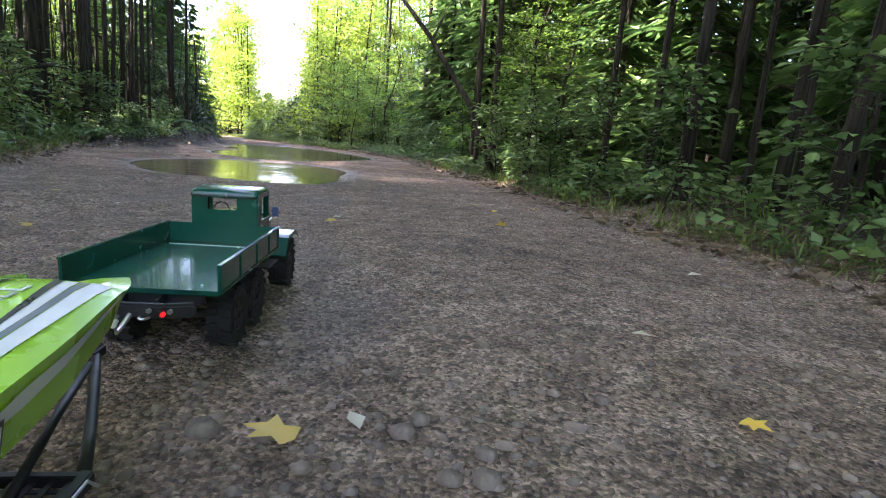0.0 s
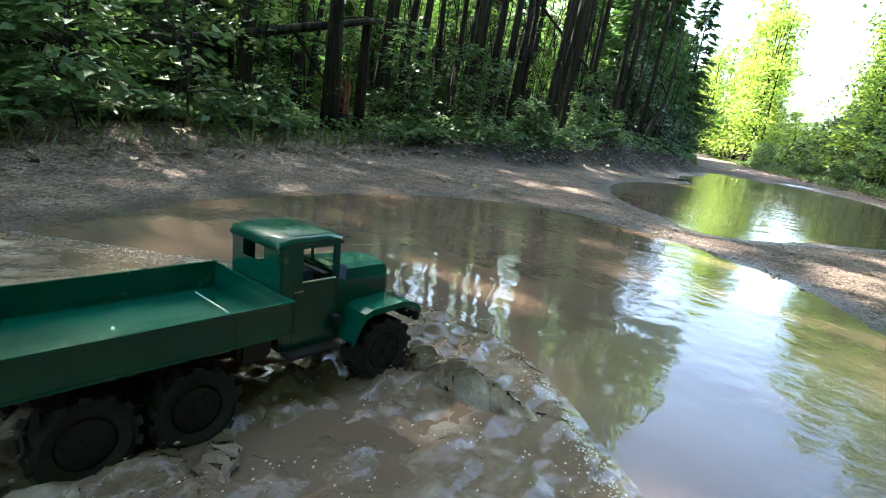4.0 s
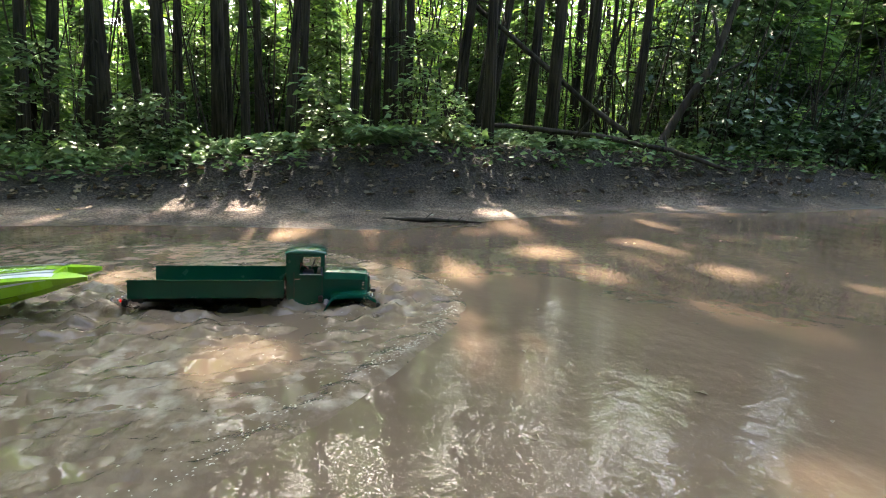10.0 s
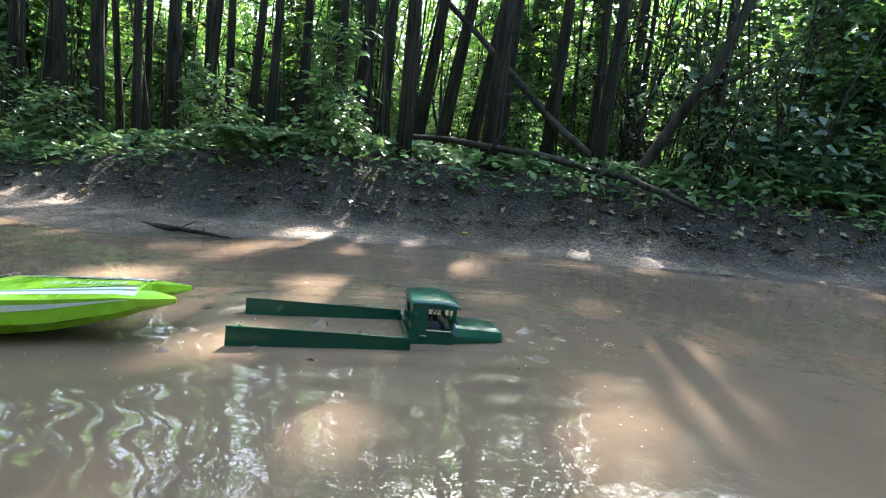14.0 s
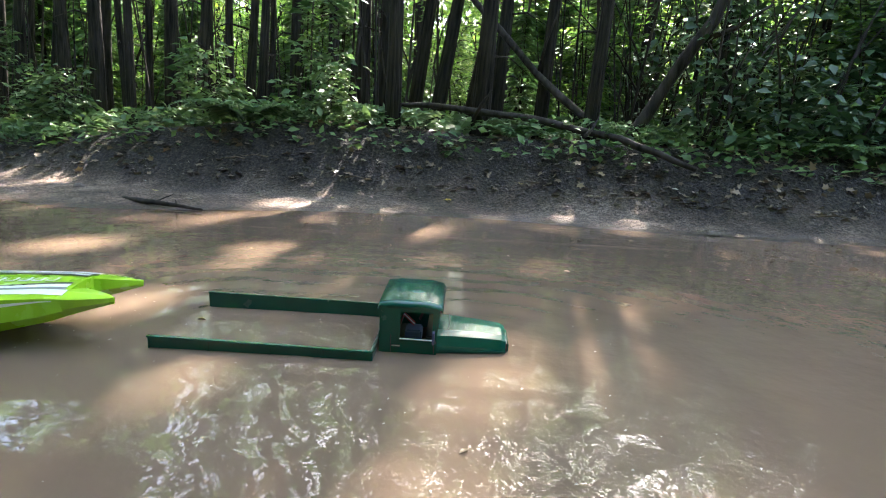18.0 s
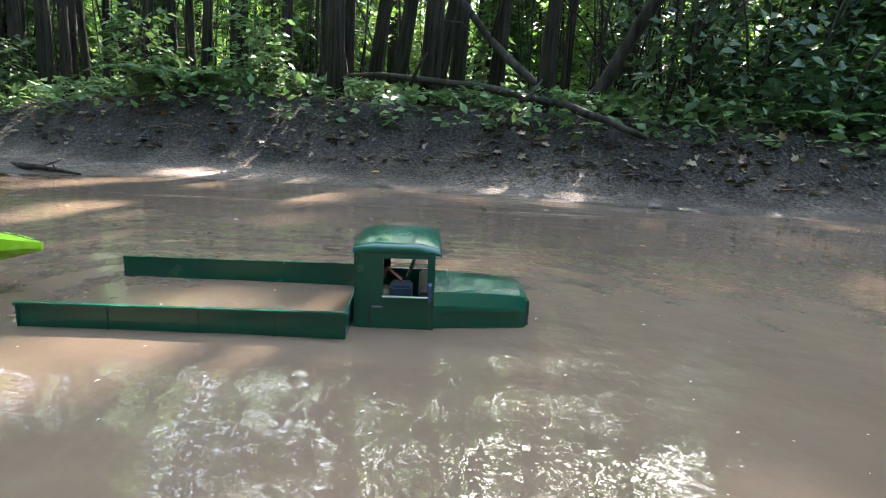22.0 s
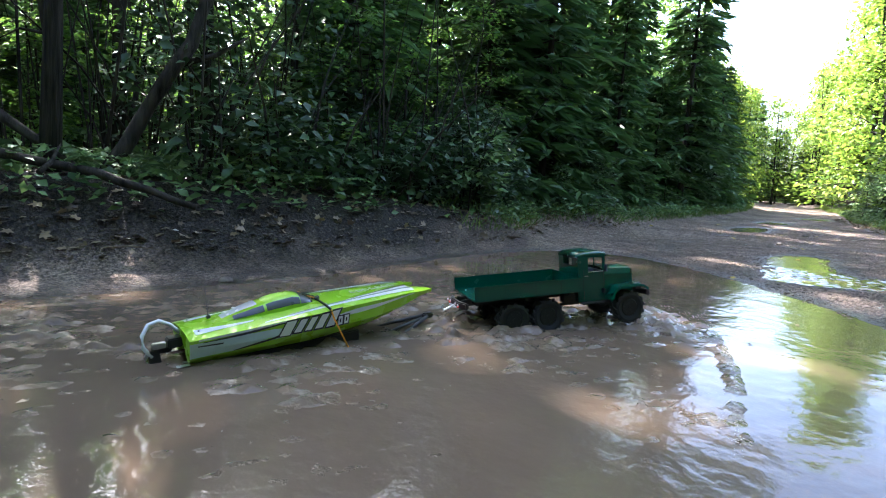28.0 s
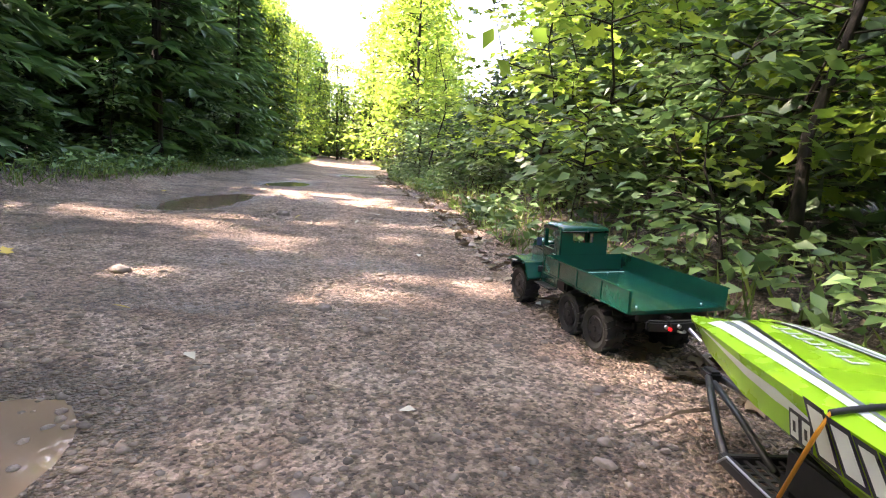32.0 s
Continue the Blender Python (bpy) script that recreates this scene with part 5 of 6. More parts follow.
def build_boat():
    b = new("toy_boat")

    def hull(bm):
        rings = []
        for x in np.linspace(0, 0.655, 20):
            w, k = half_width(x), keel_z(x)
            deck = [(x, w * v, deck_z(x, w * v)) for v in np.linspace(-1, 1, 13)]
            low = [(x, w - 0.006, k + 0.045 * (1 - x)), (x, w - 0.018, k + 0.016), (x, w - 0.036, k), (x, w - 0.058, k + 0.016), (x, w - 0.064, min(k + 0.035, 0.072)), (x, 0.02, min(k + 0.040, 0.074))]
            rings.append(deck + low + [(p[0], -p[1], p[2]) for p in low[::-1]])
        vs = [[bm.verts.new(p) for p in r] for r in rings]
        n = len(vs[0])
        for p, q in zip(vs, vs[1:]):
            for j in range(n):
                bm.faces.new((p[j], p[(j + 1) % n], q[(j + 1) % n], q[j]))
        bm.faces.new(vs[0])
        bm.faces.new(vs[-1][::-1])
        for s in (-1, 1):
            rr = []
            for f in np.linspace(0, 1, 7):
                x = 0.645 + 0.083 * f
                w, k, g = half_width(x), keel_z(x), 1 - f ** 2.0 * 0.92
                mid = w - 0.026 * (1 - f) - 0.012 * f
                top = deck_z(x, w) + 0.006 * g
                rr.append([(x, s * (mid + 0.026 * g), top - 0.006 * g), (x, s * mid, top), (x, s * (mid - 0.030 * g), top),
                           (x, s * (mid - 0.030 * g), top - (top - k) * 0.55), (x, s * (mid - 0.008 * g), top - (top - k) * 0.98), (x, s * (mid + 0.016 * g), top - (top - k) * 0.6)])
            us = [[bm.verts.new(p) for p in r] for r in rr]
            for p, q in zip(us, us[1:]):
                for j in range(6):
                    bm.faces.new((p[j], p[(j + 1) % 6], q[(j + 1) % 6], q[j]))
            bm.faces.new(us[0])
            bm.faces.new(us[-1][::-1])
    body = made("hull", hull, LIME, b, "glossy lime-green twin hull")
    # painted bands on the deck, thin raised strips
    def band(name, ys, ye, x0, x1, w0, w1, material, lift=0.0012):
        def go(bm):
            prev = None
            for f in np.linspace(0, 1, 13):
                x, y, w = x0 + (x1 - x0) * f, ys + (ye - ys) * f, w0 + (w1 - w0) * f
                pair = [bm.verts.new((x, y + k * w / 2, deck_z(x, y + k * w / 2) + lift)) for k in (-1, 0, 1)]
                if prev:
                    bm.faces.new((prev[0], prev[1], pair[1], pair[0]))
                    bm.faces.new((prev[1], prev[2], pair[2], pair[1]))
                prev = pair
        made(name, go, material, body)
    for s in (-1, 1):
        band("white_stripe", s * 0.062, s * 0.096, 0.655, 0.18, 0.020, 0.004, WHITE)
        band("grey_stripe", s * 0.048, s * 0.085, 0.650, 0.25, 0.008, 0.004, GREY, 0.0016)
        band("white_stripe", s * 0.034, s * 0.070, 0.648, 0.40, 0.016, 0.002, WHITE)
        band("dark_stripe", s * 0.024, s * 0.060, 0.648, 0.44, 0.010, 0.002, DARK, 0.0016)
        band("white_stripe", s * 0.060, s * 0.070, 0.02, 0.16, 0.03, 0.006, WHITE)
    # deck print, plain outlined shapes
    for k in range(7):
        x = 0.475 + 0.022 * k
        boxed("deck_print", (x, -0.006, deck_z(x, 0) + 0.0014), (0.015, 0.021, 0.0012), WHITE, body, 0.0)
        boxed("deck_print", (x, -0.006, deck_z(x, 0) + 0.0022), (0.009, 0.014, 0.0012), LIME, body, 0.0)
    # side print, plain shapes standing on the flank
    def flank(x, v):
        w, k = half_width(x), keel_z(x)
        top, low = Vector((x, w, deck_z(x, w))), Vector((x, w - 0.006, k + 0.045 * (1 - x)))
        return low.lerp(top, v) if v >= 0 else low.lerp(Vector((x, w - 0.018, k + 0.016)), -v)

    def flank_shape(name, x0, x1, v0, v1, material, s, lift, slant=0.0):
        def go(bm):
            vs = [[bm.verts.new(Vector((p.x, s * (p.y + lift), p.z))) for p in (flank(x, v0), flank(x + slant, v1))] for x in np.linspace(x0, x1, max(2, int((x1 - x0) / 0.05) + 1))]
            for p, q in zip(vs, vs[1:]):
                bm.faces.new((p[0], p[1], q[1], q[0]))
        made(name, go, material, body)
    def flank_taper(name, pts, material, s, lift):
        """A painted shape on the flank: (x, lower v, upper v) from stern to bow."""
        def go(bm):
            vs = []
            for (x0, a0, b0), (x1, a1, b1) in zip(pts, pts[1:]):
                for f in np.linspace(0, 1, 5)[: 5 if x1 == pts[-1][0] else 4]:
                    x, lo, hi = x0 + (x1 - x0) * f, a0 + (a1 - a0) * f, b0 + (b1 - b0) * f
                    vs.append([bm.verts.new((p.x, s * (p.y + lift), p.z)) for p in (flank(x, lo), flank(x, (lo + hi) / 2), flank(x, hi))])
            for p, q in zip(vs, vs[1:]):
                for j in (0, 1):
                    bm.faces.new((p[j], p[j + 1], q[j + 1], q[j]))
        made(name, go, material, body)
    # slanted outlined marks: where each stands, how wide and how tall it is
    MARKS = [(0.205, 0.036, -0.05, 1.02), (0.243, 0.028, 0.05, 0.98), (0.273, 0.026, 0.08, 0.98), (0.301, 0.030, 0.08, 1.02), (0.333, 0.032, 0.05, 1.08)]
    for s in (-1, 1):
        flank_taper("white_flank", [(0.0, -0.95, 0.60), (0.10, -0.80, 0.66), (0.20, -0.20, 0.62), (0.27, 0.12, 0.40)], PALE_BLUE, s, 0.0012)
        flank_taper("upper_streak", [(0.02, 0.78, 0.98), (0.10, 0.80, 0.99), (0.24, 0.93, 0.99)], WHITE, s, 0.0012)
        flank_taper("dark_streak", [(0.03, 0.56, 0.64), (0.12, 0.62, 0.82), (0.25, 0.90, 0.95)], DARK, s, 0.0020)
        flank_taper("dark_streak", [(0.10, -0.82, -0.74), (0.17, -0.42, -0.12), (0.21, -0.05, 0.16), (0.27, 0.22, 0.30)], DARK, s, 0.0020)
        flank_taper("white_flank", [(0.36, 0.56, 0.64), (0.44, 0.52, 0.80), (0.56, 0.66, 0.82), (0.645, 0.84, 0.90)], WHITE, s, 0.0012)
        for x, w, v0, v1 in MARKS:
            flank_shape("side_print", x, x + w, v0, v1, DARK, s, 0.0026, 0.026)
            flank_shape("side_print", x + 0.006, x + w - 0.003, v0 + 0.10, v1 - 0.10, WHITE, s, 0.0034, 0.021)
        for x in (0.372, 0.391):
            flank_shape("side_print", x, x + 0.019, 0.02, 0.64, DARK, s, 0.0026, 0.003)
            flank_shape("side_print", x + 0.003, x + 0.016, 0.09, 0.57, WHITE, s, 0.0034, 0.002)
            flank_shape("side_print", x + 0.007, x + 0.012, 0.22, 0.44, DARK, s, 0.0040, 0.001)
        flank_shape("maker_mark", 0.018, 0.075, 0.16, 0.30, DARK, s, 0.0022)
    # canopy
    def canopy_ring(x, grow=0.0, n=13):
        f = (x - 0.08) / 0.27
        h = float(np.interp(f, [0, 0.25, 0.55, 0.75, 0.9, 1], [0.002, 0.020, 0.036, 0.038, 0.022, 0.0]))
        w = float(np.interp(f, [0, 0.3, 0.6, 0.85, 1], [0.030, 0.046, 0.050, 0.044, 0.020]))
        return [(x, (w + grow) * math.cos(a), deck_z(x, 0) - 0.006 + (h + 0.006 + grow) * math.sin(a) ** 0.8) for a in np.linspace(0, math.pi, n)]

    def canopy(bm):
        vs = [[bm.verts.new(p) for p in canopy_ring(x)] for x in np.linspace(0.08, 0.35, 16)]
        for p, q in zip(vs, vs[1:]):
            for j in range(12):
                bm.faces.new((p[j], p[j + 1], q[j + 1], q[j]))
    shell = made("canopy", canopy, LIME, b, "", True)

    def glazing(j0, j1, x0, x1, steps):
        def go(bm):
            vs = [[bm.verts.new(p) for p in canopy_ring(x, 0.0012)] for x in np.linspace(x0, x1, steps)]
            for p, q in zip(vs, vs[1:]):
                for j in range(j0, j1):
                    bm.faces.new((p[j], p[j + 1], q[j + 1], q[j]))
        return go
    made("windscreen", glazing(1, 11, 0.300, 0.340, 5), DARK, shell, "dark painted windscreen", True)
    for j0, j1 in ((1, 3), (9, 11)):
        made("side_window", glazing(j0, j1, 0.205, 0.298, 6), DARK, shell, "long dark painted side window", True)
        made("rear_window", glazing(j0, j1, 0.120, 0.198, 5), DARK, shell, "dark tapering rear side window", True)
    made("rear_panel", glazing(4, 8, 0.095, 0.185, 6), SILVER, shell, "silver-grey rear panel of the canopy", True)
    for x in (0.108, 0.132):
        made("chevron", lambda bm: [box(bm, (x + 0.006, k * 0.010, canopy_ring(x + 0.004)[6][2] + 0.001), (0.006, 0.022, 0.0016), 0.0004, Matrix.Rotation(radians(28 * k), 4, "Z") @ Matrix.Rotation(radians(-9), 4, "Y")) for k in (-1, 1)], WHITE, shell)
    for x, y in ((0.03, 0.06), (0.03, -0.06), (0.36, 0.07), (0.36, -0.07)):
        made("deck_bolt", lambda bm: cyl(bm, (x, y, deck_z(x, y) - 0.001), (x, y, deck_z(x, y) + 0.005), 0.003, 0.0022, 8), STEEL, b)
    boxed("antenna_base", (0.075, 0.03, deck_z(0.075, 0.03) + 0.004), (0.010, 0.010, 0.010), BLACK, b, 0.002)
    # stern gear
    boxed("transom_bracket", (-0.016, 0, 0.045), (0.034, 0.040, 0.024), BLACK, b, 0.003)
    boxed("drive_arm", (-0.045, 0.0, 0.030), (0.045, 0.018, 0.016), BLACK, b, 0.003)
    boxed("rudder", (-0.062, -0.016, -0.006), (0.026, 0.006, 0.086), BLACK, b, 0.002, "", Matrix.Rotation(radians(-6), 4, "Y"))
    boxed("rudder_mount", (-0.052, -0.012, 0.045), (0.030, 0.018, 0.014), STEEL, b, 0.002)
    made("propeller", lambda bm: [box(bm, (-0.080, 0.014 * math.cos(a), 0.012 + 0.014 * math.sin(a)), (0.004, 0.014, 0.010), 0.001, Matrix.Rotation(a, 4, "X")) for a in (0, 2.09, 4.19)], STEEL, b)
    rod("cooling_hose", [(0.0, 0.012, 0.062), (-0.02, 0.010, 0.086), (-0.045, 0.004, 0.102), (-0.070, -0.004, 0.098), (-0.086, -0.010, 0.074), (-0.086, -0.014, 0.046), (-0.070, -0.016, 0.020)], 0.0048, HOSE, b, "white rubber hose in a loop", 9)
    rod("antenna", [(0.075, 0.03, 0.075), (0.073, 0.031, 0.16)], 0.0012, BLACK, b, "thin dark antenna", 5)
    for s in (-1, 1):
        boxed("trim_tab", (-0.014, s * 0.066, 0.004), (0.030, 0.034, 0.002), STEEL, b, 0.0005)
    # tie-down rope, cord and knot
    over = [(0.355, w * half_width(0.355), deck_z(0.355, w * half_width(0.355)) + 0.004) for w in np.linspace(-1, 1, 15)]
    rod("tie_rope", over, 0.0032, BLACK, b, "black braided tie-down rope")
    made("knot", lambda bm: [bmesh.ops.create_icosphere(bm, subdivisions=1, radius=0.007, matrix=Matrix.Translation((0.355 + dx, dy, deck_z(0.355, dy) + 0.006))) for dx, dy in ((0, -0.02), (0.006, -0.012), (-0.004, -0.004))], BLACK, b)
    for s in (-1, 1):
        rod("strap_cord", [(0.355, s * 0.112, 0.086), (0.36, s * 0.120, 0.06), (0.40, s * 0.117, -0.03)], 0.0022, ORANGE, b, "orange cord tied to the trailer", 6)
    rod("deck_cord", [(0.355, -0.02, deck_z(0.355, 0.02) + 0.006), (0.335, 0.01, deck_z(0.335, 0) + 0.012), (0.32, 0.03, deck_z(0.32, 0.03) + 0.022)], 0.0020, ORANGE, b, "orange cord", 6)
    return tagged(b, "lime-green toy racing catamaran with white and dark stripes", "toy boat")


truck, truck_wheels = build_truck()
trailer, trailer_wheels = build_trailer()
boat = build_boat()


# ---- water that the wheels throw up ----
def wave_patch(name, x0, x1, half, fn, material, label):
    nx, ny = int((x1 - x0) / 0.010), int(2 * half / 0.010)
    px, py = np.meshgrid(np.linspace(x0, x1, nx), np.linspace(-half, half, ny))
    edge = np.minimum(np.minimum(px - x0, x1 - px) / 0.3, (half - np.abs(py)) / 0.3)
    pz = fn(px, py) * smooth01(edge) - 0.007 * (1 - smooth01(edge * 1.2))
    k = np.arange(nx * ny).reshape(ny, nx)
    q = np.stack([k[:-1, :-1], k[:-1, 1:], k[1:, 1:], k[1:, :-1]], -1).reshape(-1, 4)
    return tagged(new(name, tri_mesh(name, np.stack([px, py, pz], -1).reshape(-1, 3), q, material, True)), label, "wave")


def wake_height(px, py):
    """The bow wave runs round the nose and trails off on both sides; inside it the water is torn."""
    front = 0.94 - 0.95 * (np.sqrt(py * py + 0.09) - 0.3) + 0.02 * waves(1.2 * px, 1.2 * py, 24)
    inside = smooth01((front - px) / 0.07)
    crest = 0.015 * np.exp(-((px - front + 0.05) / 0.045) ** 2) * np.exp(-np.abs(py) / 0.9)
    crest = crest + 0.005 * np.exp(-((px - front + 0.22) / 0.06) ** 2) * np.exp(-np.abs(py) / 0.8)
    back = np.clip(0.66 - px, 0, 3)
    near = np.exp(-(np.abs(py) / (0.20 + 0.20 * back)) ** 2) * np.exp(-back / 2.2)
    chop = waves(8 * px, 10 * py, 21) * 0.020 + waves(3 * px, 4 * py, 22) * 0.012 + waves(20 * px, 24 * py, 25) * 0.012
    amount = inside * (0.22 + 0.95 * near)
    return crest * (1 + 0.5 * waves(5 * px, 5 * py, 23)) + (chop + 0.011) * amount - 0.004 * (1 - smooth01((front + 0.06 - px) / 0.07))


def ring_height(px, py):
    d = np.hypot(np.clip(np.abs(px - 0.32) - 0.30, 0, 9), np.clip(np.abs(py) - 0.10, 0, 9))
    patchy = smooth01(0.5 + 0.9 * waves(1.1 * px, 1.3 * py, 34))
    return 0.0022 + 0.0011 * np.sin(d * 62 + 0.9 * waves(2 * px, 2 * py, 33)) * np.exp(-d / 0.35) + 0.0009 * waves(6 * px, 8 * py, 31) * patchy * np.exp(-d / 1.1)


wake = wave_patch("wake", -1.7, 1.0, 1.15, wake_height, CHURN, "brown churned wake of the truck in the puddle")
ripples = wave_patch("ripples", -1.0, 1.6, 1.3, ring_height, WATER, "small ripples round the sunken truck")


def flecks(parent, fn, count, seed, spread_x, spread_y, lift):
    """Small pale flecks that ride on the waves: foam, and painted glints of sky."""
    rng = np.random.default_rng(seed)
    fx, fy = spread_x(rng, count), spread_y(rng, count)
    keep = rng.random(count) < 0.25 + 1.5 * np.clip(waves(2.2 * fx, 3.0 * fy, 51), 0, 1)
    fx, fy = fx[keep], fy[keep]
    place = np.column_stack([fx, fy, fn(fx, fy) + lift])
    way = np.column_stack([rng.normal(-1, 0.6, len(fx)), rng.normal(0, 0.7, len(fx)) + 0.5 * np.sign(fy), np.zeros(len(fx))])
    up = np.tile((0.0, 0.0, 1.0), (len(fx), 1))
    ob = new("foam", leaves("foam", place, way, rng.uniform(0.0015, 0.0065, len(fx)), FLECK, LEAF_SHAPE, up))
    ob.parent = parent
    tagged(ob, "pale flecks of foam and painted sky glints", kind="stuff")


FLECK = plain("foam_and_glint_fleck", (0.46, 0.40, 0.33), 0.2)
flecks(wake, wake_height, 5200, 61, lambda r, n: 0.6 - r.exponential(0.55, n).clip(0, 2.1), lambda r, n: r.normal(0, 0.27, n).clip(-0.95, 0.95), 0.003)
flecks(wake, wake_height, 4200, 63, lambda r, n: 0.90 - 0.95 * (np.sqrt((np.linspace(-0.95, 0.95, n)) ** 2 + 0.09) - 0.3) - r.exponential(0.05, n), lambda r, n: np.linspace(-0.95, 0.95, n), 0.003)
# on the calm ripples the pale flecks paint glints of the sky
flecks(ripples, ring_height, 500, 62, lambda r, n: r.uniform(-0.7, 0.9, n), lambda r, n: r.normal(-0.15, 0.35, n).clip(-1.0, 1.0), 0.003)


def build_splash(seed, reach, height_, label, side, ahead=False):
    """Muddy water torn into drops."""
    rng = np.random.default_rng(seed)
    thing = new("splash")

    def drops(bm):
        for _ in range(420):
            u = rng.random()
            p = ((0.25 if ahead else -1.0) * reach * u, side * (0.10 * u + 0.14 * rng.random()), height_ * 1.3 * (1.1 - u) * rng.random() ** 1.6)
            r = 0.0007 + 0.0020 * rng.random() ** 3
            bmesh.ops.create_icosphere(bm, subdivisions=1, radius=r, matrix=Matrix.Translation(p) @ Matrix.Diagonal((1.6, 1, 1.1, 1)))
    tagged(made("spray", drops, FOAM, thing, "", True), kind="stuff")

    def sheet(bm):
        rings, ph = [], rng.uniform(0, 6, 4)
        for u in np.linspace(0, 1, 46):
            top = height_ * min(1.0, 0.35 + 5 * u) * (1 - u) ** 0.9 * (0.85 + 0.2 * math.sin(9 * u + ph[0]) + 0.12 * math.sin(23 * u + ph[1])) + 0.003
            x, out, thick = (0.02 + 0.35 * reach * u * u, 0.01 + 0.20 * u, 0.06 + 0.07 * u) if ahead else (0.05 - reach * u, 0.01 + 0.15 * u, 0.05 + 0.05 * u)
            wob = 0.006 * math.sin(17 * u + ph[2])
            rings.append([(x, side * (out - 0.02), -0.012), (x - wob, side * out, top * 0.55), (x + wob, side * (out + 0.25 * thick), top * 0.95), (x + 0.012, side * (out + 0.5 * thick), top),
                          (x + 0.014, side * (out + 0.75 * thick) + wob, top * 0.75), (x + 0.006, side * (out + 0.95 * thick), top * 0.3), (x, side * (out + 1.3 * thick), -0.012)])
        loft(bm, [[tuple(np.array(p) + rng.normal(0, 0.0035, 3)) for p in ring] for ring in rings])
    made("curling_sheet", sheet, FOAM, thing, "curling sheet of muddy water", True)
    return tagged(thing, label, "splash")


splashes = []
for x, y, turn, reach, hh in ((0.60, 0.07, 0, 0.24, 0.075), (0.60, -0.07, 180, 0.24, 0.095), (0.22, -0.10, 180, 0.12, 0.030), (0.07, -0.10, 180, 0.14, 0.035), (0.16, 0.10, 0, 0.14, 0.030)):
    s = build_splash(int(31 + 100 * x + 7 * y), reach, hh, "muddy water thrown up by a wheel of the truck", -1 if turn else 1, x > 0.5)
    splashes.append((s, x, y, turn == 180))


# ---- logs, leaning trees and the broken stump ----
def log(name, path, radii, material, label, category, stubs=(), seed=1):
    rng = np.random.default_rng(seed)
    bm = bmesh.new()
    path = [Vector(p) for p in path]
    fine, rad = [], []
    for k in range(len(path) - 1):
        for f in np.linspace(0, 1, 5)[: 5 if k == len(path) - 2 else 4]:
            fine.append(path[k].lerp(path[k + 1], f) + Vector(rng.normal(0, 0.12 * radii[k], 3)))
            rad.append((radii[k] + (radii[k + 1] - radii[k]) * f) * rng.uniform(0.92, 1.1))
    tube(bm, fine, rad, 9)
    thing = part(name, bm, material, None, "", True)
    for at, way, r in stubs:
        sb = bmesh.new()
        a, w = Vector(at), Vector(way)
        tube(sb, [a, a + w * 0.5 + Vector(rng.normal(0, 0.02, 3)), a + w], [r, r * 0.75, r * 0.3], 6)
        part("branch_stub", sb, material, thing, "", True)
    return tagged(thing, label, category)


log("leaning_log", [(-1.72, 15.42, 0.24), (-2.3, 14.8, 0.83), (-2.85, 14.3, 1.44), (-3.7, 13.45, 2.4), (-4.6, 12.6, 3.3)], [0.022, 0.025, 0.023, 0.02, 0.012], BARK[0],
    "dark dead log leaning against the standing trees", "log", [((-2.3, 14.8, 0.83), (0.1, 0.1, 0.4), 0.012), ((-2.9, 14.25, 1.5), (-0.3, 0.1, 0.25), 0.01)], 3)
log("leaning_tree", [(-2.02, 15.30, 0.28), (-1.96, 15.50, 0.66), (-1.86, 15.75, 1.12), (-1.86, 15.95, 1.7), (-1.95, 16.3, 2.6)], [0.046, 0.037, 0.033, 0.027, 0.015], BARK[0],
    "crooked leaning dark tree on the bank", "tree", [((-1.9, 15.68, 1.0), (0.12, 0.35, 0.2), 0.02), ((-1.86, 15.8, 1.3), (-0.25, 0.1, 0.4), 0.02)], 4)
log("fallen_log", [(-2.5, 13.75, 0.60), (-2.3, 14.1, 0.60), (-1.95, 14.75, 0.53), (-1.65, 15.25, 0.42), (-1.4, 15.6, 0.28)], [0.014, 0.021, 0.024, 0.021, 0.014], BARK[0],
    "weathered fallen log lying along the top of the bank", "log", [((-1.75, 14.4, 0.5), (0.08, 0.1, 0.16), 0.014), ((-1.4, 15.0, 0.42), (-0.15, 0.1, 0.12), 0.012)], 5)
log("fallen_log", [(-4.5, 5.0, 0.25), (-4.2, 5.6, 0.32), (-3.4, 7.5, 0.66), (-3.0, 8.4, 0.95), (-2.8, 8.9, 1.1)], [0.036, 0.046, 0.042, 0.035, 0.022], BARK[0],
    "long brown fallen log propped on its broken branches", "log", [((-3.9, 6.3, 0.45), (0.1, 0.1, 0.5), 0.02), ((-3.5, 7.2, 0.62), (0.5, 0.5, 0.6), 0.022), ((-3.1, 8.2, 0.9), (0.1, 0.5, -0.5), 0.018)], 6)
log("leaning_tree", [(2.6, 6.3, 0.1), (2.35, 6.6, 0.9), (1.95, 7.1, 1.7), (1.5, 7.8, 2.5), (1.2, 8.4, 3.3)], [0.042, 0.036, 0.031, 0.025, 0.014], BARK[0],
    "dark tree leaning over the track", "tree", [((1.95, 7.1, 1.7), (0.3, 0.4, 0.5), 0.02), ((1.6, 7.6, 2.3), (-0.4, 0.1, 0.4), 0.015)], 8)
log("stick", [(-0.95, 12.72, 0.015), (-0.82, 12.9, 0.022), (-0.78, 13.05, 0.02), (-0.72, 13.25, 0.012)], [0.006, 0.012, 0.011, 0.005], BARK[0],
    "wet dark stick lying at the water's edge", "stick", [((-0.81, 12.93, 0.02), (-0.1, 0.08, 0.03), 0.006), ((-0.78, 13.05, 0.02), (0.06, 0.08, 0.03), 0.005)], 9)

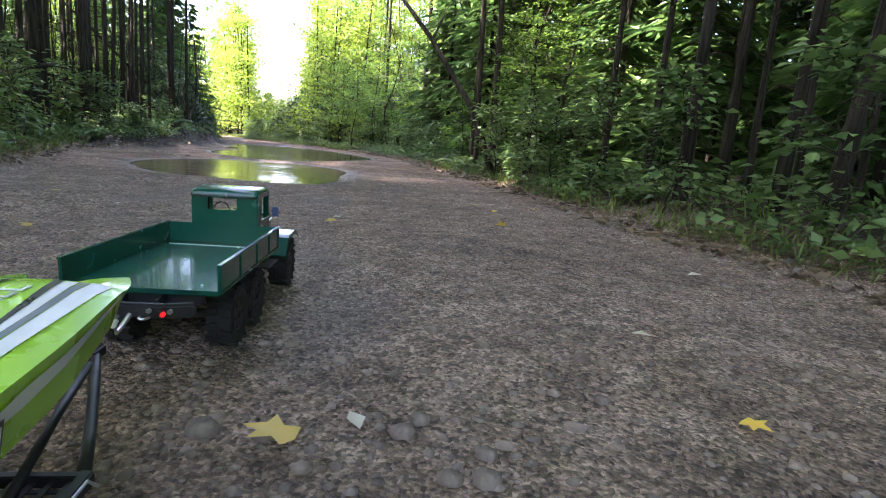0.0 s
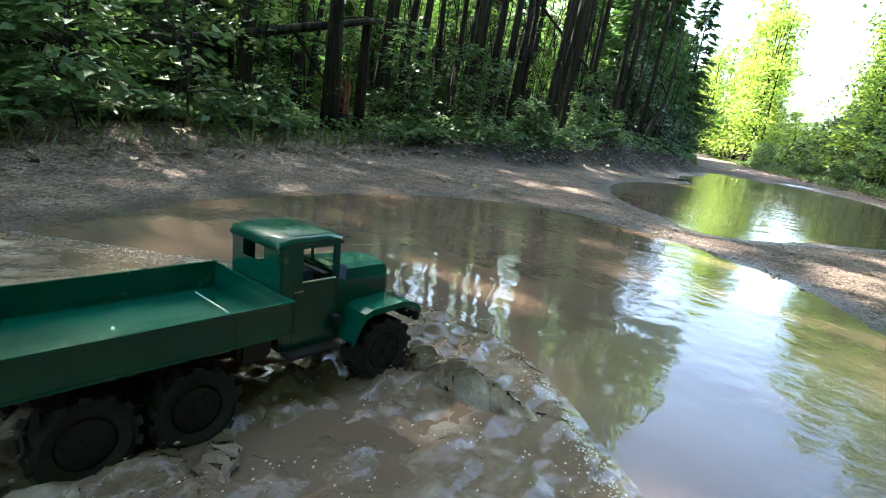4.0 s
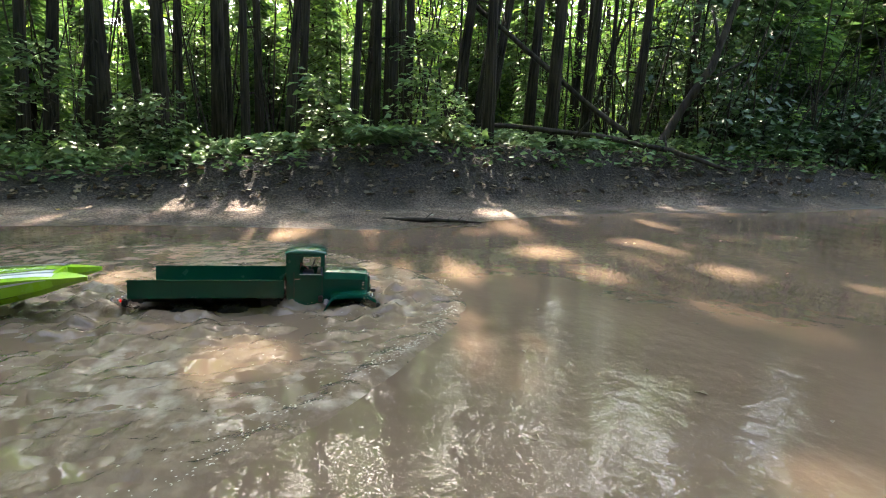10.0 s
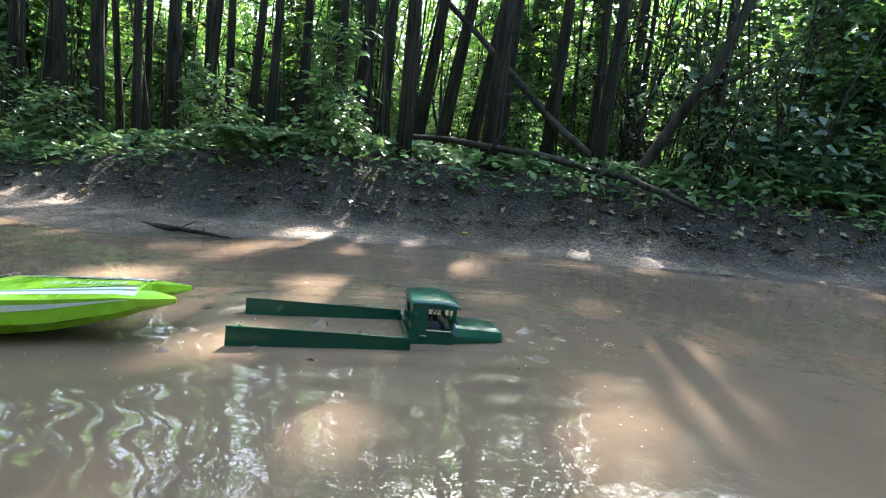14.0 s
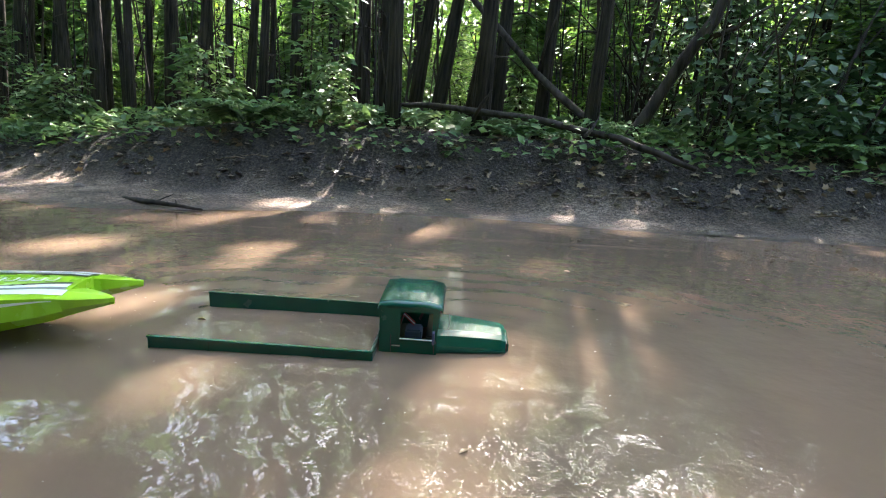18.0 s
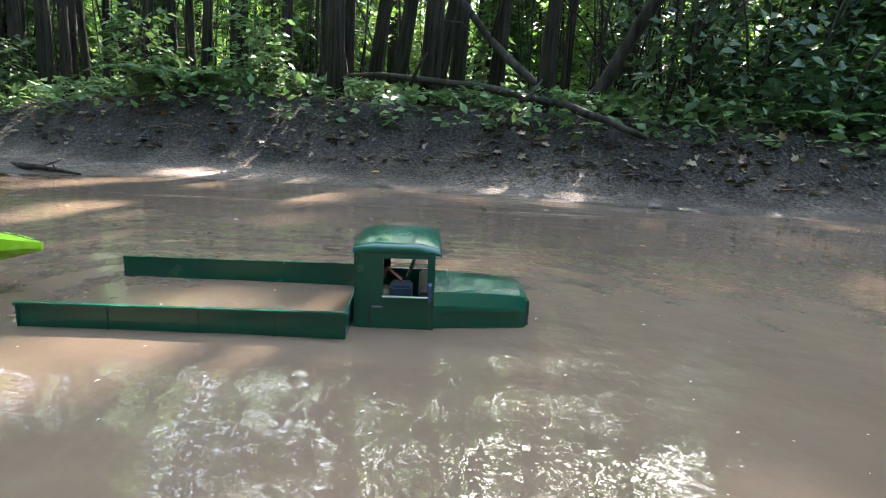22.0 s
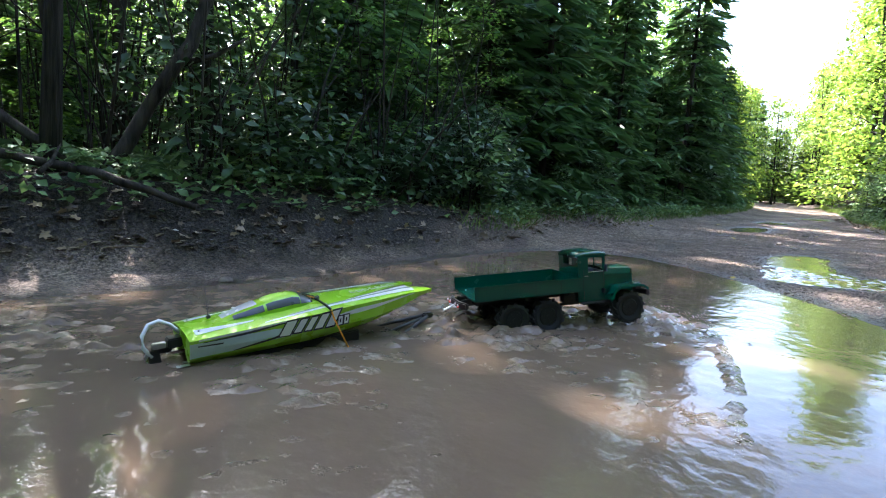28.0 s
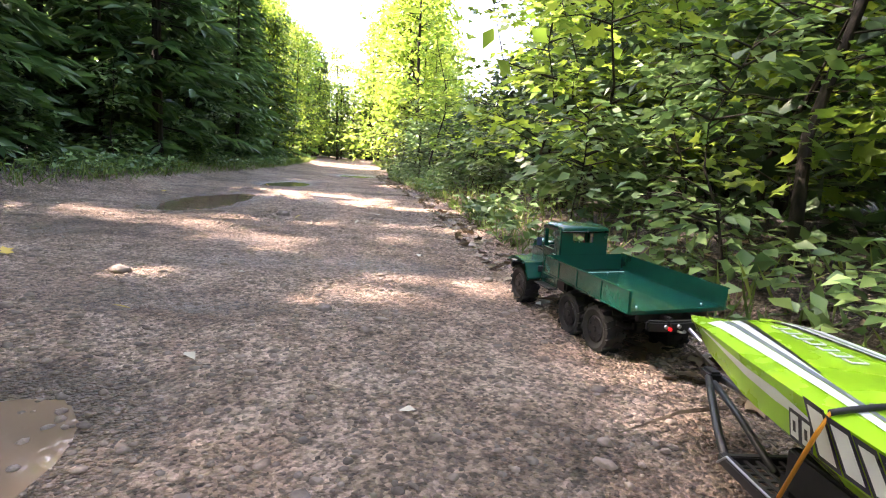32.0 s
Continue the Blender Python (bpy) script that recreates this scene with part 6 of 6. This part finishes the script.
# broken tree with a splintered end
stump = log("broken_tree", [(-2.92, 8.66, 0.05), (-2.91, 8.65, 0.25), (-2.90, 8.64, 0.42)], [0.085, 0.066, 0.055], BARK[0], "broken tree with a reddish splintered top", "tree stump", (), 10)
for k in range(9):
    a = 2 * math.pi * k / 9
    bm = bmesh.new()
    x, y = -2.90 + 0.038 * math.cos(a), 8.64 + 0.038 * math.sin(a)
    tube(bm, [(x, y, 0.30), (x + 0.01 * math.cos(a), y + 0.01 * math.sin(a), 0.50), (x + 0.02 * math.cos(a), y - 0.03, 0.56 + 0.16 * rand.random())], [0.022, 0.014, 0.001], 4)
    part("splinter", bm, SPLINTER, stump, "reddish splintered wood" if k == 0 else "")

# thicket at the end of the left bank, leaf colour darkened as deep shade
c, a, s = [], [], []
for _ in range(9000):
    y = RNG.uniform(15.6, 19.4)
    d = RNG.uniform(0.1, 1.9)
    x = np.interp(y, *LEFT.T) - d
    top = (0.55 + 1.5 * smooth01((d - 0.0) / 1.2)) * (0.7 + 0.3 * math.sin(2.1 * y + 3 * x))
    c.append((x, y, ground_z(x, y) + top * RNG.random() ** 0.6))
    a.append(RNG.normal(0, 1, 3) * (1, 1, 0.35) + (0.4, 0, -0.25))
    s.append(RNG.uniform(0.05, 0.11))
tagged(new("thicket", leaves("thicket", c, a, s, SHADE_LEAF)), "dense thicket over the bank, coloured dark for its deep shade", "thicket", kind="stuff")
bm = bmesh.new()
for _ in range(150):
    y = RNG.uniform(15.6, 19.4)
    x = np.interp(y, *LEFT.T) - RNG.uniform(0.2, 1.8)
    z = ground_z(x, y)
    h, lean = RNG.uniform(0.5, 1.7), RNG.normal(0, 0.3, 2)
    tube(bm, [(x, y, z - 0.05), (x + lean[0] * h * 0.4, y + lean[1] * h * 0.4, z + h * 0.5), (x + lean[0] * h, y + lean[1] * h, z + h)], [0.009, 0.007, 0.002], 4)
# right-hand thicket added for the dark gaps between maples, shade in its leaf colour
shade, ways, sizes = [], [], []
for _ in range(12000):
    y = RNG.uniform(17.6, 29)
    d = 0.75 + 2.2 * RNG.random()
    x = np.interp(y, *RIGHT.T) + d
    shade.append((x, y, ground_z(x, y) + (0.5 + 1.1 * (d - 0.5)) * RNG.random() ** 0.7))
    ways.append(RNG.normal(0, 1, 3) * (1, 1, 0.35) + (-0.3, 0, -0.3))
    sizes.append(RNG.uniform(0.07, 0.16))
tagged(new("thicket", leaves("thicket", shade, ways, sizes, SHADE_LEAF)), "dense leaf mass filling the gaps behind the maples, coloured dark as shade", "thicket", kind="stuff")
tagged(part("thicket_stems", bm, BARK[0]), "thin dark stems of the thicket", "thicket", kind="stuff")

# dead twigs and thin poles among the trunks
bm = bmesh.new()
for _ in range(420):
    y = RNG.uniform(3, 18)
    x = np.interp(y, *LEFT.T) - RNG.uniform(0.5, 6)
    z = ground_z(x, y)
    h, lean = RNG.uniform(0.8, 4.5), RNG.normal(0, 0.16, 2)
    r = RNG.uniform(0.005, 0.014)
    tube(bm, [(x, y, z - 0.05), (x + lean[0] * h * 0.4, y + lean[1] * h * 0.4, z + h * 0.5), (x + lean[0] * h, y + lean[1] * h, z + h)], [r, r * 0.7, r * 0.2], 4)
tagged(part("thin_stems", bm, BARK[0]), "thin dark stems between the trunks", "stems", kind="stuff")


# ---- stones, fallen leaves and twigs on the ground ----
def on_ground(n, pick, lift=0.0):
    xy = np.array([pick() for _ in range(n)])
    return np.column_stack([xy, lay(xy[:, 0], xy[:, 1]) + lift])


def on_track():
    y = RNG.uniform(-0.5, 26)
    return RNG.uniform(np.interp(y, *LEFT.T) + 0.1, np.interp(y, *RIGHT.T)), y


def near_track():
    y = abs(RNG.normal(0, 2.6)) + 0.2 if RNG.random() < 0.55 else 16.5 + 4 * RNG.random()
    return RNG.uniform(-2.2, 2.0), y


ico = bmesh.new()
bmesh.ops.create_icosphere(ico, subdivisions=1, radius=1.0)
ico.verts.index_update()
STONE_V = np.array([v.co[:] for v in ico.verts])
STONE_F = np.array([[v.index for v in f.verts] for f in ico.faces])
ico.free()


def pebbles(name, places, sizes, material, label):
    places = places[places[:, 2] > -0.004]
    n = len(places)
    jit = STONE_V[None] * RNG.uniform(0.72, 1.2, (n, len(STONE_V), 1))
    dims = sizes[:n, None] * RNG.uniform((0.7, 0.7, 0.35), (1.3, 1.3, 0.7), (n, 3))
    v = jit * dims[:, None]
    a = RNG.uniform(0, 6.28, n)
    co, si = np.cos(a)[:, None], np.sin(a)[:, None]
    v = np.stack([v[..., 0] * co - v[..., 1] * si, v[..., 0] * si + v[..., 1] * co, v[..., 2]], -1) + places[:, None]
    f = STONE_F[None] + (np.arange(n) * len(STONE_V))[:, None, None]
    tagged(new(name, tri_mesh(name, v.reshape(-1, 3), f.reshape(-1, 3), material, True)), label, "gravel", kind="stuff")


pebbles("gravel", on_ground(9000, near_track), RNG.uniform(0.003, 0.010, 9000), STONE, "small brown and grey stones on the track")
pebbles("gravel", on_ground(5000, on_track), RNG.uniform(0.004, 0.012, 5000), STONE, "small stones scattered along the track")
for lo, hi, n in ((-0.3, 5.2, 26000), (7.2, 9.6, 5000), (17.2, 23.5, 16000)):
    pebbles("clods", on_ground(n, lambda: (RNG.uniform(-2.4, 2.3), RNG.uniform(lo, hi)), 0.001), 0.0025 + RNG.exponential(0.0028, n).clip(0, 0.014), SOIL, "crumbs and clods of earth on the track")
# gravel shore of the first puddle
pebbles("shore_gravel", on_ground(2600, lambda: (RNG.normal(0.5, 0.3), RNG.normal(4.75, 0.35))), RNG.uniform(0.003, 0.008, 2600), STONE, "wet stones along the shore of the puddle")
for x, y, r in ((0.25, 0.53, 0.020), (0.21, 0.54, 0.016), (-0.07, 0.70, 0.022), (0.18, 0.65, 0.018), (0.21, 0.68, 0.016), (0.27, 0.58, 0.015), (0.51, 0.69, 0.014), (-1.06, 8.09, 0.03), (0.54, 8.14, 0.02), (-0.36, 22.33, 0.04), (1.13, 20.72, 0.022), (0.91, 20.97, 0.02), (0.31, 18.22, 0.018), (0.15, 18.71, 0.02), (-0.20, 20.64, 0.03), (0.50, 20.43, 0.022), (-0.77, 14.77, 0.03), (-0.86, 14.9, 0.025), (-0.97, 15.56, 0.03), (-0.9, 4.2, 0.025), (-1.5, 3.1, 0.025), (-1.2, 12.3, 0.03)):
    bm = bmesh.new()
    bmesh.ops.create_icosphere(bm, subdivisions=2, radius=r)
    for v in bm.verts:
        v.co *= rand.uniform(0.8, 1.15)
        v.co.z *= 0.55
    s = part("stone", bm, STONE, None, "", True)
    s.location = (x, y, ground_z(x, y) + 0.15 * r)
    tagged(s, "brown stone half sunk in the track", "stone", "stones on the track")


def flat_leaves(name, places, size, material, label, shape=MAPLE_SHAPE):
    n = len(places)
    way = np.column_stack([RNG.normal(0, 1, (n, 2)), RNG.normal(0, 0.12, n)])
    tagged(new(name, leaves(name, places, way, RNG.uniform(0.6, 1.2, n) * size, material, shape)), label, "fallen leaves", kind="stuff")


def left_bank():
    y = RNG.uniform(0, 21)
    return np.interp(y, *LEFT.T) + 0.25 - RNG.exponential(0.8), y


def right_bank():
    y = RNG.uniform(0, 30)
    return np.interp(y, *RIGHT.T) - 0.25 + RNG.exponential(0.55), y


flat_leaves("dry_leaves", on_ground(5200, left_bank, 0.008), 0.05, DRY, "dry brown leaves on the forest floor")
flat_leaves("dry_leaves", on_ground(5200, right_bank, 0.008), 0.055, DRY, "dry brown leaves along the edge of the track")
flat_leaves("yellow_leaves", on_ground(60, on_track, 0.006), 0.045, YELLOW, "yellow leaves fallen on the track")
flat_leaves("pale_leaves", on_ground(150, on_track, 0.006), 0.035, PALE, "pale leaves fallen on the track", LEAF_SHAPE)
afloat = np.array([(RNG.uniform(-0.9, 1.6), RNG.uniform(9.5, 17.0), 0.002) for _ in range(55)])
flat_leaves("floating_leaves", afloat, 0.022, DRY, "small leaves floating on the puddle", LEAF_SHAPE)
bm = bmesh.new()
for _ in range(420):
    x, y = left_bank() if RNG.random() < 0.5 else right_bank()
    z, ang, ln = ground_z(x, y) + 0.01, RNG.uniform(0, 6.28), RNG.uniform(0.05, 0.3)
    d = Vector((math.cos(ang), math.sin(ang), 0)) * ln
    q = Vector((x, y, z))
    tube(bm, [q, q + d * 0.5 + Vector((0, 0, 0.012)), q + d], [0.004, 0.0035, 0.001], 4)
tagged(part("twigs", bm, DEAD), "dry twigs on the forest floor", "twigs", kind="stuff")

def one_leaf(x, y, size, material, turn, label):
    shape = MAPLE_SHAPE if material == YELLOW else LEAF_SHAPE
    v = shape[0] * size
    ob = new("fallen_leaf", tri_mesh("fallen_leaf", v - (0, 0.5 * size, 0), shape[1], material))
    ob.matrix_world = pose(x, y, ground_z(x, y) + 0.012, 8, 5, turn)
    tagged(ob, label, "leaf", "leaves fallen on the track")


for x, y, size, turn in ((0.01, 0.67, 0.075, 60), (0.68, 0.56, 0.045, 200), (-0.79, 2.2, 0.05, 20), (1.27, 3.33, 0.05, 100), (1.30, 3.05, 0.05, 300), (-1.07, 3.35, 0.045, 140), (0.50, 8.27, 0.05, 80)):
    one_leaf(x, y, size, YELLOW, turn, "yellow maple leaf lying on the gravel track")
for x, y, size, turn in ((0.12, 0.68, 0.045, 10), (0.76, 0.93, 0.045, 70), (1.34, 1.43, 0.05, 250), (0.31, 2.63, 0.05, 120), (-0.08, 2.40, 0.05, 33), (0.81, 20.84, 0.04, 90), (0.62, 21.3, 0.04, 10)):
    one_leaf(x, y, size, PALE, turn, "pale dry leaf lying on the gravel track")
# grass at the edges of the track
c, a, s = [], [], []
for _ in range(15000):
    y = RNG.uniform(17.5, 42) if RNG.random() < 0.75 else RNG.uniform(-1, 9)
    if RNG.random() < 0.5:
        x = np.interp(y, *LEFT.T) + 0.12 - RNG.exponential(0.32)
    else:
        x = np.interp(y, *RIGHT.T) - 0.02 + RNG.exponential(0.3)
    c.append((x, y, 0))
    a.append(RNG.normal(0, 0.55, 3) * (1, 1, 0.2) + (0, 0, 1))
    s.append(RNG.uniform(0.05, 0.16))
c = np.array(c)
c[:, 2] = lay(c[:, 0], c[:, 1]) - 0.004
tagged(new("grass", leaves("grass", c, a, s, GRASS, BLADE_SHAPE, RNG.normal(0, 1, (len(c), 3)) * (1, 1, 0.1))), "grass along the edges of the track", "grass", kind="stuff")

# small yellow tag on a tree
bm = bmesh.new()
box(bm, (3.45, 3.0, 1.55), (0.006, 0.05, 0.06), 0.002)
tagged(part("tree_tag", bm, plain("yellow_tag", (0.7, 0.55, 0.05), 0.5)), "small yellow tag on a tree", "tag")


# ---- what moves ----
# seconds, place, turns
TRUCK = [
    (0, -0.177, 0.907, 0.012, 0.0, -0.2, 76.5),
    (1, -0.227, 2.436, 0.004, 1.0, -1.3, 76.0),
    (2, -0.222, 3.491, 0.004, 1.2, -2.2, 72.5),
    (3, -0.213, 4.391, 0.000, -0.9, -1.3, 85.2),
    (4, -0.253, 5.226, -0.018, -3.1, -1.3, 80.0),
    (4.5, -0.285, 5.630, -0.045, -3.0, -1.5, 79.0),
    (6.5, -0.192, 7.608, -0.056, -3.9, -3.7, 66.3),
    (7, -0.072, 8.327, -0.043, -2.4, -0.1, 75.0),
    (7.5, -0.020, 9.080, -0.062, -1.8, 0.3, 76.0),
    (8, 0.055, 9.839, -0.080, -1.2, 0.6, 76.3),
    (9.5, 0.455, 11.307, -0.080, -3.1, 0.8, 82.0),
    (11, 0.569, 12.627, -0.094, -4.4, 2.9, 88.5),
    (13, 0.419, 13.492, -0.123, -0.9, 2.7, 102.3),
    (14, 0.470, 13.745, -0.133, -0.3, 2.4, 101.0),
    (17, 0.621, 13.907, -0.148, 1.8, 1.7, 94.1),
    (19, 0.662, 14.011, -0.148, 3.1, 0.1, 90.4),
    (21, 0.665, 14.239, -0.143, -0.2, -1.1, 84.8),
    (22, 0.653, 14.391, -0.145, 0.6, -0.6, 98.2),
    (23, 0.652, 14.708, -0.137, 2.0, 1.6, 118.5),
    (24, 0.470, 14.910, -0.150, 0.0, 0.6, 121.0),
    (25, 0.231, 15.083, -0.159, -1.3, -0.0, 110.9),
    (27.5, -0.050, 15.470, -0.075, -1.0, -5.0, 71.0),
    (28, 0.054, 15.955, -0.041, -2.9, -5.3, 60.7),
    (28.5, 0.334, 16.439, -0.015, -1.7, -2.7, 54.7),
    (29, 0.614, 16.924, 0.004, -0.5, -0.1, 48.7),
    (29.5, 0.917, 17.431, 0.010, -0.9, -0.7, 57.8),
    (30, 1.219, 17.938, 0.012, -0.5, -0.5, 66.9),
    (30.5, 1.350, 18.507, 0.012, -0.6, -0.2, 78.7),
    (31, 1.470, 19.032, 0.012, -0.6, 0.1, 89.6),
    (31.5, 1.392, 19.602, 0.012, -1.3, -0.1, 99.8),
    (32, 1.304, 20.245, 0.012, -2.2, -0.4, 111.2),
]
BOAT = [
    (0, -0.334, 0.015, 0.132, 0.2, -0.3, 80.0),
    (1, -0.432, 1.621, 0.136, -0.0, -2.3, 76.1),
    (2, -0.438, 2.664, 0.136, -0.0, -2.3, 75.3),
    (3, -0.384, 3.547, 0.125, -0.0, -2.3, 78.8),
    (4, -0.368, 4.384, 0.105, -0.0, -2.3, 82.8),
    (6.5, -0.396, 6.781, 0.110, -0.0, -2.3, 77.7),
    (7, -0.288, 7.527, 0.070, -0.0, -1.3, 74.3),
    (8, -0.162, 9.021, 0.032, 0.3, -1.6, 74.0),
    (9.5, 0.365, 10.471, 0.010, -0.0, -1.8, 84.2),
    (11, 0.591, 11.799, 0.001, -0.0, -2.1, 92.8),
    (13, 0.599, 12.693, -0.005, -0.1, -1.9, 101.1),
    (14, 0.670, 12.950, -0.006, -0.1, -1.8, 101.4),
    (17, 0.859, 13.120, -0.008, -0.0, -1.4, 102.4),
    (19, 0.829, 13.245, -0.007, -0.0, -1.4, 97.9),
    (21, 0.766, 13.452, -0.009, -0.0, -1.2, 95.0),
    (22, 0.736, 13.625, -0.010, -0.0, -0.9, 91.1),
    (23, 0.560, 13.830, -0.015, 0.0, 0.0, 96.0),
    (24, 0.664, 14.119, -0.014, -0.0, 1.8, 109.8),
    (25, 0.581, 14.320, -0.014, 0.1, 2.1, 119.0),
    (27.5, -0.170, 14.660, -0.012, 0.0, -4.0, 86.0),
    (28, -0.118, 15.096, -0.000, -0.1, -4.2, 82.7),
    (28.5, 0.081, 15.635, 0.035, -0.1, -4.2, 79.5),
    (29, 0.280, 16.174, 0.071, -0.1, -4.1, 76.2),
    (29.5, 0.552, 16.654, 0.103, 0.1, -1.8, 70.3),
    (30, 0.824, 17.134, 0.135, 0.3, 0.6, 64.4),
    (30.5, 1.043, 17.610, 0.136, 0.1, -0.6, 64.8),
    (31, 1.240, 18.074, 0.130, -1.1, 0.4, 75.8),
    (31.5, 1.310, 18.642, 0.131, -1.2, 0.6, 86.0),
    (32, 1.389, 19.283, 0.133, -1.4, 0.8, 97.5),
]
# how far the water rises round the truck: seconds, 0 calm to 1
RISE = [(0, 0), (2.6, 0), (3.0, 0.55), (4.0, 0.95), (4.5, 0.8), (6.5, 0.25), (7.0, 0.7), (7.5, 1.0), (8.0, 1.0), (9.5, 0.55), (11, 0.3), (13, 0.04), (17, 0), (25, 0), (27.5, 0.3), (28.5, 0.45), (29, 0.4), (29.5, 0.1), (30, 0), (32, 0)]
# depth of the torn water and of the small ripples under the surface
WAKE_LOW = [(0, 0.25), (2.5, 0.06), (3.0, 0.024), (3.6, 0.0), (4.5, 0.0), (6.2, 0.016), (7.0, 0.008), (7.5, 0.0), (9.5, 0.001), (11, 0.005), (13, 0.014), (17, 0.06), (25, 0.06), (27.5, 0.006), (28, 0.007), (29, 0.008), (29.5, 0.03), (30.5, 0.2), (32, 0.25)]
RIPPLE_LOW = [(0, 0.1), (9.5, 0.1), (11, 0.02), (13, 0.0), (25, 0.0), (27.5, 0.004), (28.5, 0.02), (30, 0.1), (32, 0.1)]


def spin(wheels, rows, radius):
    """Turn the wheels by the way that their thing goes."""
    steps, gone = [(0.0, 0.0)], 0.0
    for p, q in zip(rows, rows[1:]):
        way = math.hypot(q[1] - p[1], q[2] - p[2])
        n = max(1, int(way / (radius * 1.2)) + 1)
        for k in range(1, n + 1):
            steps.append((p[0] + (q[0] - p[0]) * k / n, gone + way * k / n))
        gone += way
    for w in wheels:
        walk(w, [(t, Matrix.Translation(w.location) @ Matrix.Rotation(d / radius, 4, "Y")) for t, d in steps])


def motions():
    walk(truck, [(t, pose(*p)) for t, *p in TRUCK])
    walk(boat, [(t, pose(*p)) for t, *p in BOAT])
    walk(trailer, [(t, pose(x, y, z - (0.03 if 10 < t < 26 else 0.0), *turns)) for t, x, y, z, *turns in BOAT])
    spin(truck_wheels, TRUCK, 0.0565)
    spin(trailer_wheels, BOAT, 0.040)
    for ob, low in ((wake, WAKE_LOW), (ripples, RIPPLE_LOW)):
        walk(ob, [(t, pose(x, y, -float(np.interp(t, *zip(*low))), 0, 0, rz)) for t, x, y, z, rx, ry, rz in TRUCK])
    for s, ox, oy, right in splashes:
        rows = []
        for t, x, y, z, rx, ry, rz in TRUCK:
            a, up = radians(rz), float(np.interp(t, *zip(*RISE)))
            rows.append((t, pose(x + ox * math.cos(a) - oy * math.sin(a), y + ox * math.sin(a) + oy * math.cos(a), -0.10 * (1 - up) if up else -0.3, 0, 0, rz)))
        walk(s, rows)


motions()
